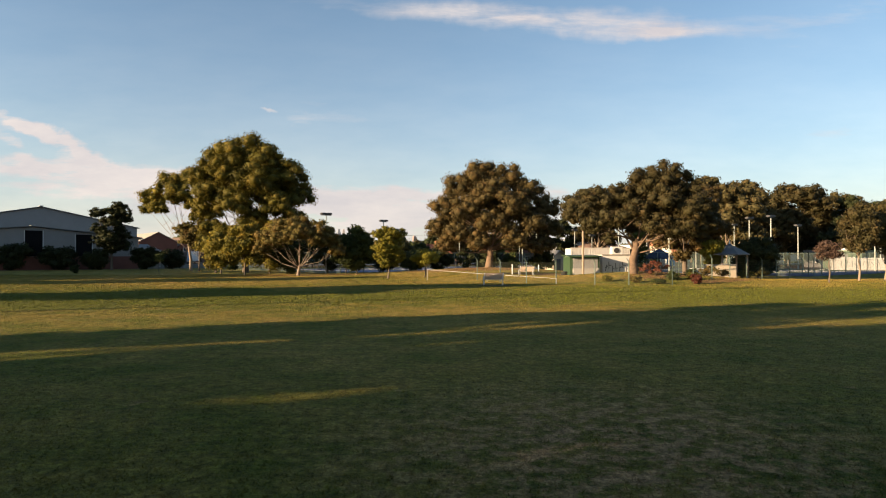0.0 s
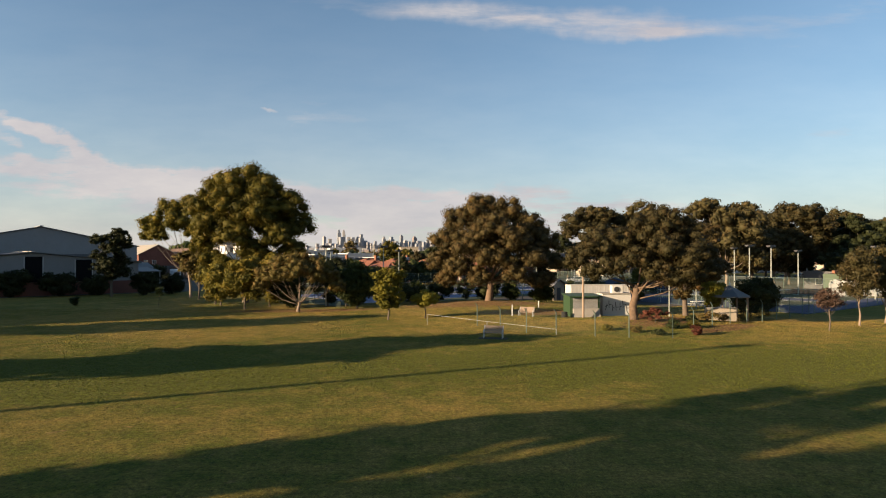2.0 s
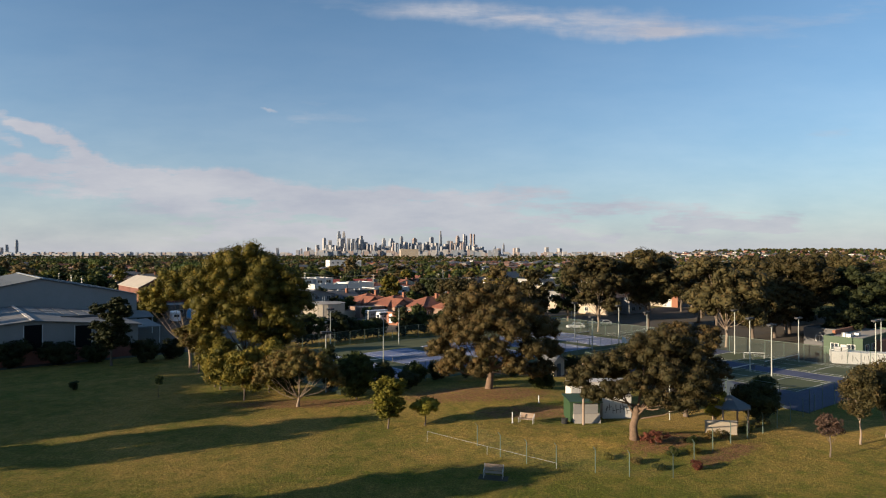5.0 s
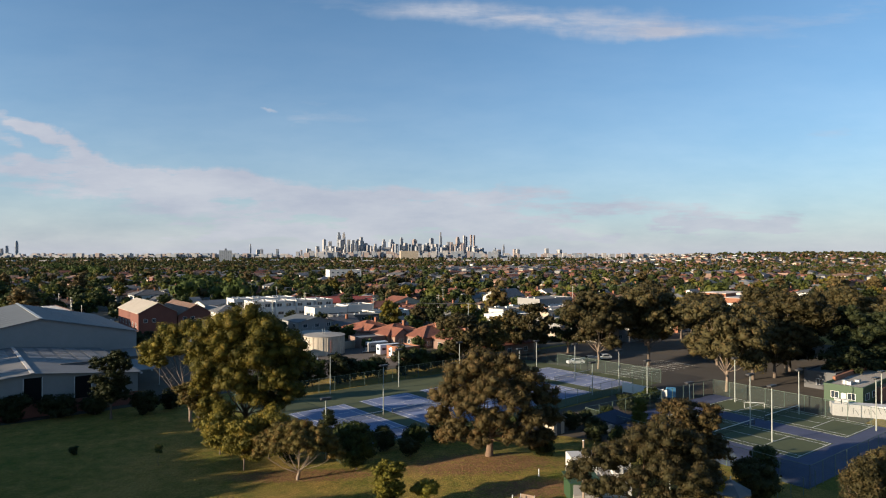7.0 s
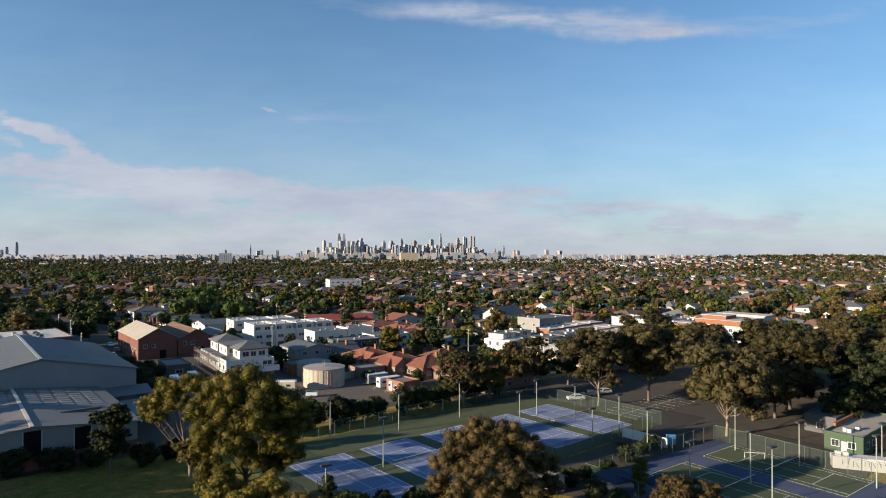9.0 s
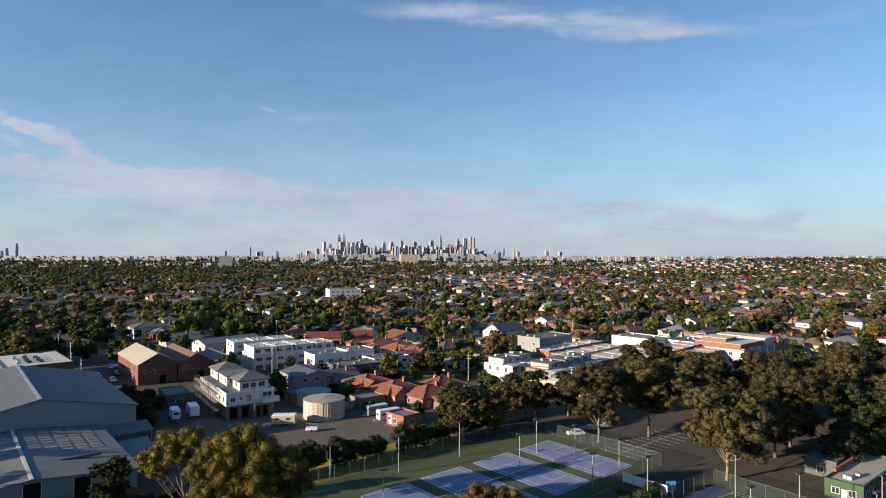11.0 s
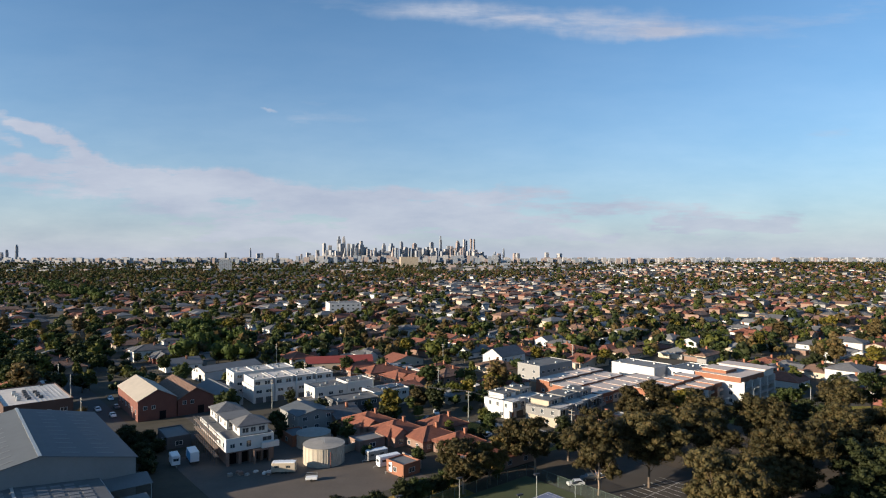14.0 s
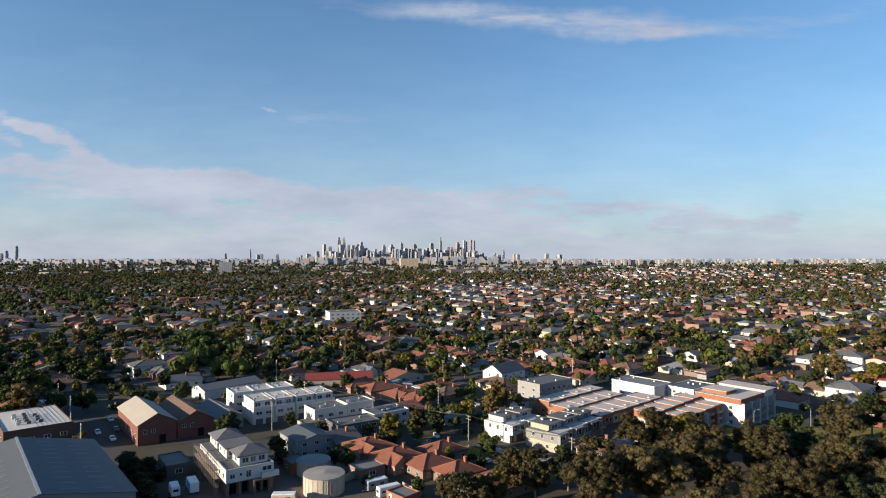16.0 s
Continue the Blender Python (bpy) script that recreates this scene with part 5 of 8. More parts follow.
def lidded(ob, x0, y0, x1, y1, z, band, name="roof"):
    """A flat pale roof on a projecting band of orange brick."""
    part(name + "_band", Solid().box(x0, y0, z - band, x1, y1, z), BRICK_ORANGE, ob, "orange brick roof band")
    part(name, Solid().box(x0 - 0.15, y0 - 0.15, z, x1 + 0.15, y1 + 0.15, z + 0.14), ROOF_PINK, ob)
    part(name + "_upstand", Solid().box(x0 - 0.15, y1 - 0.05, z + 0.14, x1 + 0.15, y1 + 0.15, z + 0.4), ROOF_WHITE, ob)


def brick_terraces():
    """Low orange-brick terraces with long pale flat roofs, stepped apartments, and the taller end block."""
    for x, y, n, w, d, h, strips in ((51.6, 249.9, 4, 9.4, 18.0, 5.0, 2), (62.0, 240.6, 5, 8.8, 12.0, 4.6, 1)):
        for k in range(n):
            p = Vector((x, y, 0)) + w * k * E1
            ob = near_corner("terrace", p.x, p.y, GRID, "orange-brick terrace unit with a long pale flat roof", "terrace", "brick terraces")
            z = h + 0.22 * k
            part("wall", Solid().box(0, 0.4, -0.5, w - 0.05, d, z - 1.1), BRICK_ORANGE if k % 2 == 0 else CREAM, ob)
            for j in range(strips):
                y0, y1 = d * j / strips + (0.0 if j == 0 else 1.6), d * (j + 1) / strips - 0.2
                lidded(ob, 0, y0, w - 0.05, y1, z + 0.9 * j, 1.1 + 0.9 * j, "roof" if j == 0 else "rear_roof")
                part("skylight", Solid().chamfered(w * 0.3, y0 + 2.0, z + 0.9 * j + 0.14, w * 0.3 + 1.2, y0 + 3.2, z + 0.9 * j + 0.5, 0.05), STEEL, ob)
            if strips > 1:
                part("clerestory", Solid().box(0.3, d / 2 - 0.15, z - 1.0, w - 0.4, d / 2 + 1.5, z + 0.35), DARK_CLAD, ob)
            for a in (0.9, 3.6, 6.3):
                window(ob, "-y", a, 1.2, 1.8, 1.7, 0.4)
            if k == 0:
                for a in (3, 8, 13) if d > 14 else (3, 8):
                    window(ob, "-x", a, 1.0, 1.8, 1.5, 0)
    for k in range(5):
        p = Vector((84.5, 221.5, 0)) + 7.2 * k * E1
        ob = near_corner("apartment", p.x, p.y, GRID, "brick and cream three-storey unit with stepped pale roofs", "apartment", "stepped apartments")
        h = 7.4 + 0.3 * k
        part("wall", Solid().box(0, 1.5, -0.5, 7.0, 18, h - 1.5), CREAM, ob)
        lidded(ob, 0.0, 0.2, 5.9, 8.2, h, 1.5)
        lidded(ob, 0.6, 9.4, 6.6, 17.8, h + 1.1, 2.6, "rear_roof")
        part("stair_wall", Solid().box(5.9, 1.6, h - 1.5, 7.0, 8.0, h - 0.7), WHITE, ob)
        part("fin_wall", Solid().box(-0.1, -0.8, -0.5, 0.5, 1.5, h - 1.0), WHITE if k % 2 else BRICK_ORANGE, ob)
        for z in (0.3, 3.0, 5.7):
            part("balcony", Solid().box(0.6, -0.5, z - 0.2, 5.8, 1.5, z).box(0.6, -0.5, z, 5.8, -0.4, z + 0.9), GREY_WALL, ob)
            if z < 5:
                window(ob, "-y", 1.2, z + 0.1, 3.8, 1.9, 1.5)
        if k == 0:
            for a in (3, 8, 13):
                window(ob, "-x", a, 3.8, 1.5, 1.5, 0)
            part("side_panel", Solid().box(-0.06, 2.0, 0, 0.0, 5.0, h - 1.6), WHITE, ob)
    ob = near_corner("apartment_block", 117.2, 238.8, 39.5, "white apartment block with brick top and deep balconies", "apartment block")
    part("wall", Solid().box(0, 1.6, -0.5, 28, 19, 9.2), WHITE, ob)
    lidded(ob, -0.4, 0.6, 20.0, 19.4, 11.2, 2.0)
    part("high_wall", Solid().box(20.0, 0.2, 9.2, 28.4, 19.4, 12.0), WHITE, ob)
    part("high_roof", Solid().box(19.4, -0.6, 12.0, 29.2, 20.0, 12.3), ROOF_PINK, ob)
    part("penthouse", Solid().box(3, 8, 11.3, 12, 18, 12.6), BRICK_ORANGE, ob)
    part("penthouse_roof", Solid().box(2.6, 7.6, 12.6, 12.4, 18.4, 12.8), ROOF_PINK, ob)
    for k in range(5):
        part("fin_wall", Solid().box(k * 6.9, -0.6, -0.5, k * 6.9 + 0.7, 1.6, 9.6), WHITE, ob)
    for k in range(4):
        for z in (0.4, 3.2, 6.0):
            x = k * 6.9 + 0.7
            part("balcony", Solid().box(x, -0.3, z - 0.2, x + 6.2, 1.6, z).box(x, -0.3, z, x + 6.2, -0.2, z + 0.95), GREY_WALL, ob)
            window(ob, "-y", x + 0.5, z + 0.1, 2.4, 2.0, 1.6)
            window(ob, "-y", x + 3.4, z + 0.1, 2.2, 2.0, 1.6)
    for a in (4, 9, 14):
        for z in (1.0, 3.9, 6.6):
            window(ob, "-x", a, z, 1.5, 1.5, 0)


brick_terraces()


# --- houses
def ridge_tiles(ob, w, d, ze, zr, roof):
    """The row of capping tiles along a hipped roof's ridge and hips."""
    if roof not in (TERRACOTTA, TILE_BROWN, TILE_GREY):
        return
    x0, y0, x1, y1, z = -0.5, -0.5, w + 0.5, d + 0.5, ze + 0.2
    k = min(x1 - x0, y1 - y0) / 2
    a, b = ((x0 + k, y0 + k, zr + 0.03), (x1 - k, y0 + k, zr + 0.03)) if w >= d else ((x0 + k, y0 + k, zr + 0.03), (x0 + k, y1 - k, zr + 0.03))
    s = Solid().beam(a, b, 0.28, 0.14)
    for c, e in (((x0, y0, z), a), ((x1, y0, z), b if w >= d else a), ((x1, y1, z), b), ((x0, y1, z), a if w >= d else b)):
        s.beam(c, e, 0.26, 0.12)
    part("ridge_tiles", s, RIDGE_TILE if roof is TERRACOTTA else TILE_GREY if roof is TILE_GREY else TILE_BROWN, ob)


def house(name, m, w, d, ze, zr, wall, roof, style, label, group="", chimney=True, category="house", nw=3):
    """A pitched-roof house: walls, roof, windows, a door and perhaps a chimney. Its near corner is its origin."""
    ob = thing(name, m, label, category, group)
    if style == "hip":
        part("wall", Solid().box(0, 0, -0.8, w, d, ze), wall, ob)
        part("roof", Solid().hip(0, 0, w, d, ze, zr), roof, ob)
        ridge_tiles(ob, w, d, ze, zr, roof)
    elif style == "cross":
        part("wall", Solid().box(0, 0, -0.8, w, d, ze), wall, ob)
        part("roof", Solid().hip(0, 0, w, d, ze, zr), roof, ob)
        ridge_tiles(ob, w, d, ze, zr, roof)
        part("bay_wall", Solid().gable_wall(w * 0.08, -2.2, w * 0.48, d * 0.4, -0.8, ze, ze + (zr - ze) * 0.72, "y"), wall, ob)
        part("bay_roof", Solid().gable(w * 0.08, -2.2, w * 0.48, d * 0.5, ze + 0.02, ze + (zr - ze) * 0.75, 0.4, 0.15, "y"), roof, ob)
    else:
        along = "x" if style == "gable" else "y"
        part("wall", Solid().gable_wall(0, 0, w, d, -0.8, ze, zr, along), wall, ob)
        part("roof", Solid().gable(0, 0, w, d, ze + 0.04, zr + 0.06, 0.4, 0.16, along), roof, ob)
    front = -2.2 if style == "cross" else 0
    floors = 2 if ze > 4.5 else 1
    for fl in range(floors):
        for k in range(nw):
            if style == "cross" and k > 0:
                window(ob, "-y", w * (0.55 + 0.2 * (k - 1)), 0.9 + 2.9 * fl, 1.5, 1.3, 0)
            else:
                window(ob, "-y", w * (k + 0.35) / nw if style != "cross" else w * 0.18, 0.9 + 2.9 * fl, 1.6, 1.3, front)
        for k in range(2):
            window(ob, "-x", d * (0.2 + 0.4 * k), 0.9 + 2.9 * fl, 1.3, 1.3, 0)
    if chimney:
        part("chimney", Solid().box(w * 0.62, d * 0.35, ze, w * 0.62 + 0.7, d * 0.35 + 0.9, zr + 0.9).box(w * 0.62 - 0.08, d * 0.35 - 0.08, zr + 0.9, w * 0.62 + 0.78, d * 0.35 + 0.98, zr + 1.05), BRICK_ORANGE, ob)
    return ob


def placed(x, y, turn=GRID):
    return pose(x, y, gz(x, y), 0, 0, turn)


house("house", placed(-70, 313, 14), 34, 10, 3.6, 6.2, CREAM, ROOF_RED, "gable", "long low hall with a red sheet-metal gable roof", chimney=False, nw=6)
house("house", placed(30.7, 318, 46), 20, 13, 6.0, 9.8, WHITE, TILE_GREY, "gable", "white gabled modern house with a dark roof", chimney=False)
house("house", placed(-48, 203, 38), 13, 15, 5.6, 7.0, GREY_WALL, ROOF_BLUE, "gabley", "grey rendered house with a bluish metal roof", chimney=False)
house("house", placed(-36, 208, 38), 10, 14, 3.4, 6.2, BRICK_BROWN, TILE_GREY, "gable", "weatherboard house with solar panels on a grey roof")
for x, y, w, d, rf, lab in ((-17, 189, 14, 12, TERRACOTTA, "old brick house with worn terracotta hip roof"), (-6, 183, 13, 11, TERRACOTTA, "brick house with orange terracotta roof"),
                            (3, 177, 12, 10, TERRACOTTA, "brick house with bright terracotta roof"), (-27, 199, 14, 13, TERRACOTTA, "brick house with patched terracotta roof"),
                            (-2, 196, 13, 11, TERRACOTTA, "brick house with terracotta hip roof")):
    house("house", placed(x, y, 38), w, d, 3.2, 6.0, BRICK_BROWN, rf, "cross" if w > 13 else "hip", lab, group="houses by the yard")
house("house", placed(52, 193, 50), 13, 11, 5.0, 7.4, CREAM, TILE_BROWN, "hip", "cream two-storey house with brown hip roof")
modern("storage_shed", -10.5, 162.5, 45, 6, 7, 3.2, BRICK_ORANGE, ROOF_METAL, "small orange brick store with flat metal roof", floors=1, nx=1, ny=1, boxes=0, category="shed", seed=15)
modern("carport", -25, 183.5, 38, 9, 7, 3.0, BRICK_BROWN, ROOF_METAL, "brick garage with flat metal roof", floors=1, nx=1, ny=1, boxes=0, category="garage", seed=16)
modern("storage_shed", -46.5, 188.5, 36, 6, 9, 3.2, BRICK_ORANGE, ROOF_BLUE, "orange brick store with a bluish sheet roof", floors=1, nx=1, ny=1, boxes=0, category="shed", seed=17)
modern("storage_shed", -84, 186, 36, 7, 13, 3.4, DARK_CLAD, ROOF_METAL, "dark store with a grey metal roof", floors=1, nx=1, ny=1, boxes=0, category="shed", seed=18)
modern("apartment_block", -106, 571, 20, 30, 24, 14.0, WHITE, DARK_ROOF, "four-storey apartment building with white frames and brick panels", floors=4, nx=6, ny=4, category="apartment block", seed=19, step=3.4)
modern("apartment_tower", -768, 2090, 20, 42, 30, 44, WHITE, ROOF_WHITE, "tall pale slab tower block", floors=12, nx=6, ny=3, category="tower block", seed=20, step=3.5, boxes=1)
modern("office_block", -215, 3100, 10, 90, 60, 50, CREAM, ROOF_WHITE, "broad cream office block before the city", floors=6, nx=6, ny=3, category="office block", seed=21, step=7, boxes=0)


def solar_panels(x, y, turn, z, lean, n, rows, label):
    ob = thing("solar_panels", pose(x, y, z, lean, 0, turn), label, "solar panels")
    for r in range(rows):
        for k in range(n):
            part("panel", Solid().chamfered(k * 1.1, r * 1.75, 0, k * 1.1 + 1.02, r * 1.75 + 1.65, 0.06, 0.01), SOLAR, ob)
    return ob


SOLAR = glass_mat("solar_glass", (0.015, 0.02, 0.035), 0.15)
for k in range(3):
    p = Vector((-24.5, 241.5, 0)) + 4.2 * k * E1
    solar_panels(p.x, p.y, 36, 6.25, 6, 3, 2, "dark solar panels tilted on the flat roof")


# --- water tanks
def water_tank(x, y, r, h, label):
    ob = thing("water_tank", pose(x, y, 0), label, "tank")
    part("wall", Solid().disc(0, 0, -0.2, h, r, r, 64), TANK, ob, smooth=False)
    part("roof", Solid().disc(0, 0, h, h + 0.12, r + 0.15, r + 0.15, 64).disc(0, 0, h + 0.12, h + 0.55, r + 0.1, 0.2, 64), CONCRETE, ob, "dusty shallow cone roof")
    for k in range(26):
        a = 2 * math.pi * k / 26
        part("rib", Solid().beam((r * math.cos(a), r * math.sin(a), 0), (r * math.cos(a), r * math.sin(a), h), 0.16), TANK, ob)
    part("ladder", Solid().beam((-0.3, -r * 0.2, h + 0.5), (-0.3, -r * 0.2, h + 2.0), 0.08).beam((0.3, -r * 0.2, h + 0.5), (0.3, -r * 0.2, h + 2.0), 0.08), STEEL, ob)
    part("pipe", Solid().tube([(r * 0.5, -r * 0.92, 0), (r * 0.5, -r * 0.92, h * 0.85)], [0.1, 0.1], 6), BRICK_RED, ob, "rusty red pipe")
    return ob


water_tank(-34.2, 175.8, 5.8, 5.2, "big round concrete water tank with stained ribbed wall")
water_tank(-40.4, 191, 5.2, 4.0, "smaller round concrete water tank")
# ---------------------------------------------------------------- the suburb
SUB = np.random.default_rng(2024)
STYLES = [("cross", BRICK_BROWN, TERRACOTTA, "brick bungalow with terracotta roof"), ("hip", CREAM, TILE_BROWN, "cream house with brown hip roof"),
          ("cross", BRICK_RED, TILE_GREY, "red brick bungalow with grey roof"), ("hip", BRICK_BROWN, TERRACOTTA, "brick house with orange hip roof"),
          ("gable", WHITE, ROOF_METAL, "white house with zinc gable roof"), ("cross", WHITE, TILE_GREY, "white weatherboard house with dark roof"),
          ("hip", BRICK_BROWN, TILE_BROWN, "brown brick house with brown roof"), ("gabley", CREAM, TERRACOTTA, "cream cottage with terracotta gable"),
          ("cross", CREAM, TILE_BROWN, "cream bungalow with brown tiled roof"), ("hip", WHITE, TILE_GREY, "white two-storey house with dark roof"),
          ("cross", WHITE, TERRACOTTA, "white bungalow with terracotta roof"), ("hip", CREAM, ROOF_METAL, "cream house with a metal roof")]
KINDS = []
for k, (style, wall, roof, label) in enumerate(STYLES):
    two = k in (9,)
    KINDS.append((k, style, wall, roof, label, 16 + (k * 5) % 6, 12 + (k * 3) % 4, 5.8 if two else 3.1, (5.8 if two else 3.1) + 2.6 + 0.2 * (k % 3)))


# ground already taken: rows of centre, half sizes along the street grid
TAKEN = [(-111, 163, 24, 36), (-79, 121, 20, 25), (-42, 169, 26, 31), (-151, 225, 13, 20), (-98, 240, 26, 26), (-62, 180, 20, 22), (-66, 262, 34, 22), (-38, 235, 28, 18), (-10, 190, 30, 18),
         (38, 226, 30, 20), (80, 262, 36, 24), (112, 252, 34, 26), (30, 326, 18, 14), (56, 296, 20, 14), (112, 312, 34, 16), (-96, 584, 24, 20), (55, 200, 16, 12),
         (-112, 305, 22, 16), (-54, 322, 22, 12), (-33, 180, 12, 24), (20, 215, 12, 12)]


def free(x, y, r=8):
    if y < 150 + 0.42 * abs(x - 10) and x < 60 or y < 235 and x > 30:
        return False
    if 39 < x * E1.x + y * E1.y < 53 and x * E2.x + y * E2.y < 330:
        return False
    for cx, cy, a, b in TAKEN:
        u, v = (x - cx) * E1.x + (y - cy) * E1.y, (x - cx) * E2.x + (y - cy) * E2.y
        if abs(u) < a + r * 0.6 and abs(v) < b + r * 0.6:
            return False
    return True


def lots(y_min, y_max):
    """House lots along streets that run in the grid's second direction."""
    out = []
    for iu in range(-60, 80):
        for iv in range(-40, 90):
            u, v = 36 * iu + (5 if iu % 2 else -7), 15.5 * iv
            if iv % 12 == 0:
                continue
            u += SUB.uniform(-4, 3)
            v += SUB.uniform(-3, 3)
            if SUB.random() < 0.1:
                continue
            x, y = u * E1.x + v * E2.x, u * E1.y + v * E2.y + 200
            if y_min <= y < y_max and abs(x) < y * 0.76 + 25 and free(x, y):
                out.append((x, y, iu % 2))
    return out


slab("suburb_ground", pose(0, 200, 0, 0, 0, GRID), -420, -30, 620, 620, 0.03, SOIL, "dark gardens, drives and yards between the houses", 0.2)
for k in range(-6, 9):
    slab("street_%d" % (k + 7), pose(0, 200, 0, 0, 0, GRID), 72 * k + 14, 42 if -2 < k < 2 else -20, 72 * k + 22, 610, 0.06, ASPHALT, "dark asphalt suburban street")
for k in range(1, 4):
    slab("cross_street_%d" % k, pose(0, 200, 0, 0, 0, GRID), -420, 198 * k - 4, 620, 198 * k + 4, 0.065, ASPHALT, "dark asphalt cross street")
near = lots(170, 480)
first = {}
for x, y, flip in near:
    pick = int(SUB.integers(len(KINDS)))
    if -70 < x < 110 and y < 430 and SUB.random() < 0.55:
        pick = (0, 3, 7, 10)[int(SUB.integers(4))]
    k, style, wall, roof, label, w, d, ze, zr = KINDS[pick]
    turn = GRID + (90 if SUB.random() < 0.35 else 0) * (1 if flip else 0) + SUB.uniform(-2, 2)
    m = pose(x - 6, y - 8, gz(x, y), 0, 0, turn)
    if k in first:
        copy_thing(first[k], m)
    else:
        first[k] = house("house", m, w, d, ze, zr, wall, roof, style, label, group="suburb houses")
print("houses near", len(near))


def house_field(y_min, y_max, name, label, keep=1.0):
    """Far houses, one material after another, each a body with a hipped roof and a dark row of windows."""
    rows = [q for q in lots(y_min, y_max) if SUB.random() < keep]
    pick = SUB.integers(0, 10, len(rows))
    roofs = [TERRACOTTA, TILE_BROWN, TILE_GREY, ROOF_METAL, ROOF_METAL, TILE_BROWN, TILE_BROWN, TERRACOTTA, TILE_GREY, TILE_GREY]
    walls = [BRICK_BROWN, CREAM, GREY_WALL, WHITE, CREAM, BRICK_BROWN, BRICK_RED, BRICK_BROWN, BRICK_BROWN, GREY_WALL]
    by = {}
    for (x, y, flip), k in zip(rows, pick):
        by.setdefault(int(k), []).append((x, y))
    parent = tagged(new(name), label, "houses", kind="stuff")
    for k, ps in by.items():
        body, roof = Solid(), Solid()
        for x, y in ps:
            w, d = SUB.uniform(13, 21), SUB.uniform(10, 14.5)
            ze = 2.7 if SUB.random() < 0.8 else 5.5
            a = radians(GRID + SUB.uniform(-4, 4))
            c, s = math.cos(a), math.sin(a)
            z = gz(x, y) - 0.3
            b = Solid().box(0, 0, -1, w, d, ze)
            r = Solid().hip(0, 0, w, d, ze, ze + SUB.uniform(2.0, 3.2)) if SUB.random() < 0.7 else Solid().gable(0, 0, w, d, ze, ze + 2.6, 0.4, 0.15, "x" if SUB.random() < 0.5 else "y")
            for src, dst in ((b, body), (r, roof)):
                dst.add([(x + c * p[0] - s * p[1], y + s * p[0] + c * p[1], z + p[2]) for p in src.v], src.f)
        part("walls", body, walls[k], parent)
        part("roofs", roof, roofs[k], parent)
    print(name, len(rows))


house_field(480, 1300, "far_houses", "rows of suburban houses with tiled and metal roofs")
house_field(1300, 2100, "distant_houses", "distant suburban roofs among trees", 0.55)


# --- suburban trees
def back_sheds():
    """Small sheds, carports and lean-tos behind the houses."""
    parent = tagged(new("backyard_sheds"), "small sheds and carports behind the houses", "sheds", kind="stuff")
    for roof, wall in ((ROOF_METAL, BRICK_BROWN), (ROOF_WHITE, CREAM), (TILE_GREY, GREY_WALL)):
        a, b = Solid(), Solid()
        for x, y, flip in near:
            for _ in range(2):
                if SUB.random() < 0.42:
                    continue
                w, d, h = SUB.uniform(3, 6), SUB.uniform(4, 8), SUB.uniform(2.3, 3.0)
                u, v = SUB.uniform(8, 17) * (1 if flip else -1), SUB.uniform(-7, 7)
                px, py = x + u * E1.x + v * E2.x, y + u * E1.y + v * E2.y
                if SUB.random() < 0.34 and free(px, py, 2):
                    for s, x0, x1, z0, z1 in ((b, 0, 1, -0.3, h), (a, -0.05, 1.05, h, h + 0.15)):
                        q = Solid().box(x0 * w, x0 * d, z0, x1 * w, x1 * d, z1)
                        s.add([(px + p[0] * E1.x + p[1] * E2.x, py + p[0] * E1.y + p[1] * E2.y, p[2] + (0.25 * p[1] / d if p[2] > h else 0)) for p in q.v], q.f)
        part("roofs", a, roof, parent)
        part("walls", b, wall, parent)


back_sheds()
TREE_KINDS = []
for k, (sort, label, h, r, z0, n) in enumerate([
        (GREEN, "leafy green garden tree among houses", 9, 3.8, 1.8, 26), (DARK, "dark evergreen garden tree among houses", 10, 3.4, 1.4, 24), (LIME, "bright yellow-green garden tree", 7.5, 3.2, 1.5, 22),
        (GUM, "olive gum tree among houses", 13, 4.8, 3.5, 30), (GREEN, "low spreading green garden tree", 6, 3.6, 1.2, 20), (GUM_GOLD, "golden-green gum along the street", 10, 4.0, 2.8, 26)]):
    TREE_KINDS.append((sort, label, h, r, z0, n))
made = {}
count = 0
while count < 180:
    y = 165 + 330 * SUB.random() ** 0.8
    x = SUB.uniform(-1, 1) * (y * 0.74 + 10)
    if not free(x, y, 1):
        continue
    k = int(SUB.integers(len(TREE_KINDS)))
    if x < -40 and SUB.random() < 0.5:
        k = 0
    s = SUB.uniform(0.7, 1.25)
    m = pose(x, y, gz(x, y), 0, 0, SUB.uniform(0, 360))
    sort, label, h, r, z0, n = TREE_KINDS[k]
    if k not in made:
        made[k] = tree("garden_tree", x, y, label, sort, BARK, h, r, r * 0.95, z0, 300 + k, lumps=n, size=r * 0.34, leaf=1.1, trunk=0.18, cover=0.85, nlimb=3, group="garden trees")
    else:
        ob = copy_thing(made[k], m)
        ob.scale = (s, s, s * SUB.uniform(0.9, 1.1))
    count += 1


for x, y, k in ((-5, 240, 0), (-20, 214, 1), (16, 206, 0), (-31, 206, 4), (-28, 228, 2), (9, 226, 4), (15, 238, 0), (-9, 221, 2), (-44, 222, 1), (-56, 206, 0), (31, 204, 4),
                (20, 250, 3), (-60, 240, 1), (2, 200, 2), (-14, 204, 4), (-22, 178, 4), (12, 190, 1), (22, 192, 0), (-52, 196, 1), (-30, 192, 0), (-35, 197, 1), (0, 172, 4), (-7, 172, 0)):
    if k in made:
        q = SUB.uniform(0.55, 0.85)
        copy_thing(made[k], pose(x, y, 0, 0, 0, SUB.uniform(0, 360))).scale = (q, q, q)


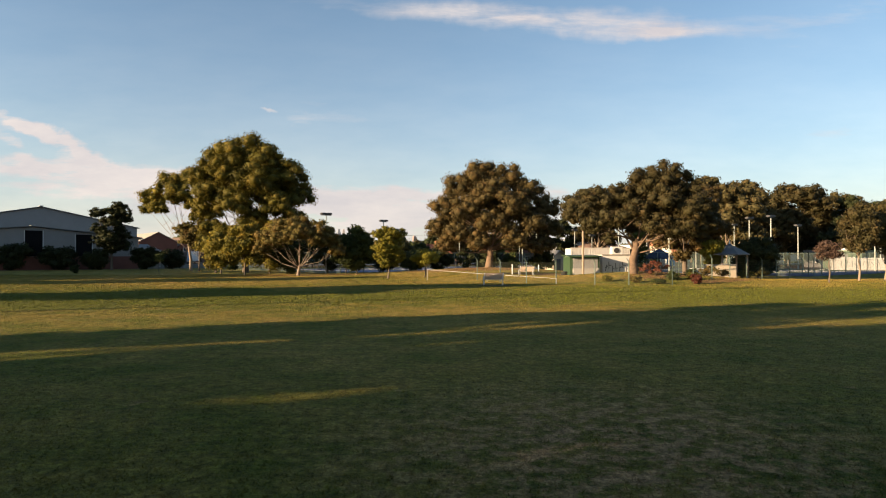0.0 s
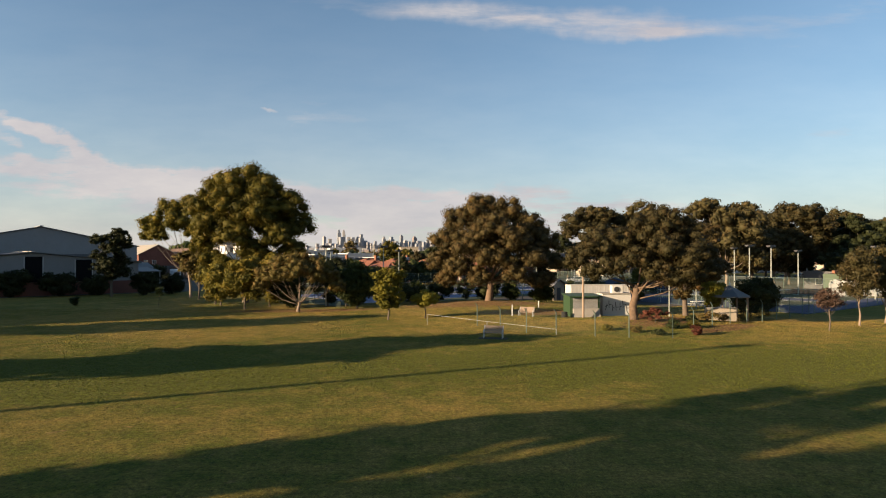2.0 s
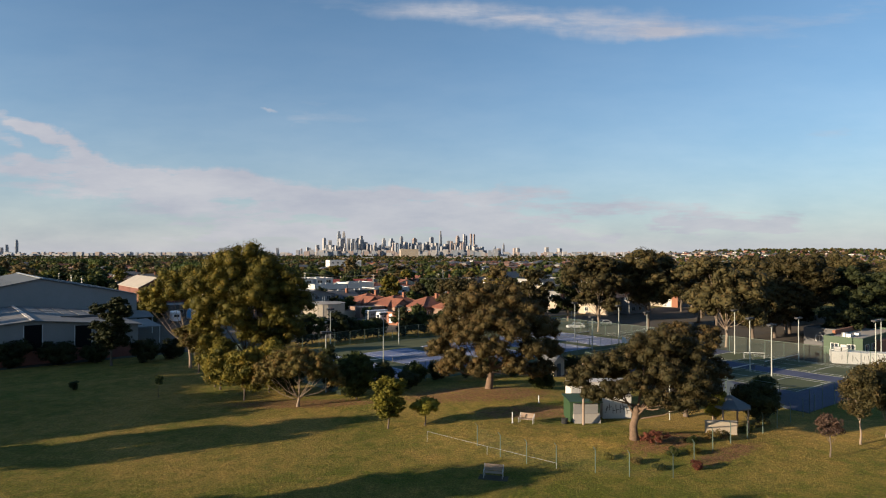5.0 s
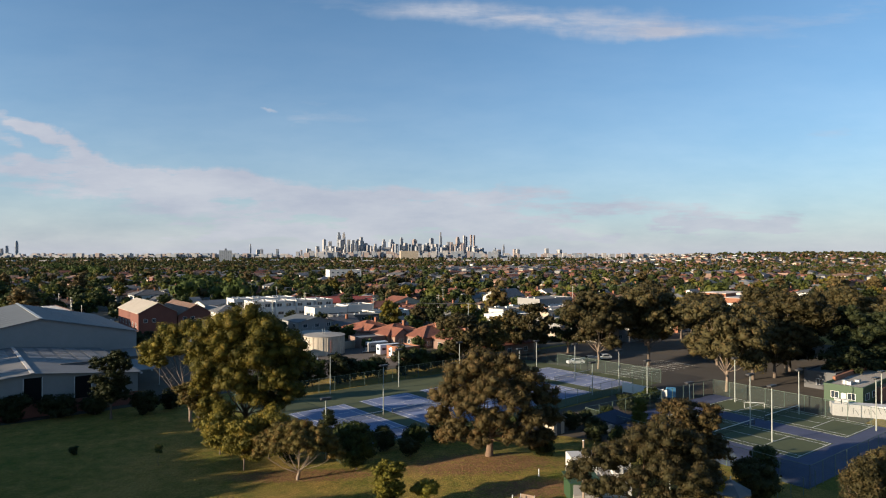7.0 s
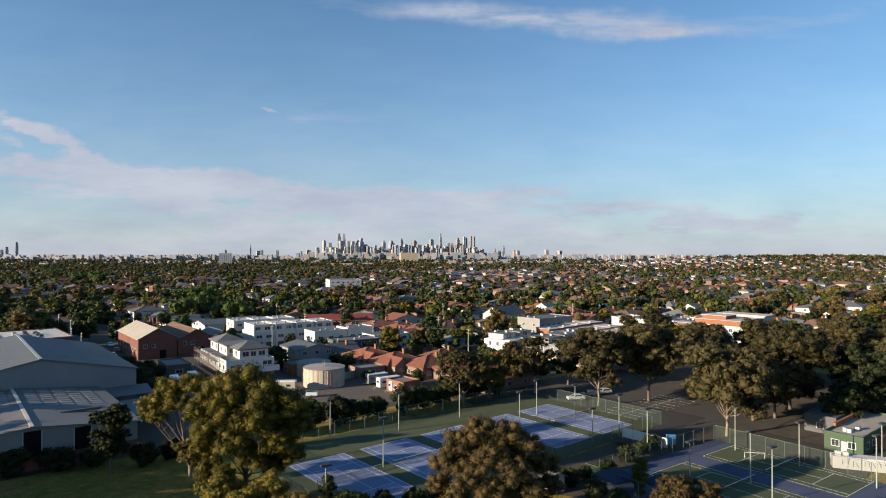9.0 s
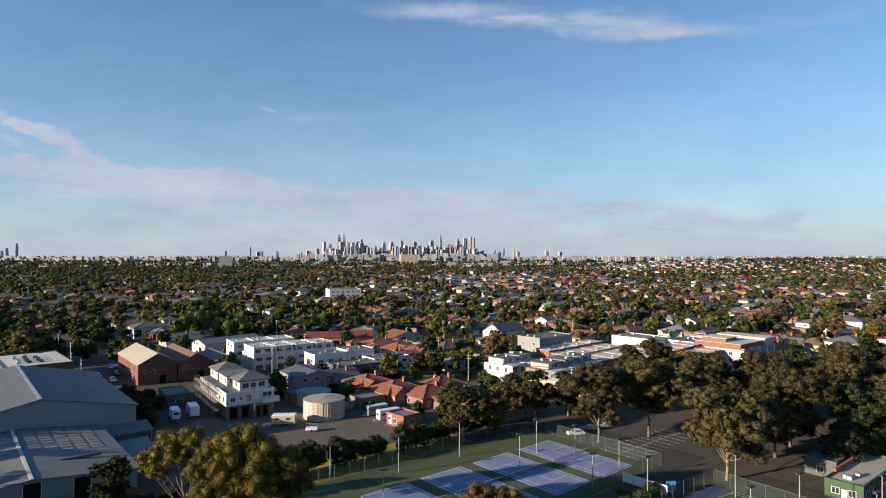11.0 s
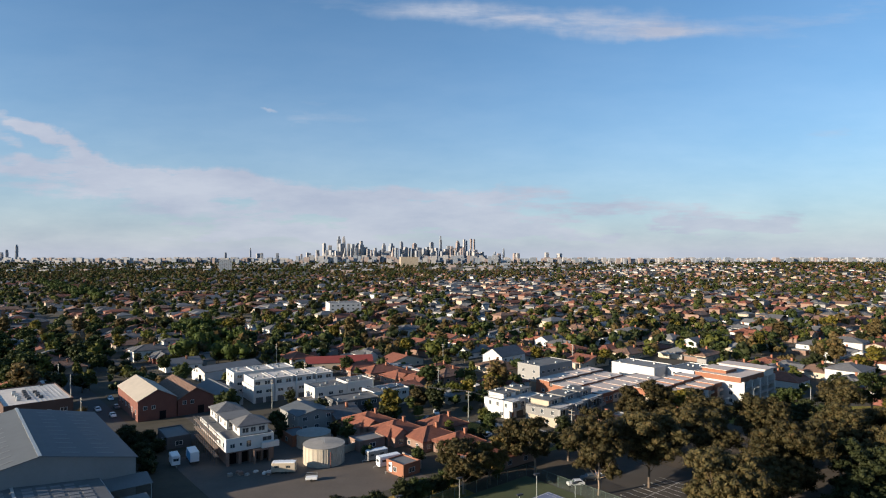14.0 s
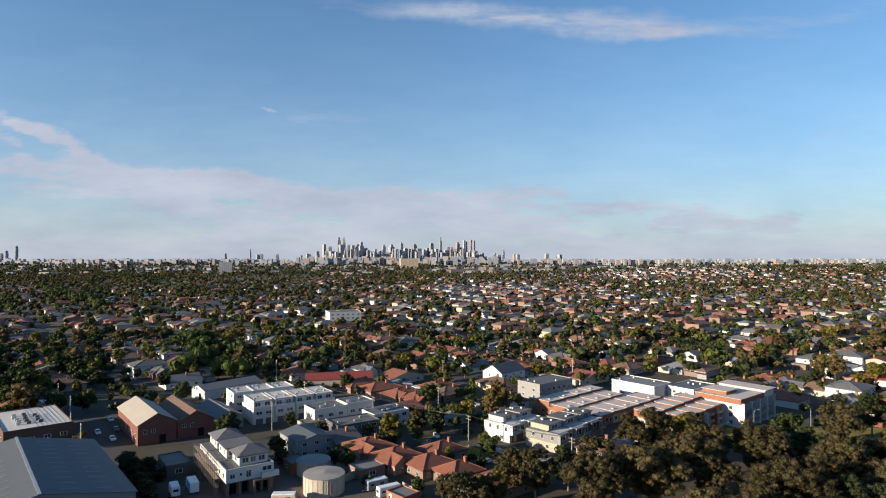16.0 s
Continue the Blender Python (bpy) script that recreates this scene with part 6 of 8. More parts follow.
for j in range(66):
    y = SUB.uniform(235, 430)
    x = -y * SUB.uniform(0.56, 0.76)
    q = SUB.uniform(0.9, 1.45)
    copy_thing(made[(0, 4, 0, 2)[j % 4]], pose(x, y, 0, 0, 0, SUB.uniform(0, 360))).scale = (q, q, q)


def tree_field(name, label, n, y0, y1, leaf, mats, lumps, power, wide=0.76, big=1.0, test=True):
    """Trees too many to count: leafy lumps, joined by kind of foliage."""
    parent = tagged(new(name), label, "trees", kind="stuff")
    groups = {}
    tries = 0
    made_n = 0
    while made_n < n:
        tries += 1
        y = y0 + (y1 - y0) * SUB.random() ** power
        x = SUB.uniform(-1, 1) * (y * wide + 30)
        if test and y < 700 and not free(x, y, 0):
            continue
        if SUB.random() < 0.45 + 0.5 * (math.sin(x / 170 + 1.3) * math.sin(y / 230)) * 0.9 + (0.25 if x < 0 else -0.1):
            groups.setdefault(int(SUB.integers(len(mats))), []).append((x, y))
            made_n += 1
    for k, ps in groups.items():
        lump = []
        for x, y in ps:
            h, z = big * SUB.uniform(4.5, 11.5), gz(x, y)
            r = h * SUB.uniform(0.36, 0.55)
            for _ in range(lumps):
                a, q = SUB.uniform(0, 6.28), SUB.uniform(0, 0.6) * r
                s = r * SUB.uniform(0.45, 0.75)
                lump.append((x + q * math.cos(a), y + q * math.sin(a), z + h - s * 0.8 - SUB.random() * h * 0.35, s, s, s * 0.8))
        v, f = leaf_cloud(SUB, lump, leaf * 1.12, 1.1, 0.2, 0.85, 0.6)
        part("crowns", cloud_mesh("crowns", v, f, mats[k]), mats[k], parent)


def avenue(a, b, n, name, label):
    """A double row of fresh green street trees seen far off."""
    parent = tagged(new(name), label, "trees", kind="stuff")
    lump = []
    for k in range(n):
        t = (k + SUB.uniform(-0.3, 0.3)) / n
        x, y = a[0] + (b[0] - a[0]) * t + SUB.uniform(-16, 16), a[1] + (b[1] - a[1]) * t + SUB.uniform(-16, 16)
        h = SUB.uniform(11, 16)
        for _ in range(5):
            q, w = SUB.uniform(0, 6.28), SUB.uniform(0, 4.0)
            r = SUB.uniform(2.4, 4.2)
            lump.append((x + w * math.cos(q), y + w * math.sin(q), gz(x, y) + h - r - SUB.random() * 4.0, r, r, r * 0.85))
    v, f = leaf_cloud(SUB, lump, 2.4, 1.1, 0.2, 0.85, 0.6)
    part("crowns", cloud_mesh("crowns", v, f, PLANE_LEAF), PLANE_LEAF, parent)


avenue((-415, 745), (-790, 1210), 70, "avenue_trees", "long avenue of fresh green street trees")
avenue((-120, 330), (-190, 470), 26, "bright_street_trees", "row of bright yellow-green street trees")
MIX = [GREEN, GREEN, DARK, GUM, LIME, GUM]
tree_field("backyard_trees", "garden trees and tall shrubs crowding the back yards", 560, 180, 520, 1.45, [GREEN, DARK, GREEN, GUM, LIME], 4, 0.9, big=0.72)
tree_field("suburb_trees", "many green garden and street trees between the houses", 2000, 340, 1050, 2.55, MIX, 4, 0.85)
tree_field("far_trees", "dense far trees across the suburb", 6500, 950, 2400, 5.0, MIX, 2, 0.8, big=1.1, test=False)
tree_field("distant_woods", "distant belts of trees towards the city", 4200, 2000, 4800, 9.0, [GREEN, DARK, GUM], 1, 0.8, big=1.7, test=False)


# ---------------------------------------------------------------- the city
CITY_BLUE = glass_mat("blue_tower_glass", (0.19, 0.215, 0.255), 0.6)
CITY_GREY = mat("grey_tower_concrete", (0.23, 0.24, 0.265), 0.7, var=0.15, coarse=0.02, fine=0.15)
CITY_PALE = mat("pale_tower_concrete", (0.31, 0.30, 0.30), 0.7, var=0.12, coarse=0.02, fine=0.15)
CITY_TAN = mat("tan_tower_concrete", (0.26, 0.21, 0.195), 0.7, var=0.12, coarse=0.02, fine=0.15)
CITY_Y = 4850.0


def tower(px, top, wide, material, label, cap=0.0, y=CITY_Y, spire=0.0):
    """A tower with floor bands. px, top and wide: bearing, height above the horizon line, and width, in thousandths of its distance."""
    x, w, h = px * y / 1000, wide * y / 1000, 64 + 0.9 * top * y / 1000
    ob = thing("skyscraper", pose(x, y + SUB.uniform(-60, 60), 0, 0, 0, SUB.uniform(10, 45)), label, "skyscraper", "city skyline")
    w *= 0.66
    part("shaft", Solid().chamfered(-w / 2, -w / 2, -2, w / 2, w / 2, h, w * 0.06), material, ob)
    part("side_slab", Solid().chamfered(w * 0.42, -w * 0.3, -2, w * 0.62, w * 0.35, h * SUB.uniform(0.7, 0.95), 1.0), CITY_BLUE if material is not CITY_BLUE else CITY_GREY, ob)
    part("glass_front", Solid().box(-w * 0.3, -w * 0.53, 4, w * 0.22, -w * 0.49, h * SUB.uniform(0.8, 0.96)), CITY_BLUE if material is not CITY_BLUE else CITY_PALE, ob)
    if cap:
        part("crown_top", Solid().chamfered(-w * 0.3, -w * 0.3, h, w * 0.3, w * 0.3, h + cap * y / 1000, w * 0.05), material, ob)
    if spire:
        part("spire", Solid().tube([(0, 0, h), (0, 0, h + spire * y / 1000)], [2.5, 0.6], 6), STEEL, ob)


B, G, P, T = CITY_BLUE, CITY_GREY, CITY_PALE, CITY_TAN
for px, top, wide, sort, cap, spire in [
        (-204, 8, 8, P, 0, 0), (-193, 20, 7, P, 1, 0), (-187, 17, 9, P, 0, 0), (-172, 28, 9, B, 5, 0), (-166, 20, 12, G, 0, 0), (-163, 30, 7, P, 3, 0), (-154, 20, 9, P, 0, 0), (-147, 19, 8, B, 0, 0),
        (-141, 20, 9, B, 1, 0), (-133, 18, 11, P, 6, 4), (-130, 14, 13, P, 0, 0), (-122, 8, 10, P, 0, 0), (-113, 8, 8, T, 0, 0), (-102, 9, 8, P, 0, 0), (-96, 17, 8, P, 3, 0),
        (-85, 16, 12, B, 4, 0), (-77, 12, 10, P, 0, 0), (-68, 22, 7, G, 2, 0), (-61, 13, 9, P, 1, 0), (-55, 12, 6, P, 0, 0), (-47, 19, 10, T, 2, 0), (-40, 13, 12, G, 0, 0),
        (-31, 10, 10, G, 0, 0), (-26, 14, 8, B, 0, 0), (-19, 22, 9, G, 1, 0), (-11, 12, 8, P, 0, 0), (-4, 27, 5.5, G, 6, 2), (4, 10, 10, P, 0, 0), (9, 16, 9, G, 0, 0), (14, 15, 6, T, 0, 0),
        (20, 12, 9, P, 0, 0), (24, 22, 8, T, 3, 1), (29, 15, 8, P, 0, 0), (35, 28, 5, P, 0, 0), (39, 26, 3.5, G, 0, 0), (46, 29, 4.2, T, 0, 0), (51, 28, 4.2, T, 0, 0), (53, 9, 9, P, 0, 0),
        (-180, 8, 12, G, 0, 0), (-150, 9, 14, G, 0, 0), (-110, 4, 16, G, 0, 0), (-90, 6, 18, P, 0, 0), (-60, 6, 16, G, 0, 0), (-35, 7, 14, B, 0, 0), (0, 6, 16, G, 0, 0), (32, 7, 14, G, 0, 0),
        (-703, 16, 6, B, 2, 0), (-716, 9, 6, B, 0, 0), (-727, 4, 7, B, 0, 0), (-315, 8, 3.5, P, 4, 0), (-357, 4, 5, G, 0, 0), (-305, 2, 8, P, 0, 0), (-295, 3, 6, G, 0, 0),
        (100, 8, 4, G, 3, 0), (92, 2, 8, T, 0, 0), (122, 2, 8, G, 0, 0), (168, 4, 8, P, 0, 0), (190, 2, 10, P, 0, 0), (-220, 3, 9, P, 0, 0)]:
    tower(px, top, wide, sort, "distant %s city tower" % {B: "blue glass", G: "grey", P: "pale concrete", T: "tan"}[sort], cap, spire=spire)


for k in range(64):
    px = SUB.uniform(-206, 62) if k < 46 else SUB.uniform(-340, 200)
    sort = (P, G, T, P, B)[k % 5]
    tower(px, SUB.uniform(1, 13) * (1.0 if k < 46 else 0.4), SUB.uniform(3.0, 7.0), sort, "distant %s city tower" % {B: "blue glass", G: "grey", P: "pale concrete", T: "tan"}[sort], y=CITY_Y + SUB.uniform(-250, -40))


def low_city():
    """The low built-up edge along the horizon."""
    parent = tagged(new("city_edge"), "low distant city blocks along the horizon", "buildings", kind="stuff")
    for sort in (CITY_PALE, CITY_GREY, CITY_TAN, CITY_BLUE):
        s = Solid()
        for k in range(380):
            near_one = k % 4 == 0
            y = SUB.uniform(2000, 4300) if near_one else SUB.uniform(4100, 4850)
            x = SUB.uniform(-0.76, 0.76) * y
            w, d = SUB.uniform(14, 42), SUB.uniform(14, 40)
            h = SUB.uniform(6, 13) if near_one else SUB.uniform(10, 44) * (1.4 if -1000 < x < 400 else 1.0)
            z = gz(x, y)
            s.box(x, y, z - 5, x + w, y + d, z + h)
        part("blocks", s, sort, parent)


low_city()
# ---------------------------------------------------------------- courts
def courts(name, x, y, turn, n, pitch, pad, surface, surround, label, first=0.0):
    """A pad of hard courts side by side; each court is a slab with its lines."""
    m = pose(x, y, 0, 0, 0, turn)
    s = Solid().box(pad[0], pad[1], -0.25, pad[2], pad[3], 0.06)
    ob = setting(name, s, surround, label)
    ob.matrix_world = m
    lines = Solid().box(0, 0, 0.072, 10.97, 0.1, 0.078).box(0, 23.67, 0.072, 10.97, 23.77, 0.078).box(1.32, 5.44, 0.072, 9.65, 5.54, 0.078).box(1.32, 18.23, 0.072, 9.65, 18.33, 0.078)
    for q in (0, 1.32, 9.6, 10.87):
        lines.box(q, 0.1, 0.072, q + 0.1, 23.67, 0.078)
    lines.box(5.44, 5.54, 0.072, 5.54, 18.23, 0.078)
    line_mesh = lines.mesh("court_lines", COURT_LINE)
    slab_mesh = Solid().box(-0.2, -0.2, 0.0, 11.17, 23.97, 0.07).mesh("playing_surface", surface)
    for k in range(n):
        a = part("playing_surface", slab_mesh, surface, ob)
        a.matrix_basis = pose(first + k * pitch, 0, 0)
        b = part("court_lines", line_mesh, COURT_LINE, ob)
        b.matrix_basis = pose(first + k * pitch, 0, 0)
    return ob


T1, T2 = 40.0, 36.0
courts("court_pad_1", -11.8, 89.8, T1, 5, 14.7, (-6, -4, 74, 35), COURT_BLUE, COURT_GREEN, "faded green hard surface round blue tennis courts")
courts("court_pad_2", 46.1, 82.6, T2, 2, 16.2, (-7, -6, 31, 28), COURT_GREEN, COURT_NAVY, "blue hard surface round green tennis courts", first=3.6)


def net(x, y, turn, group="tennis nets"):
    ob = thing("tennis_net", pose(x, y, 0.07, 0, 0, turn), "dark tennis net with a white top band between posts", "tennis net", group)
    part("net", Solid().box(0.1, -0.01, 0.05, 12.7, 0.01, 0.95), WIRE, ob)
    part("top_band", Solid().box(0.08, -0.025, 0.92, 12.72, 0.025, 1.0), COURT_LINE, ob)
    for q in (0, 12.8):
        part("post", Solid().tube([(q, 0, 0), (q, 0, 1.1)], [0.06, 0.06], 8), LAMP_BLACK, ob)
    return ob


def along(x, y, turn, u, v):
    a = radians(turn)
    return x + u * math.cos(a) - v * math.sin(a), y + u * math.sin(a) + v * math.cos(a)


first_net = None
for (bx, by), turn, n, pitch, start in (((-11.8, 89.8), T1, 5, 14.7, 0.0), ((46.1, 82.6), T2, 2, 16.2, 3.6)):
    for k in range(n):
        x, y = along(bx, by, turn, start + k * pitch - 0.9, 11.9)
        if first_net is None:
            first_net = net(x, y, turn)
        else:
            copy_thing(first_net, pose(x, y, 0.07, 0, 0, turn))


def light_pole(x, y, h, label="tall floodlight pole with a dark lamp box", material=POLE_PALE, turn=0.0, twin=True):
    ob = thing("floodlight", pose(x, y, gz(x, y), 0, 0, turn), label, "floodlight", "court floodlights")
    part("pole", Solid().tube([(0, 0, -0.2), (0, 0, h * 0.5), (0, 0, h)], [0.11, 0.09, 0.07], 8), material, ob)
    part("crossarm", Solid().beam((-0.75, 0, h - 0.1), (0.75, 0, h - 0.1), 0.1), LAMP_BLACK, ob)
    for sx in ((-0.75, 0.02) if twin else (-0.35,)):
        part("lamp_head", Solid().chamfered(sx, -0.35, h - 0.02, sx + 0.72, 0.35, h + 0.22, 0.05), LAMP_BLACK, ob)
    return ob


for x, y, h in ((-10.5, 107.7, 8.6), (-16.2, 84.5, 8.2), (-22.8, 123.6, 8), (-9.4, 130, 8), (3.8, 140.6, 8), (16.4, 130.8, 8), (21.9, 143, 8), (29.6, 137, 8.2), (30.0, 122.8, 6.5),
                (36.3, 126, 8.5), (38.9, 116.4, 8), (38.4, 95.2, 8.2), (50.1, 99.7, 8.6), (55.8, 116.8, 8.4), (49.5, 92, 8.4), (62.9, 108.0, 7.8), (69.3, 97.8, 8.4), (77.5, 108, 7.5)):
    light_pole(x, y, h, turn=30)


def wire_fence(name, pts, h, label, group="", step=3.6, material=POLE_GREEN, wire=WIRE, bent=False, rail=True):
    """A chain-wire fence: posts, rails and panels between corner points."""
    ob = thing(name, pose(0, 0, 0), label, "fence", group)
    post = Solid().tube([(0, 0, -0.2), (0, 0, h)] + ([(-0.22, -0.12, h + 0.3)] if bent else []), [0.045, 0.045] + ([0.035] if bent else []), 6).mesh("post", material)
    for (xa, ya), (xb, yb) in zip(pts, pts[1:]):
        n = max(1, round(math.hypot(xb - xa, yb - ya) / step))
        for k in range(n + 1):
            x, y = xa + (xb - xa) * k / n, ya + (yb - ya) * k / n
            if k or (xa, ya) == pts[0]:
                q = part("post", post, material, ob)
                q.matrix_basis = pose(x, y, gz(x, y))
            if k < n:
                x2, y2 = xa + (xb - xa) * (k + 1) / n, ya + (yb - ya) * (k + 1) / n
                z1, z2 = gz(x, y), gz(x2, y2)
                if rail:
                    part("rail", Solid().beam((x, y, z1 + h - 0.04), (x2, y2, z2 + h - 0.04), 0.05), material, ob)
                part("wire_panel", Solid().add([(x, y, z1 + 0.03), (x2, y2, z2 + 0.03), (x2, y2, z2 + h - 0.08), (x, y, z1 + h - 0.08)], [(0, 1, 2, 3)]), wire, ob)
    return ob


def corners(x, y, turn, box):
    return [along(x, y, turn, u, v) for u, v in ((box[0], box[1]), (box[2], box[1]), (box[2], box[3]), (box[0], box[3]), (box[0], box[1]))]


wire_fence("court_fence", corners(-11.8, 89.8, T1, (-6.3, -4.3, 74.3, 35.3)), 3.0, "tall green chain-wire fence round the blue courts")
q = corners(46.1, 82.6, T2, (-7.3, -6.3, 31.3, 28.3))
wire_fence("court_fence", q, 3.0, "tall green chain-wire fence round the green courts")

# boundary fence of the garden, with bent post tops
wire_fence("boundary_fence", [(3.4, 60.6), (5.4, 57.6), (7.6, 55.6), (10.1, 54.5), (13.3, 53.4), (16.0, 52.5), (19.6, 52.1)], 2.0, "galvanised chain-wire fence with bent post tops", step=3.0, wire=WIRE_FINE, bent=True, material=POLE_GREEN, rail=False)
wire_fence("boundary_fence", [(19.6, 52.1), (25.8, 58.5), (34, 65), (45, 74)], 2.0, "green chain-wire fence along the garden", step=3.6, wire=WIRE_FINE, bent=True, rail=False)


def low_rail():
    ob = thing("handrail", pose(0, 0, 0), "low pale pipe rail sloping to the lawn", "handrail")
    a, b = (-1.6, 62.1), (10.1, 54.4)
    part("rail", Solid().tube([(a[0], a[1], gz(*a) + 1.05), ((a[0] + b[0]) / 2, (a[1] + b[1]) / 2, gz(4.2, 58.2) + 0.75), (b[0], b[1], gz(*b) + 0.5)], [0.016] * 3, 6), STEEL, ob)
    for x, y, h in ((-1.6, 62.1, 1.05), (4.2, 58.25, 0.75), (10.1, 54.4, 0.5)):
        part("post", Solid().tube([(x, y, gz(x, y) - 0.1), (x, y, gz(x, y) + h)], [0.022, 0.022], 6), STEEL, ob)
    return ob


low_rail()


# ---------------------------------------------------------------- benches and small park things
def park_bench(x, y, turn, label, slab_too=True, timber=WOOD):
    z = gz(x, y)
    if slab_too:
        s = setting("paving_1", Solid().chamfered(-1.25, -0.6, -0.1, 1.25, 0.6, 0.03, 0.02), SOIL, "worn bare pad under the bench")
        s.matrix_world = pose(x, y, z, 0, 0, turn)
    ob = thing("park_bench", pose(x, y, z + (0.05 if slab_too else 0), 0, 0, turn), label, "bench")
    for k in range(4):
        part("seat_slat", Solid().chamfered(-0.85, -0.25 + k * 0.13, 0.42, 0.85, -0.14 + k * 0.13, 0.46, 0.01), timber, ob)
    for k in range(4):
        a = 0.30 + k * 0.035
        part("back_slat", Solid().beam((-0.85, a, 0.55 + k * 0.13), (0.85, a, 0.55 + k * 0.13), 0.035, 0.124), timber, ob)
    for sx in (-0.8, 0.8):
        part("end_frame", Solid().tube([(sx, -0.28, 0), (sx, -0.28, 0.55), (sx, -0.15, 0.68), (sx, 0.25, 0.68)], [0.035] * 4, 8), STEEL, ob)
        part("rear_leg", Solid().tube([(sx, 0.25, 0), (sx, 0.28, 0.5), (sx, 0.42, 1.02)], [0.035] * 3, 8), STEEL, ob)
    return ob


park_bench(4.3, 52.2, -14, "weathered timber park bench with steel frames on worn ground")
park_bench(9.3, 68.2, -24, "pale timber bench on the mulch path", slab_too=False)


def bollard(x, y, h):
    ob = thing("bollard", pose(x, y, gz(x, y)), "white-painted timber bollard on the path", "bollard", "bollards")
    part("post", Solid().tube([(0, 0, -0.1), (0, 0, h - 0.05), (0, 0, h)], [0.065, 0.065, 0.05], 10), COURT_LINE, ob)
    part("base", Solid().disc(0, 0, -0.05, 0.05, 0.16, 0.14, 12), CONCRETE, ob)


bollard(7.7, 67.8, 1.2)
bollard(12, 76.6, 0.9)


def timber_pole():
    ob = thing("timber_pole", pose(15.6, 67.9, gz(15.6, 67.9)), "tall bare brown timber pole before the shed", "pole")
    part("shaft", Solid().tube([(0, 0, -0.3), (0, 0, 4), (0, 0, 7.4)], [0.14, 0.12, 0.10], 10), WOOD, ob)
    part("cap", Solid().disc(0, 0, 7.4, 7.46, 0.12, 0.10, 10), STEEL, ob)


timber_pole()


def garden_lamp(x, y, h):
    ob = thing("lamp_post", pose(x, y, gz(x, y)), "slim pale lamp post with a small head", "lamp post", "garden lamps")
    part("post", Solid().tube([(0, 0, -0.2), (0, 0, h)], [0.07, 0.05], 8), POLE_PALE, ob)
    part("lamp_head", Solid().chamfered(-0.1, -0.25, h, 0.3, 0.25, h + 0.14, 0.03), POLE_PALE, ob)


garden_lamp(26.1, 70.4, 4.4)
garden_lamp(33.4, 80.5, 4.2)
garden_lamp(12.5, 96, 5.0)


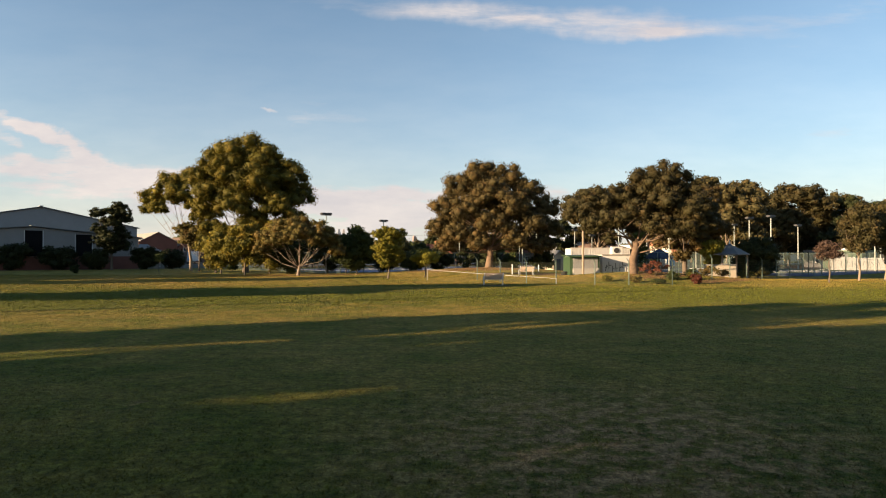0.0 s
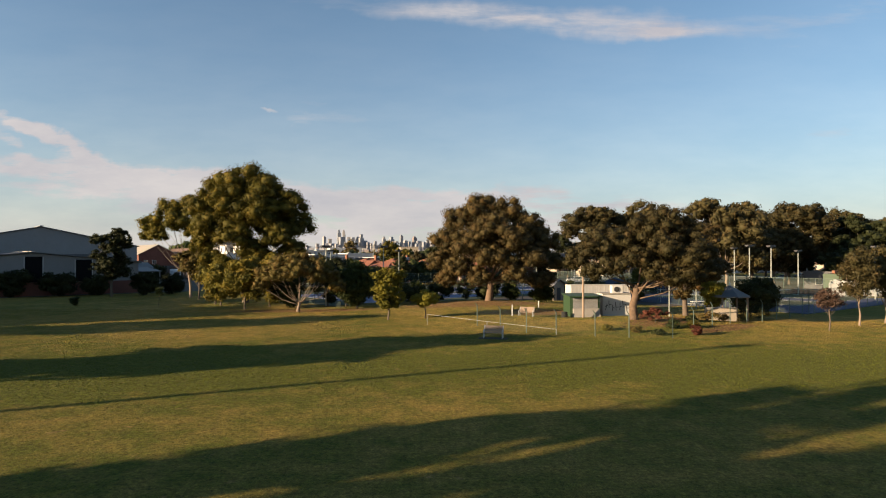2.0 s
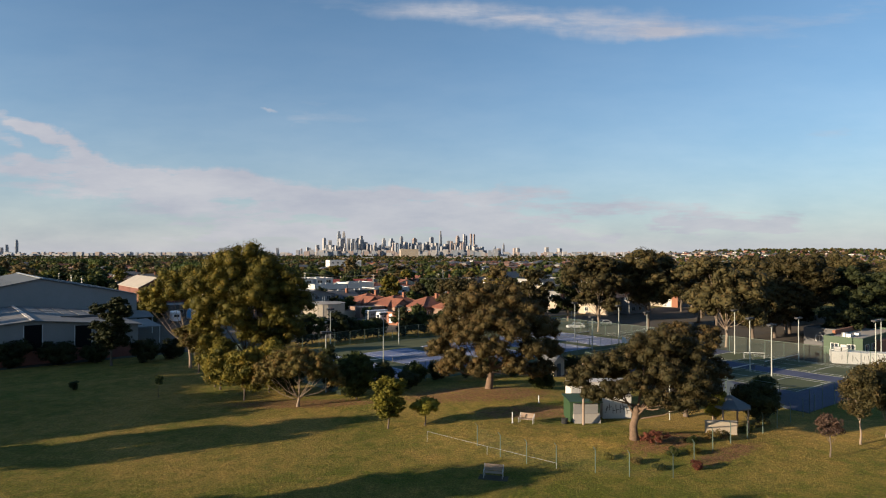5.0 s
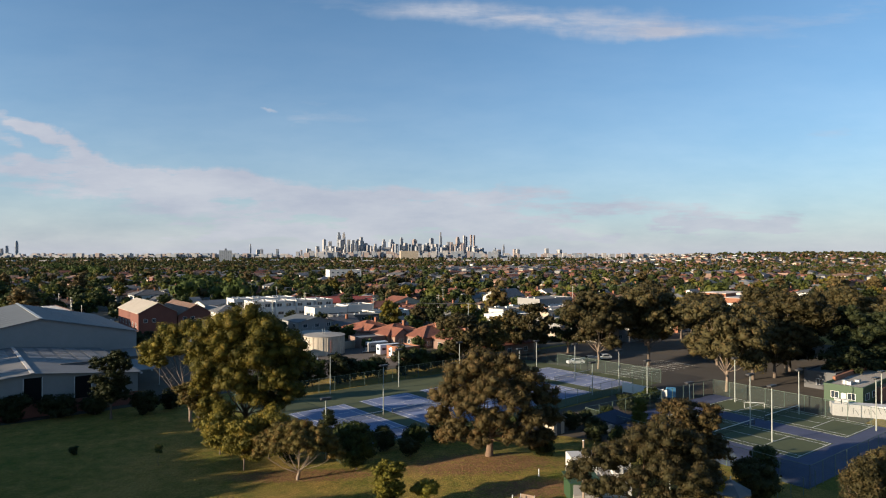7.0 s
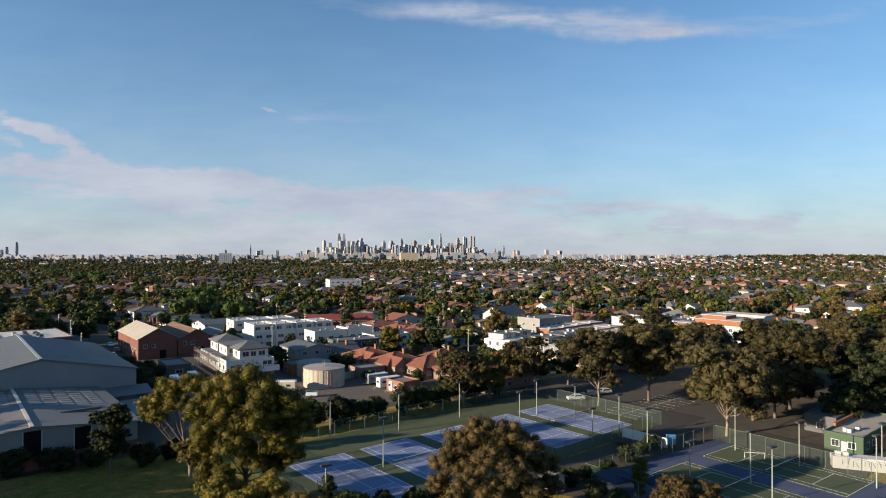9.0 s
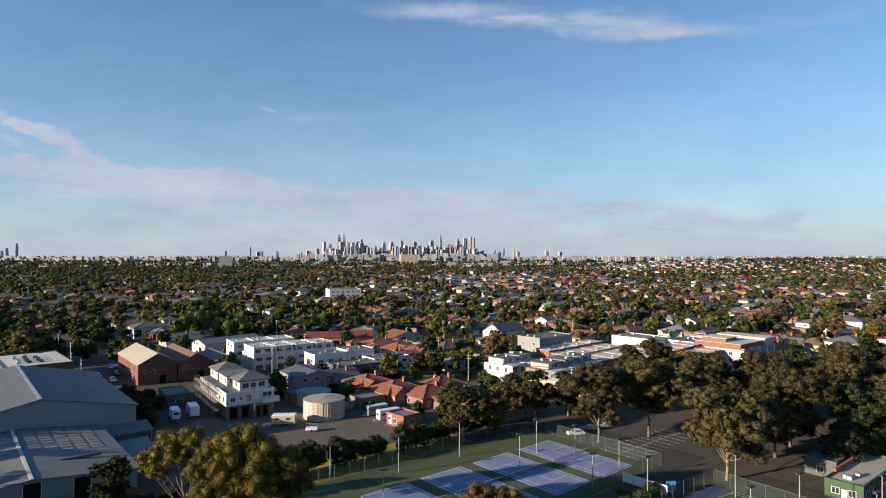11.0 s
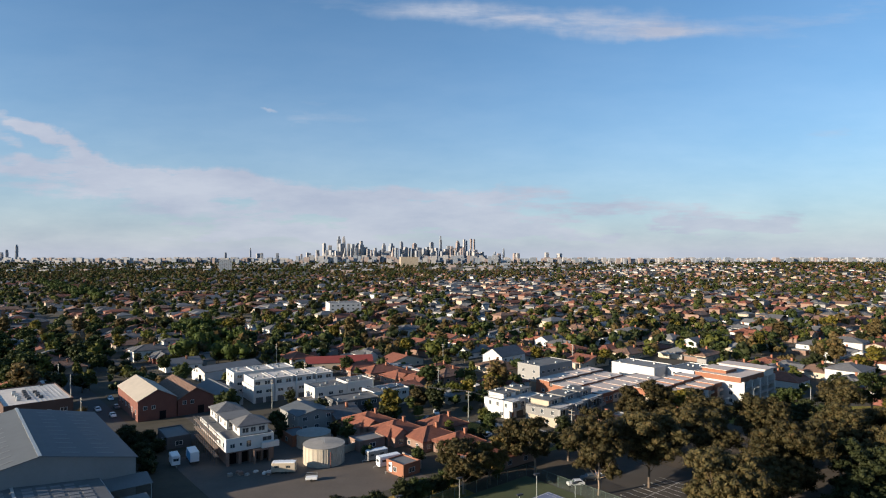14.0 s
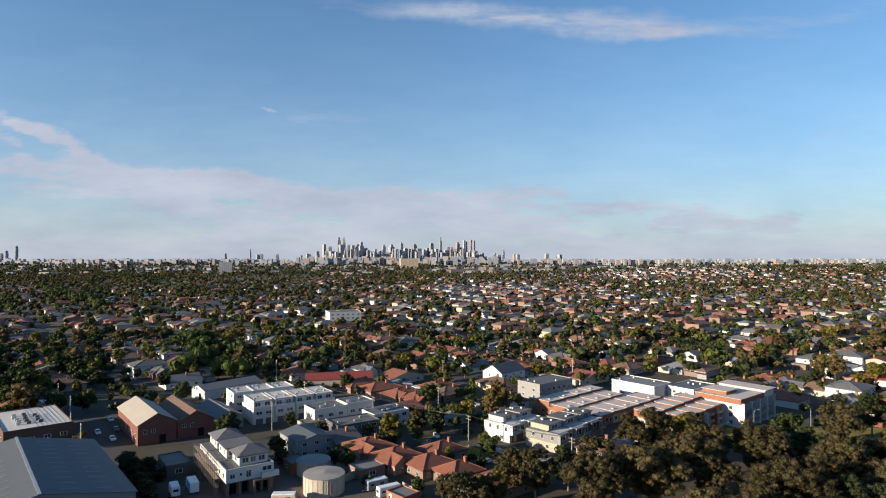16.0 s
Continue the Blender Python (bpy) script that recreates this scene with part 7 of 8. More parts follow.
def kiosk_shed():
    """The green hut with its shutter, and the ribbed white store joined behind it."""
    z = gz(16.5, 70)
    ob = thing("garden_shed", pose(14.4, 69.2, z, 0, 0, 3), "green hut with a grey roller shutter and pale ramp", "shed")
    part("wall", Solid().box(0, 0, -0.3, 3.4, 3.0, 2.3), SHED_GREEN, ob)
    part("roof", Solid().add([(-0.2, -0.5, 2.28), (3.6, -0.5, 2.28), (3.6, 3.2, 2.42), (-0.2, 3.2, 2.42), (-0.2, -0.5, 2.40), (3.6, -0.5, 2.40), (3.6, 3.2, 2.54), (-0.2, 3.2, 2.54)],
                             [(3, 2, 1, 0), (4, 5, 6, 7), (0, 1, 5, 4), (1, 2, 6, 5), (2, 3, 7, 6), (3, 0, 4, 7)]), SHED_GREEN, ob)
    for k in range(9):
        part("shutter_slat", Solid().chamfered(0.35, -0.05, 1.0 + k * 0.13, 3.2, 0.0, 1.12 + k * 0.13, 0.012), TIN_WALL, ob)
    part("ramp", Solid().add([(0.3, -0.9, -0.2), (3.3, -0.9, -0.2), (3.3, -0.03, -0.2), (0.3, -0.03, -0.2), (0.3, -0.35, 1.0), (3.3, -0.35, 1.0), (3.3, -0.03, 1.0), (0.3, -0.03, 1.0)],
                             [(3, 2, 1, 0), (4, 5, 6, 7), (0, 1, 5, 4), (1, 2, 6, 5), (2, 3, 7, 6), (3, 0, 4, 7)]), CONCRETE, ob, "pale concrete front")
    st = thing("storage_container", pose(15.6, 74.6, gz(18, 76), 0, 0, 3), "white ribbed steel store with an air conditioner", "container")
    part("body", Solid().chamfered(0, 0, -0.2, 7.4, 2.6, 3.2, 0.03), WHITE, st)
    for k in range(36):
        part("rib", Solid().box(0.1 + k * 0.205, -0.04, 0.0, 0.2 + k * 0.205, 0.0, 3.1), WHITE, st)
    part("roof_rim", Solid().beam((-0.05, -0.02, 3.22), (7.45, -0.02, 3.22), 0.12), ROOF_WHITE, st)
    blk = thing("store_block", pose(18.5, 70.8, z, 0, 0, 3), "white rendered block store with dark scrawled marks", "shed")
    part("wall", Solid().chamfered(0, 0, -0.3, 3.4, 2.2, 2.5, 0.03), WHITE, blk)
    part("roof_slab", Solid().box(-0.1, -0.1, 2.5, 3.5, 2.3, 2.62), CONCRETE, blk)
    part("air_conditioner", Solid().chamfered(1.2, 0.2, 2.62, 2.5, 1.0, 3.5, 0.04), FRAME, blk)
    part("fan_grille", Solid().tube([(1.75, 0.19, 3.05), (1.75, 0.12, 3.05)], [0.32, 0.30], 16), LAMP_BLACK, blk)
    rng = np.random.default_rng(8)
    for k in range(7):
        x, zz = 0.35 + 0.42 * k, rng.uniform(0.5, 1.0)
        part("scrawl", Solid().beam((x, -0.012, zz), (x + rng.uniform(-0.15, 0.2), -0.012, zz + rng.uniform(0.6, 1.1)), 0.02, 0.07), LAMP_BLACK, blk)
        part("scrawl", Solid().beam((x, -0.014, zz + 0.4), (x + 0.3, -0.014, zz + rng.uniform(0.2, 0.7)), 0.02, 0.07), LAMP_BLACK, blk)
    bin_ = thing("tyre_pile", pose(13.6, 68.4, gz(13.6, 68.4)), "dark old tyres stacked by the hut", "tyres")
    for k in range(3):
        a = Solid()
        pts = [(0.28 * math.cos(t * math.pi / 6), 0.28 * math.sin(t * math.pi / 6), 0.12 + 0.2 * k) for t in range(13)]
        a.tube(pts, [0.1] * 13, 6, caps=False)
        part("tyre", a, RUBBER, bin_)


kiosk_shed()


def shelter():
    z = gz(30.5, 66)
    ob = thing("garden_shelter", pose(31.2, 66.4, z, 0, 0, 20), "small pavilion with grey segmented hip roof and low cream wall", "shelter")
    n, r = 8, 1.95
    ring = [(r * math.cos(2 * math.pi * (k + 0.5) / n), r * math.sin(2 * math.pi * (k + 0.5) / n)) for k in range(n)]
    for k in range(n):
        (xa, ya), (xb, yb) = ring[k], ring[(k + 1) % n]
        s = Solid().add([(xa * 1.1, ya * 1.1, 2.6), (xb * 1.1, yb * 1.1, 2.6), (0, 0, 3.75), (xa * 1.1, ya * 1.1, 2.48), (xb * 1.1, yb * 1.1, 2.48)], [(0, 1, 2), (3, 4, 1, 0)])
        part("roof_panel", s, ROOF_METAL if k % 2 else ROOF_BLUE, ob)
        if k % 2 == 0:
            part("post", Solid().box(xa * 0.95 - 0.07, ya * 0.95 - 0.07, -0.2, xa * 0.95 + 0.07, ya * 0.95 + 0.07, 2.5), WOOD, ob)
    part("finial", Solid().tube([(0, 0, 3.7), (0, 0, 4.1)], [0.1, 0.04], 8), STEEL, ob)
    wall = thing("garden_wall", pose(27.6, 64.2, gz(28, 64), 0, 0, -4), "low cream rendered garden wall", "wall")
    part("wall", Solid().chamfered(0, 0, -0.2, 3.2, 0.3, 1.2, 0.03), CREAM, wall)
    part("coping", Solid().chamfered(-0.05, -0.05, 1.2, 3.25, 0.35, 1.28, 0.02), CONCRETE, wall)
    tb = thing("picnic_table", pose(35, 84, gz(35, 84), 0, 0, 15), "white picnic table with fixed seats", "table")
    part("tabletop", Solid().chamfered(-0.9, -0.4, 0.72, 0.9, 0.4, 0.78, 0.01), COURT_LINE, tb)
    for sy in (-0.8, 0.55):
        part("seat", Solid().chamfered(-0.9, sy, 0.42, 0.9, sy + 0.25, 0.46, 0.01), COURT_LINE, tb)
    for sx in (-0.6, 0.6):
        part("leg_frame", Solid().beam((sx, -0.75, 0), (sx, -0.1, 0.74), 0.07).beam((sx, 0.75, 0), (sx, 0.1, 0.74), 0.07).beam((sx, -0.8, 0.4), (sx, 0.8, 0.4), 0.06), STEEL, tb)


shelter()


def courtside():
    # pale hut between the courts
    ob = thing("hut", pose(17.2, 95, 0, 0, 0, 40), "small pale hut with a zinc gable roof", "hut")
    part("wall", Solid().gable_wall(0, 0, 2.6, 2.6, -0.2, 2.5, 3.2, "y"), CREAM, ob)
    part("roof", Solid().gable(0, 0, 2.6, 2.6, 2.55, 3.25, 0.4, 0.1, "y"), ROOF_METAL, ob)
    part("door", Solid().box(0.8, -0.04, 0, 1.7, 0.01, 2.0), DARK_CLAD, ob)
    # shade canopies
    for x, y, s in ((27.5, 97.5, 2.6), (33.5, 94.5, 1.8)):
        t = thing("shade_canopy", pose(x, y, 0, 0, 0, 30), "dark navy pyramid shade canopy on posts", "canopy", "shade canopies")
        v = [(-s, -s, 2.2), (s, -s, 2.2), (s, s, 2.2), (-s, s, 2.2), (0, 0, 3.6), (-s, -s, 2.0), (s, -s, 2.0), (s, s, 2.0), (-s, s, 2.0)]
        part("canopy", Solid().add(v, [(0, 1, 4), (1, 2, 4), (2, 3, 4), (3, 0, 4), (5, 6, 1, 0), (6, 7, 2, 1), (7, 8, 3, 2), (8, 5, 0, 3)]), CANOPY, t)
        for px in (-s, s):
            for py in (-s, s):
                part("post", Solid().tube([(px, py, -0.1), (px, py, 2.1)], [0.05, 0.05], 6), STEEL, t)
    # white boards along the car park
    bd = thing("sponsor_boards", pose(36.5, 124.5, 0, 0, 0, -50), "row of blank white boards on a fence", "hoarding")
    for k in range(4):
        part("board", Solid().chamfered(k * 2.5, 0, 0.4, k * 2.5 + 2.4, 0.08, 2.3, 0.02), WHITE, bd)
        part("post", Solid().box(k * 2.5 - 0.05, 0.08, -0.1, k * 2.5 + 0.05, 0.18, 2.4), STEEL, bd)
    nt = thing("notice_board", pose(43.5, 118.5, 0, 0, 0, 10), "pale blue notice cabinet", "sign")
    part("cabinet", Solid().chamfered(0, 0, 0.5, 1.8, 0.6, 2.4, 0.04), CHROMA, nt)
    part("leg", Solid().box(0.8, 0.2, -0.1, 1.0, 0.4, 0.5), STEEL, nt)
    # clubhouse
    cb = modern("clubhouse", 77.8, 113.2, 39.5, 24, 6.5, 3.2, SHED_GREEN, ROOF_PALE, "green-painted clubhouse with a dusty flat roof", floors=1, nx=6, ny=2, category="clubhouse", boxes=2, seed=30)
    part("brick_parapet", Solid().box(5, 6.1, 3.1, 24, 6.6, 4.1), BRICK_ORANGE, cb, "orange brick parapet")
    part("brick_wing", Solid().box(7, -1.2, -0.2, 24.1, -0.02, 2.7), BRICK_ORANGE, cb, "orange brick wing")
    part("door", Solid().box(-0.06, 2.7, 0, 0.02, 3.6, 2.1), WHITE, cb)
    part("roof_fan", Solid().disc(3.5, 4, 3.2, 4.0, 0.55, 0.5, 16), STEEL, cb)
    # long white container wall with scrawls
    ct = thing("shipping_container", pose(82.1, 102.4, 0, 0, 0, 160), "long white steel container with dark scrawled marks", "container")
    part("body", Solid().chamfered(0, -2.4, -0.1, 14.5, 0, 2.1, 0.04), WHITE, ct)
    rng = np.random.default_rng(9)
    for k in range(16):
        x, zz = 0.8 + 0.82 * k, rng.uniform(0.4, 0.9)
        part("scrawl", Solid().beam((x, 0.012, zz), (x + rng.uniform(-0.3, 0.5), 0.012, zz + rng.uniform(0.7, 1.3)), 0.02, 0.11), GREY_WALL, ct)
    for k in range(2):
        part("air_unit", Solid().chamfered(12 + k * 1.1, -1.4, 2.1, 12.9 + k * 1.1, -0.5, 2.8, 0.06), WHITE, ct)
    modern("storage_shed", 81, 126, 39.5, 8, 6, 3.4, DARK_CLAD, DARK_ROOF, "dark low shed behind the clubhouse", floors=1, nx=2, ny=1, category="shed", boxes=0, seed=31)
    gl = thing("practice_goal", pose(55.5, 112.6, 0.07, 0, 0, -12), "small white practice goal frame", "goal")
    part("frame", Solid().tube([(0, 0, 0), (0, 0, 1.0), (3.4, 0, 1.0), (3.4, 0, 0)], [0.05] * 4, 6), COURT_LINE, gl)
    part("net", Solid().box(0.05, 0.02, 0, 3.35, 0.03, 0.95), WIRE_FINE, gl)


CANOPY = mat("navy_canvas", (0.02, 0.03, 0.06), 0.8, var=0.2)
courtside()
tree("sapling", -38, 81.7, "thin staked sapling with few leaves", GREEN, BARK, 3.0, 0.6, 0.6, 1.6, 201, lumps=7, size=0.3, leaf=0.2, trunk=0.03, core=0.4, nlimb=4, category="tree")
tree("shrub", -52, 86, "small round shrub on the shaded lawn", GREEN, BARK, 1.4, 0.7, 0.7, 0.05, 202, lumps=8, size=0.35, leaf=0.2, trunk=0.03, category="shrub")
tree("shrub", -34.5, 100, "small round shrub on the shaded lawn", GREEN, BARK, 1.6, 0.9, 0.8, 0.05, 203, lumps=8, size=0.4, leaf=0.22, trunk=0.03, category="shrub")
tree("shrub", -0.5, 92, "dark shrub along the court fence", DARK, BARK, 3.4, 2.2, 1.5, 0.1, 204, lumps=16, size=0.7, leaf=0.3, trunk=0.06, category="shrub")
tree("shrub", 3.5, 93, "bare-twigged dark shrub along the court fence", DARK, BARK, 3.6, 1.8, 1.4, 0.4, 205, lumps=12, size=0.5, leaf=0.26, trunk=0.06, core=0.4, category="shrub")
tree("shrub", 13.8, 84, "round green shrub by the hut path", GREEN, BARK, 2.8, 2.0, 1.5, 0.1, 206, lumps=14, size=0.65, leaf=0.28, trunk=0.06, category="shrub")
tree("shrub", -4.5, 84, "dark round shrub by the gate", DARK, BARK, 3.0, 1.7, 1.5, 0.1, 207, lumps=12, size=0.65, leaf=0.28, trunk=0.06, category="shrub")
tree("shrub", 34.5, 117, "low yellow-green shrub by the court gate", LIME, BARK, 1.6, 1.8, 1.0, 0.05, 208, lumps=10, size=0.45, leaf=0.24, trunk=0.04, category="shrub")


# ---------------------------------------------------------------- vehicles
def car(x, y, turn, paint, label):
    ob = thing("car", pose(x, y, 0.055, 0, 0, turn), label, "car")
    prof = [(-2.2, 0.35), (-2.2, 0.75), (-1.95, 0.95), (-0.95, 1.02), (-0.35, 1.5), (1.35, 1.52), (1.95, 1.05), (2.2, 0.95), (2.2, 0.35)]
    body = Solid()
    n = len(prof)
    w = [0.82, 0.88, 0.86, 0.86, 0.68, 0.68, 0.84, 0.86, 0.82]
    body.add([(px, -k, pz) for (px, pz), k in zip(prof, w)] + [(px, k, pz) for (px, pz), k in zip(prof, w)],
             [tuple(range(n)), tuple(range(2 * n - 1, n - 1, -1))] + [(i, i + n, (i + 1) % n + n, (i + 1) % n) for i in range(n)])
    part("body", body, paint, ob)
    for sy in (-1, 1):
        part("side_window", Solid().add([(-0.8, sy * 0.855, 1.06), (1.6, sy * 0.84, 1.08), (1.25, sy * 0.72, 1.45), (-0.3, sy * 0.72, 1.45)], [(0, 1, 2, 3)]), GLASS, ob)
    part("windscreen", Solid().add([(-0.93, -0.75, 1.06), (-0.93, 0.75, 1.06), (-0.40, 0.6, 1.47), (-0.40, -0.6, 1.47)], [(0, 1, 2, 3)]), GLASS, ob)
    part("rear_window", Solid().add([(1.93, -0.72, 1.12), (1.93, 0.72, 1.12), (1.42, 0.6, 1.48), (1.42, -0.6, 1.48)], [(0, 1, 2, 3)]), GLASS, ob)
    for px in (-1.4, 1.4):
        for sy in (-0.8, 0.8):
            wh = part("wheel", Solid().tube([(px, sy - 0.1, 0.32), (px, sy + 0.1, 0.32)], [0.33, 0.33], 14), RUBBER, ob)
            part("rim", Solid().tube([(px, sy * 1.13 - 0.02, 0.32), (px, sy * 1.13 + 0.02, 0.32)], [0.19, 0.19], 10), STEEL, wh)
    return ob


models = {}
for x, y, turn, paint, label in ((34.1, 157.3, 10, CAR_WHITE, "white hatchback parked on asphalt"), (38.5, 161.5, 15, CAR_GREY, "grey parked car on asphalt"), (43, 164, 20, CAR_WHITE, ""),
                                 (-2.5, 228, 100, CAR_WHITE, ""), (-6, 219, 60, CAR_GREY, ""), (3, 207, 20, CAR_GREY, ""), (14, 199, 45, CAR_WHITE, ""), (24, 206, 30, CAR_RED, "red car parked in a driveway"),
                                 (96, 172, 40, CAR_WHITE, ""), (110, 188, 40, CAR_GREY, ""), (-121, 224, 128, CAR_WHITE, ""), (-126, 236, 128, CAR_GREY, ""), (-131, 232, 128, CAR_WHITE, ""), (-136, 250, 128, CAR_WHITE, "")):
    if paint in models:
        copy_thing(models[paint], pose(x, y, gz(x, y) + 0.065, 0, 0, turn))
    else:
        models[paint] = car(x, y, turn, paint, label)


def caravan(x, y, turn, l, label, group="", skirt=WHITE):
    ob = thing("caravan", pose(x, y, 0.05, 0, 0, turn), label, "caravan", group)
    part("body", Solid().chamfered(0, -1.15, 0.5, l, 1.15, 2.9, 0.18), skirt, ob)
    part("top", Solid().chamfered(0.1, -1.1, 2.85, l - 0.1, 1.1, 3.05, 0.08), CAR_WHITE, ob)
    for sx in (0.8, l * 0.6):
        part("window", Solid().box(sx, -1.17, 1.6, sx + 1.2, -1.14, 2.2), GLASS, ob)
    part("end_window", Solid().box(-0.02, -0.7, 1.6, 0.0, 0.7, 2.3), GLASS, ob)
    for px in (l * 0.45, l * 0.6):
        for sy in (-1.05, 1.05):
            part("wheel", Solid().tube([(px, sy - 0.1, 0.34), (px, sy + 0.1, 0.34)], [0.34, 0.34], 12), RUBBER, ob)
    part("drawbar", Solid().beam((-1.3, 0, 0.5), (0.1, -0.6, 0.5), 0.09).beam((-1.3, 0, 0.5), (0.1, 0.6, 0.5), 0.09), STEEL, ob)
    part("jockey_wheel", Solid().tube([(-1.2, 0, 0), (-1.2, 0, 0.5)], [0.07, 0.04], 8), STEEL, ob)
    return ob


caravan(-22, 175.5, 33, 6.5, "covered grey caravan in the yard", "caravans", GREY_WALL)
for x, y in ((-18.2, 170.5), (-14.6, 166.5)):
    caravan(x, y, 33, 6.8, "white caravan with dark front in the yard", "caravans", CAR_WHITE)
caravan(-46.5, 166.6, 4, 6.4, "old cream pop-top caravan on the yard", "", CREAM)
caravan(-74.6, 171.0, 122, 5.2, "white caravan beside the box truck", "", CAR_WHITE)


def box_truck():
    ob = thing("box_truck", pose(-70.0, 172.6, 0.05, 0, 0, 122), "box truck with white and pale blue body", "truck")
    part("box", Solid().chamfered(0, -1.2, 0.9, 6.2, 1.2, 3.6, 0.05), CAR_WHITE, ob)
    part("blue_side", Solid().box(0.2, 1.2, 1.0, 6.0, 1.23, 3.4), CHROMA, ob)
    part("cab", Solid().chamfered(6.3, -1.1, 0.5, 8.0, 1.1, 2.5, 0.15), CAR_WHITE, ob)
    part("windscreen", Solid().box(8.0, -0.9, 1.5, 8.03, 0.9, 2.2), GLASS, ob)
    for px in (1.2, 7.0):
        for sy in (-1.0, 1.0):
            part("wheel", Solid().tube([(px, sy - 0.13, 0.45), (px, sy + 0.13, 0.45)], [0.45, 0.45], 12), RUBBER, ob)


box_truck()


# ---------------------------------------------------------------- street furniture
def utility_pole(x, y, h, turn):
    ob = thing("utility_pole", pose(x, y, gz(x, y), 0, 0, turn), "timber power pole with crossarms", "utility pole", "utility poles")
    part("pole", Solid().tube([(0, 0, -0.3), (0, 0, h)], [0.17, 0.12], 8), POLE_PALE, ob)
    for z in (h - 0.5, h - 1.6):
        arm = part("crossarm", Solid().beam((-1.2, 0, z), (1.2, 0, z), 0.12), WOOD, ob)
        for q in (-1.1, -0.5, 0.5, 1.1):
            part("insulator", Solid().tube([(q, 0, z + 0.06), (q, 0, z + 0.26)], [0.05, 0.04], 6), STEEL, arm)
    return ob


pole_run = [(9, 216.4), (-28, 245), (-62, 274), (40, 190)]
for x, y in pole_run + [(-134, 220), (-122, 206), (-150, 246), (-66, 236), (-170, 270), (-2, 262), (70, 330), (0, 330), (-90, 330)]:
    utility_pole(x, y, 11.3, GRID + 90)


def cable(a, b, h=11.2):
    ob = thing("power_line", pose(0, 0, 0), "thin sagging power line between poles", "cable", "power lines")
    for off in (-1.1, -0.5, 0.5, 1.1):
        pts = []
        for k in range(9):
            t = k / 8
            x, y = a[0] + (b[0] - a[0]) * t, a[1] + (b[1] - a[1]) * t
            pts.append((x + off * E2.x, y + off * E2.y, h - 4 * 1.1 * t * (1 - t)))
        part("wire", Solid().tube(pts, [0.03] * 9, 4), LAMP_BLACK, ob)


cable(pole_run[0], pole_run[1])
cable(pole_run[1], pole_run[2])
cable(pole_run[3], pole_run[0])


def street_light(x, y, turn, h=9.0):
    ob = thing("street_lamp", pose(x, y, gz(x, y), 0, 0, turn), "grey steel street lamp with curved arm", "street lamp", "street lamps")
    part("pole", Solid().tube([(0, 0, -0.2), (0, 0, h - 1), (0.4, 0, h - 0.2), (2.2, 0, h)], [0.12, 0.09, 0.07, 0.05], 8), STEEL, ob)
    part("lamp_head", Solid().chamfered(2.1, -0.18, h - 0.06, 2.9, 0.18, h + 0.08, 0.03), FRAME, ob)


for x, y, t in ((118, 232, 20), (142, 236, 200), (98, 214, 20), (160, 248, 200), (-66, 196, 30)):
    street_light(x, y, t)


# ---------------------------------------------------------------- front gardens by the corner
slab("verge_1", pose(12, 202, 0, 0, 0, 45), 0, 0, 9, 14, 0.07, LAWN, "clipped front lawn by the corner", 0.2)
slab("driveway_1", pose(20, 209, 0, 0, 0, 45), 0, 0, 4, 12, 0.072, CONCRETE, "pale concrete driveway", 0.2)
slab("driveway_2", pose(33, 201, 0, 0, 0, 46), 0, 0, 5, 8, 0.072, CONCRETE, "pale concrete driveway", 0.2)
slab("verge_2", pose(-2, 214, 0, 0, 0, 45), 0, 0, 5, 12, 0.07, LAWN, "narrow grass verge by the street", 0.2)
tree("garden_tree", -9.7, 236, "dense round olive-green street tree", GUM_OLIVE, BARK, 8.5, 4.4, 4.2, 0.8, 290, lumps=30, size=1.3, leaf=0.8, trunk=0.2, cover=1.2)
tree("garden_tree", 14.5, 211, "bright green conical garden tree", LIME, BARK, 7.6, 3.0, 3.0, 0.3, 291, lumps=24, size=1.0, leaf=0.7, trunk=0.15, cover=1.2)
tree("garden_tree", 4.4, 248, "pale green drooping street tree", LIME, BARK, 8.0, 4.2, 3.8, 2.0, 292, lumps=24, size=1.2, leaf=0.7, trunk=0.18, cover=1.0, core=0.6)
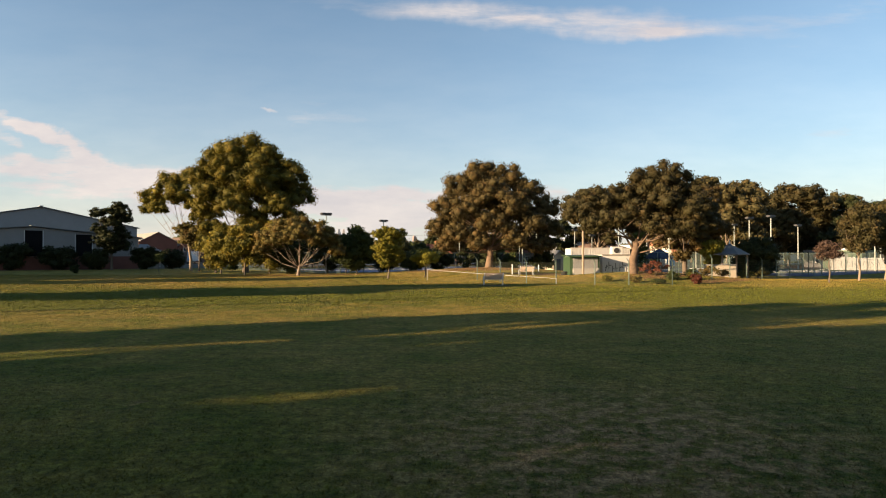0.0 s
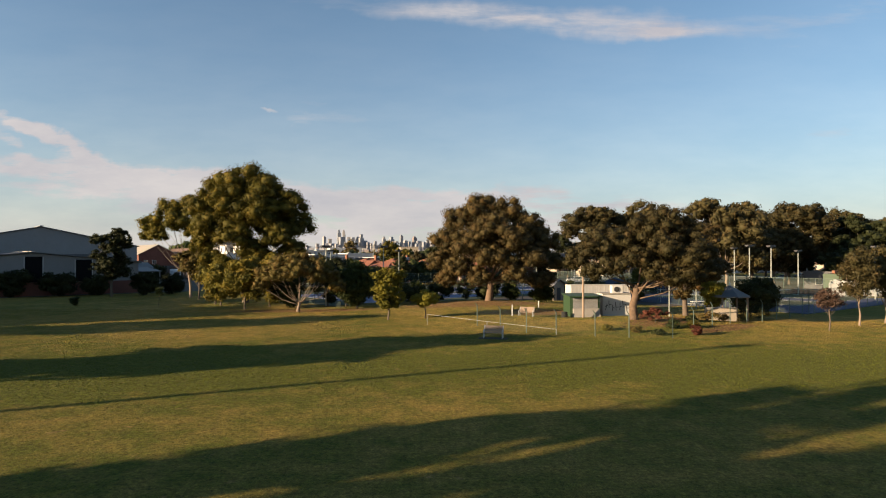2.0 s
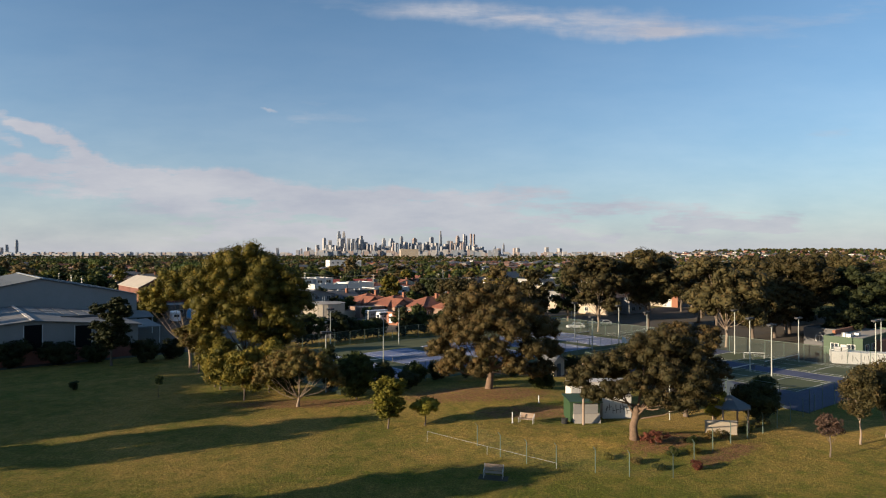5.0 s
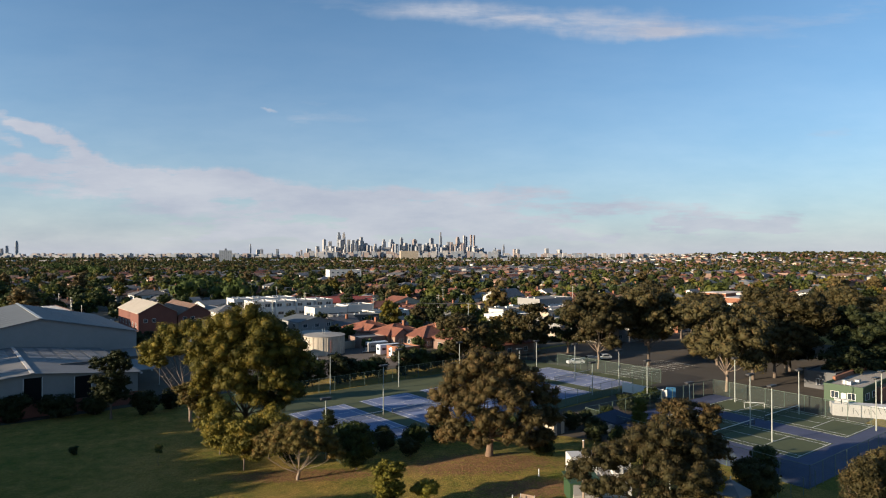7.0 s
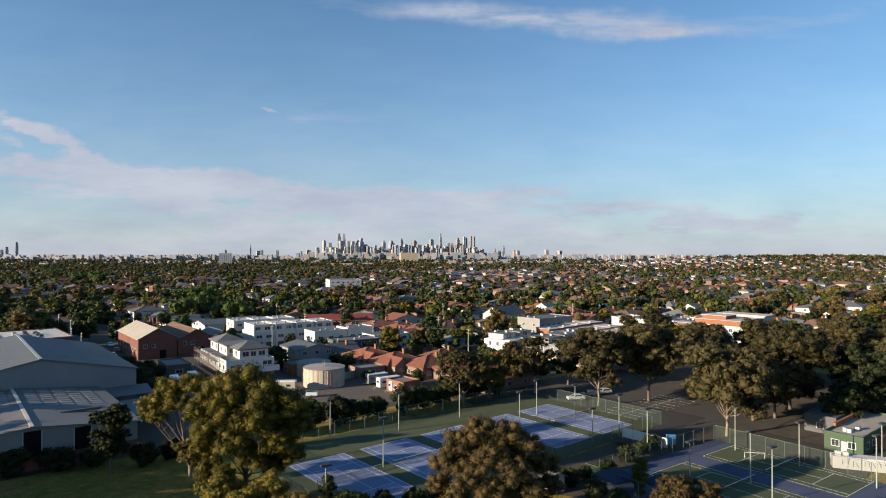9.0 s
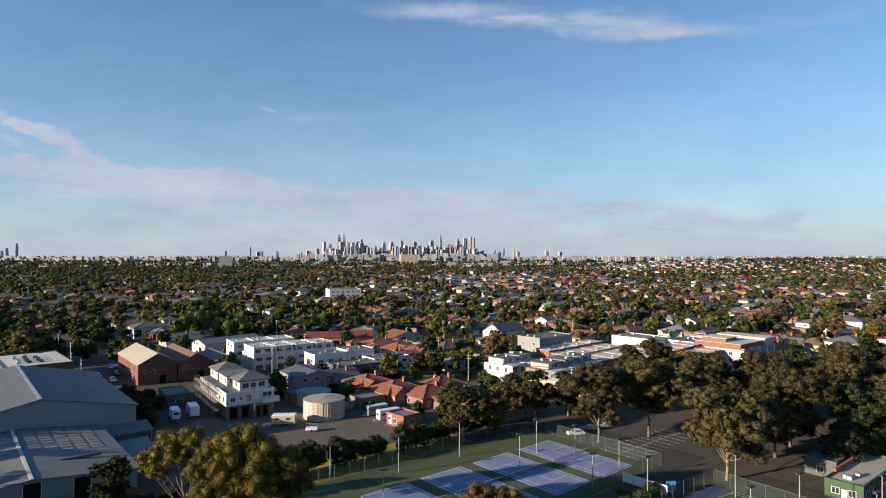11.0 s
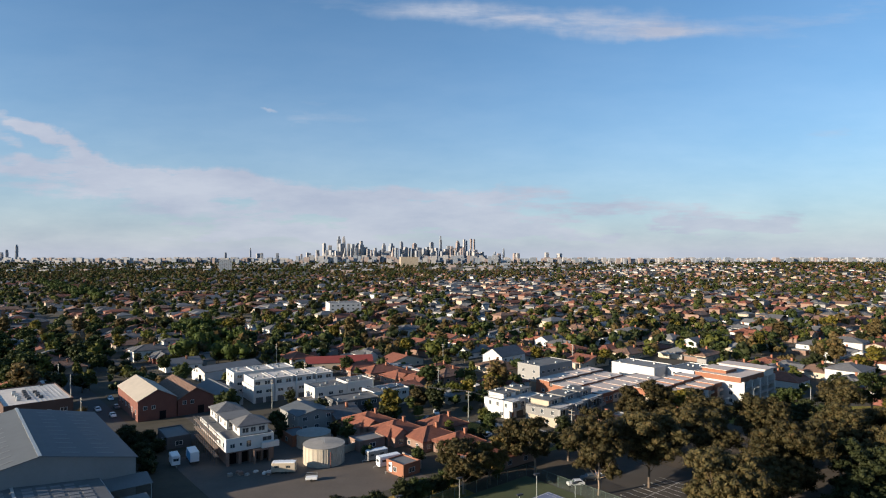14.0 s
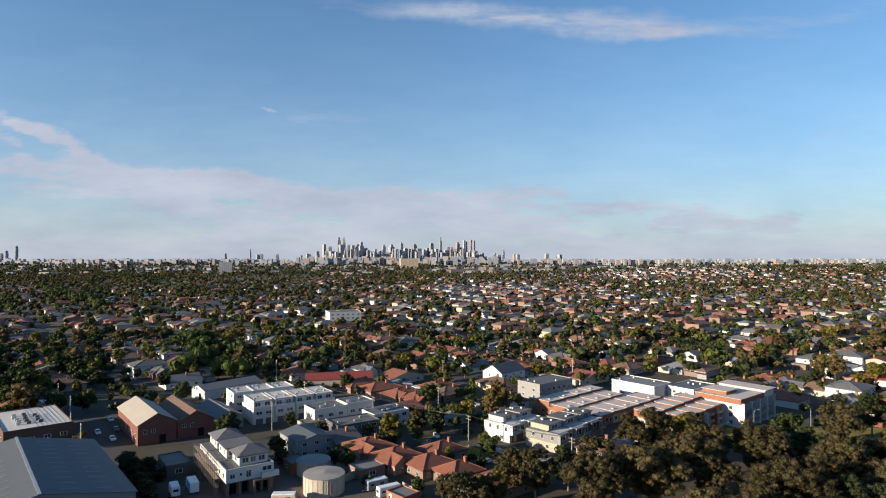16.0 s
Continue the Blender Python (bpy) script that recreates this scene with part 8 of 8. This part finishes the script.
for x, y in ((10, 203), (17, 206), (24, 201), (-13, 196), (-20, 206), (1, 190), (36, 199), (30, 210), (20, 224), (-34, 216)):
    tree("hedge", x, y, "clipped dark green garden hedge", GREEN, BARK, 1.8, 2.2, 1.2, 0.05, int(300 + x + y), lumps=10, size=0.7, leaf=0.5, trunk=0.05, nlimb=3, category="hedge", group="garden hedges", cover=1.2)


def yard_clutter():
    """Boundary walls, pallets and rubble about the yard and the unfinished house."""
    rng = np.random.default_rng(4)
    for x, y, t, l in ((-24, 187, 128, 8), (-30, 182, 50, 7), (-6, 170, 128, 9)):
        w = thing("yard_wall", pose(x, y, 0, 0, 0, t), "cream rendered yard boundary wall", "wall", "yard walls")
        part("wall", Solid().box(0, 0, -0.2, l, 0.25, 2.2), CREAM, w)
        part("coping", Solid().chamfered(-0.04, -0.05, 2.2, l + 0.04, 0.3, 2.3, 0.02), CONCRETE, w)
    for k in range(9):
        x, y = -60 + rng.uniform(-3, 14), 165 + rng.uniform(-2, 2)
        p = thing("pallet_stack", pose(x, y, 0.05, 0, 0, rng.uniform(0, 90)), "stack of timber pallets and bricks", "pallets", "site materials")
        part("pallet", Solid().box(-0.6, -0.5, 0, 0.6, 0.5, 0.14), WOOD, p)
        part("load", Solid().chamfered(-0.55, -0.45, 0.14, 0.55, 0.45, rng.uniform(0.5, 1.0), 0.05), (BRICK_BROWN, CONCRETE, WHITE)[k % 3], p)
    tr = thing("trailer", pose(-36, 160.5, 0.05, 0, 0, 8), "small white work trailer with ladder rack", "trailer")
    part("body", Solid().chamfered(0, -0.8, 0.5, 3.0, 0.8, 1.1, 0.05), CAR_WHITE, tr)
    part("rack", Solid().beam((0.1, -0.7, 1.9), (2.9, -0.7, 1.9), 0.06).beam((0.1, 0.7, 1.9), (2.9, 0.7, 1.9), 0.06).beam((0.1, -0.7, 1.1), (0.1, -0.7, 1.9), 0.06).beam((2.9, 0.7, 1.1), (2.9, 0.7, 1.9), 0.06), STEEL, tr)
    for sy in (-0.85, 0.85):
        part("wheel", Solid().tube([(1.5, sy - 0.1, 0.32), (1.5, sy + 0.1, 0.32)], [0.32, 0.32], 12), RUBBER, tr)


yard_clutter()
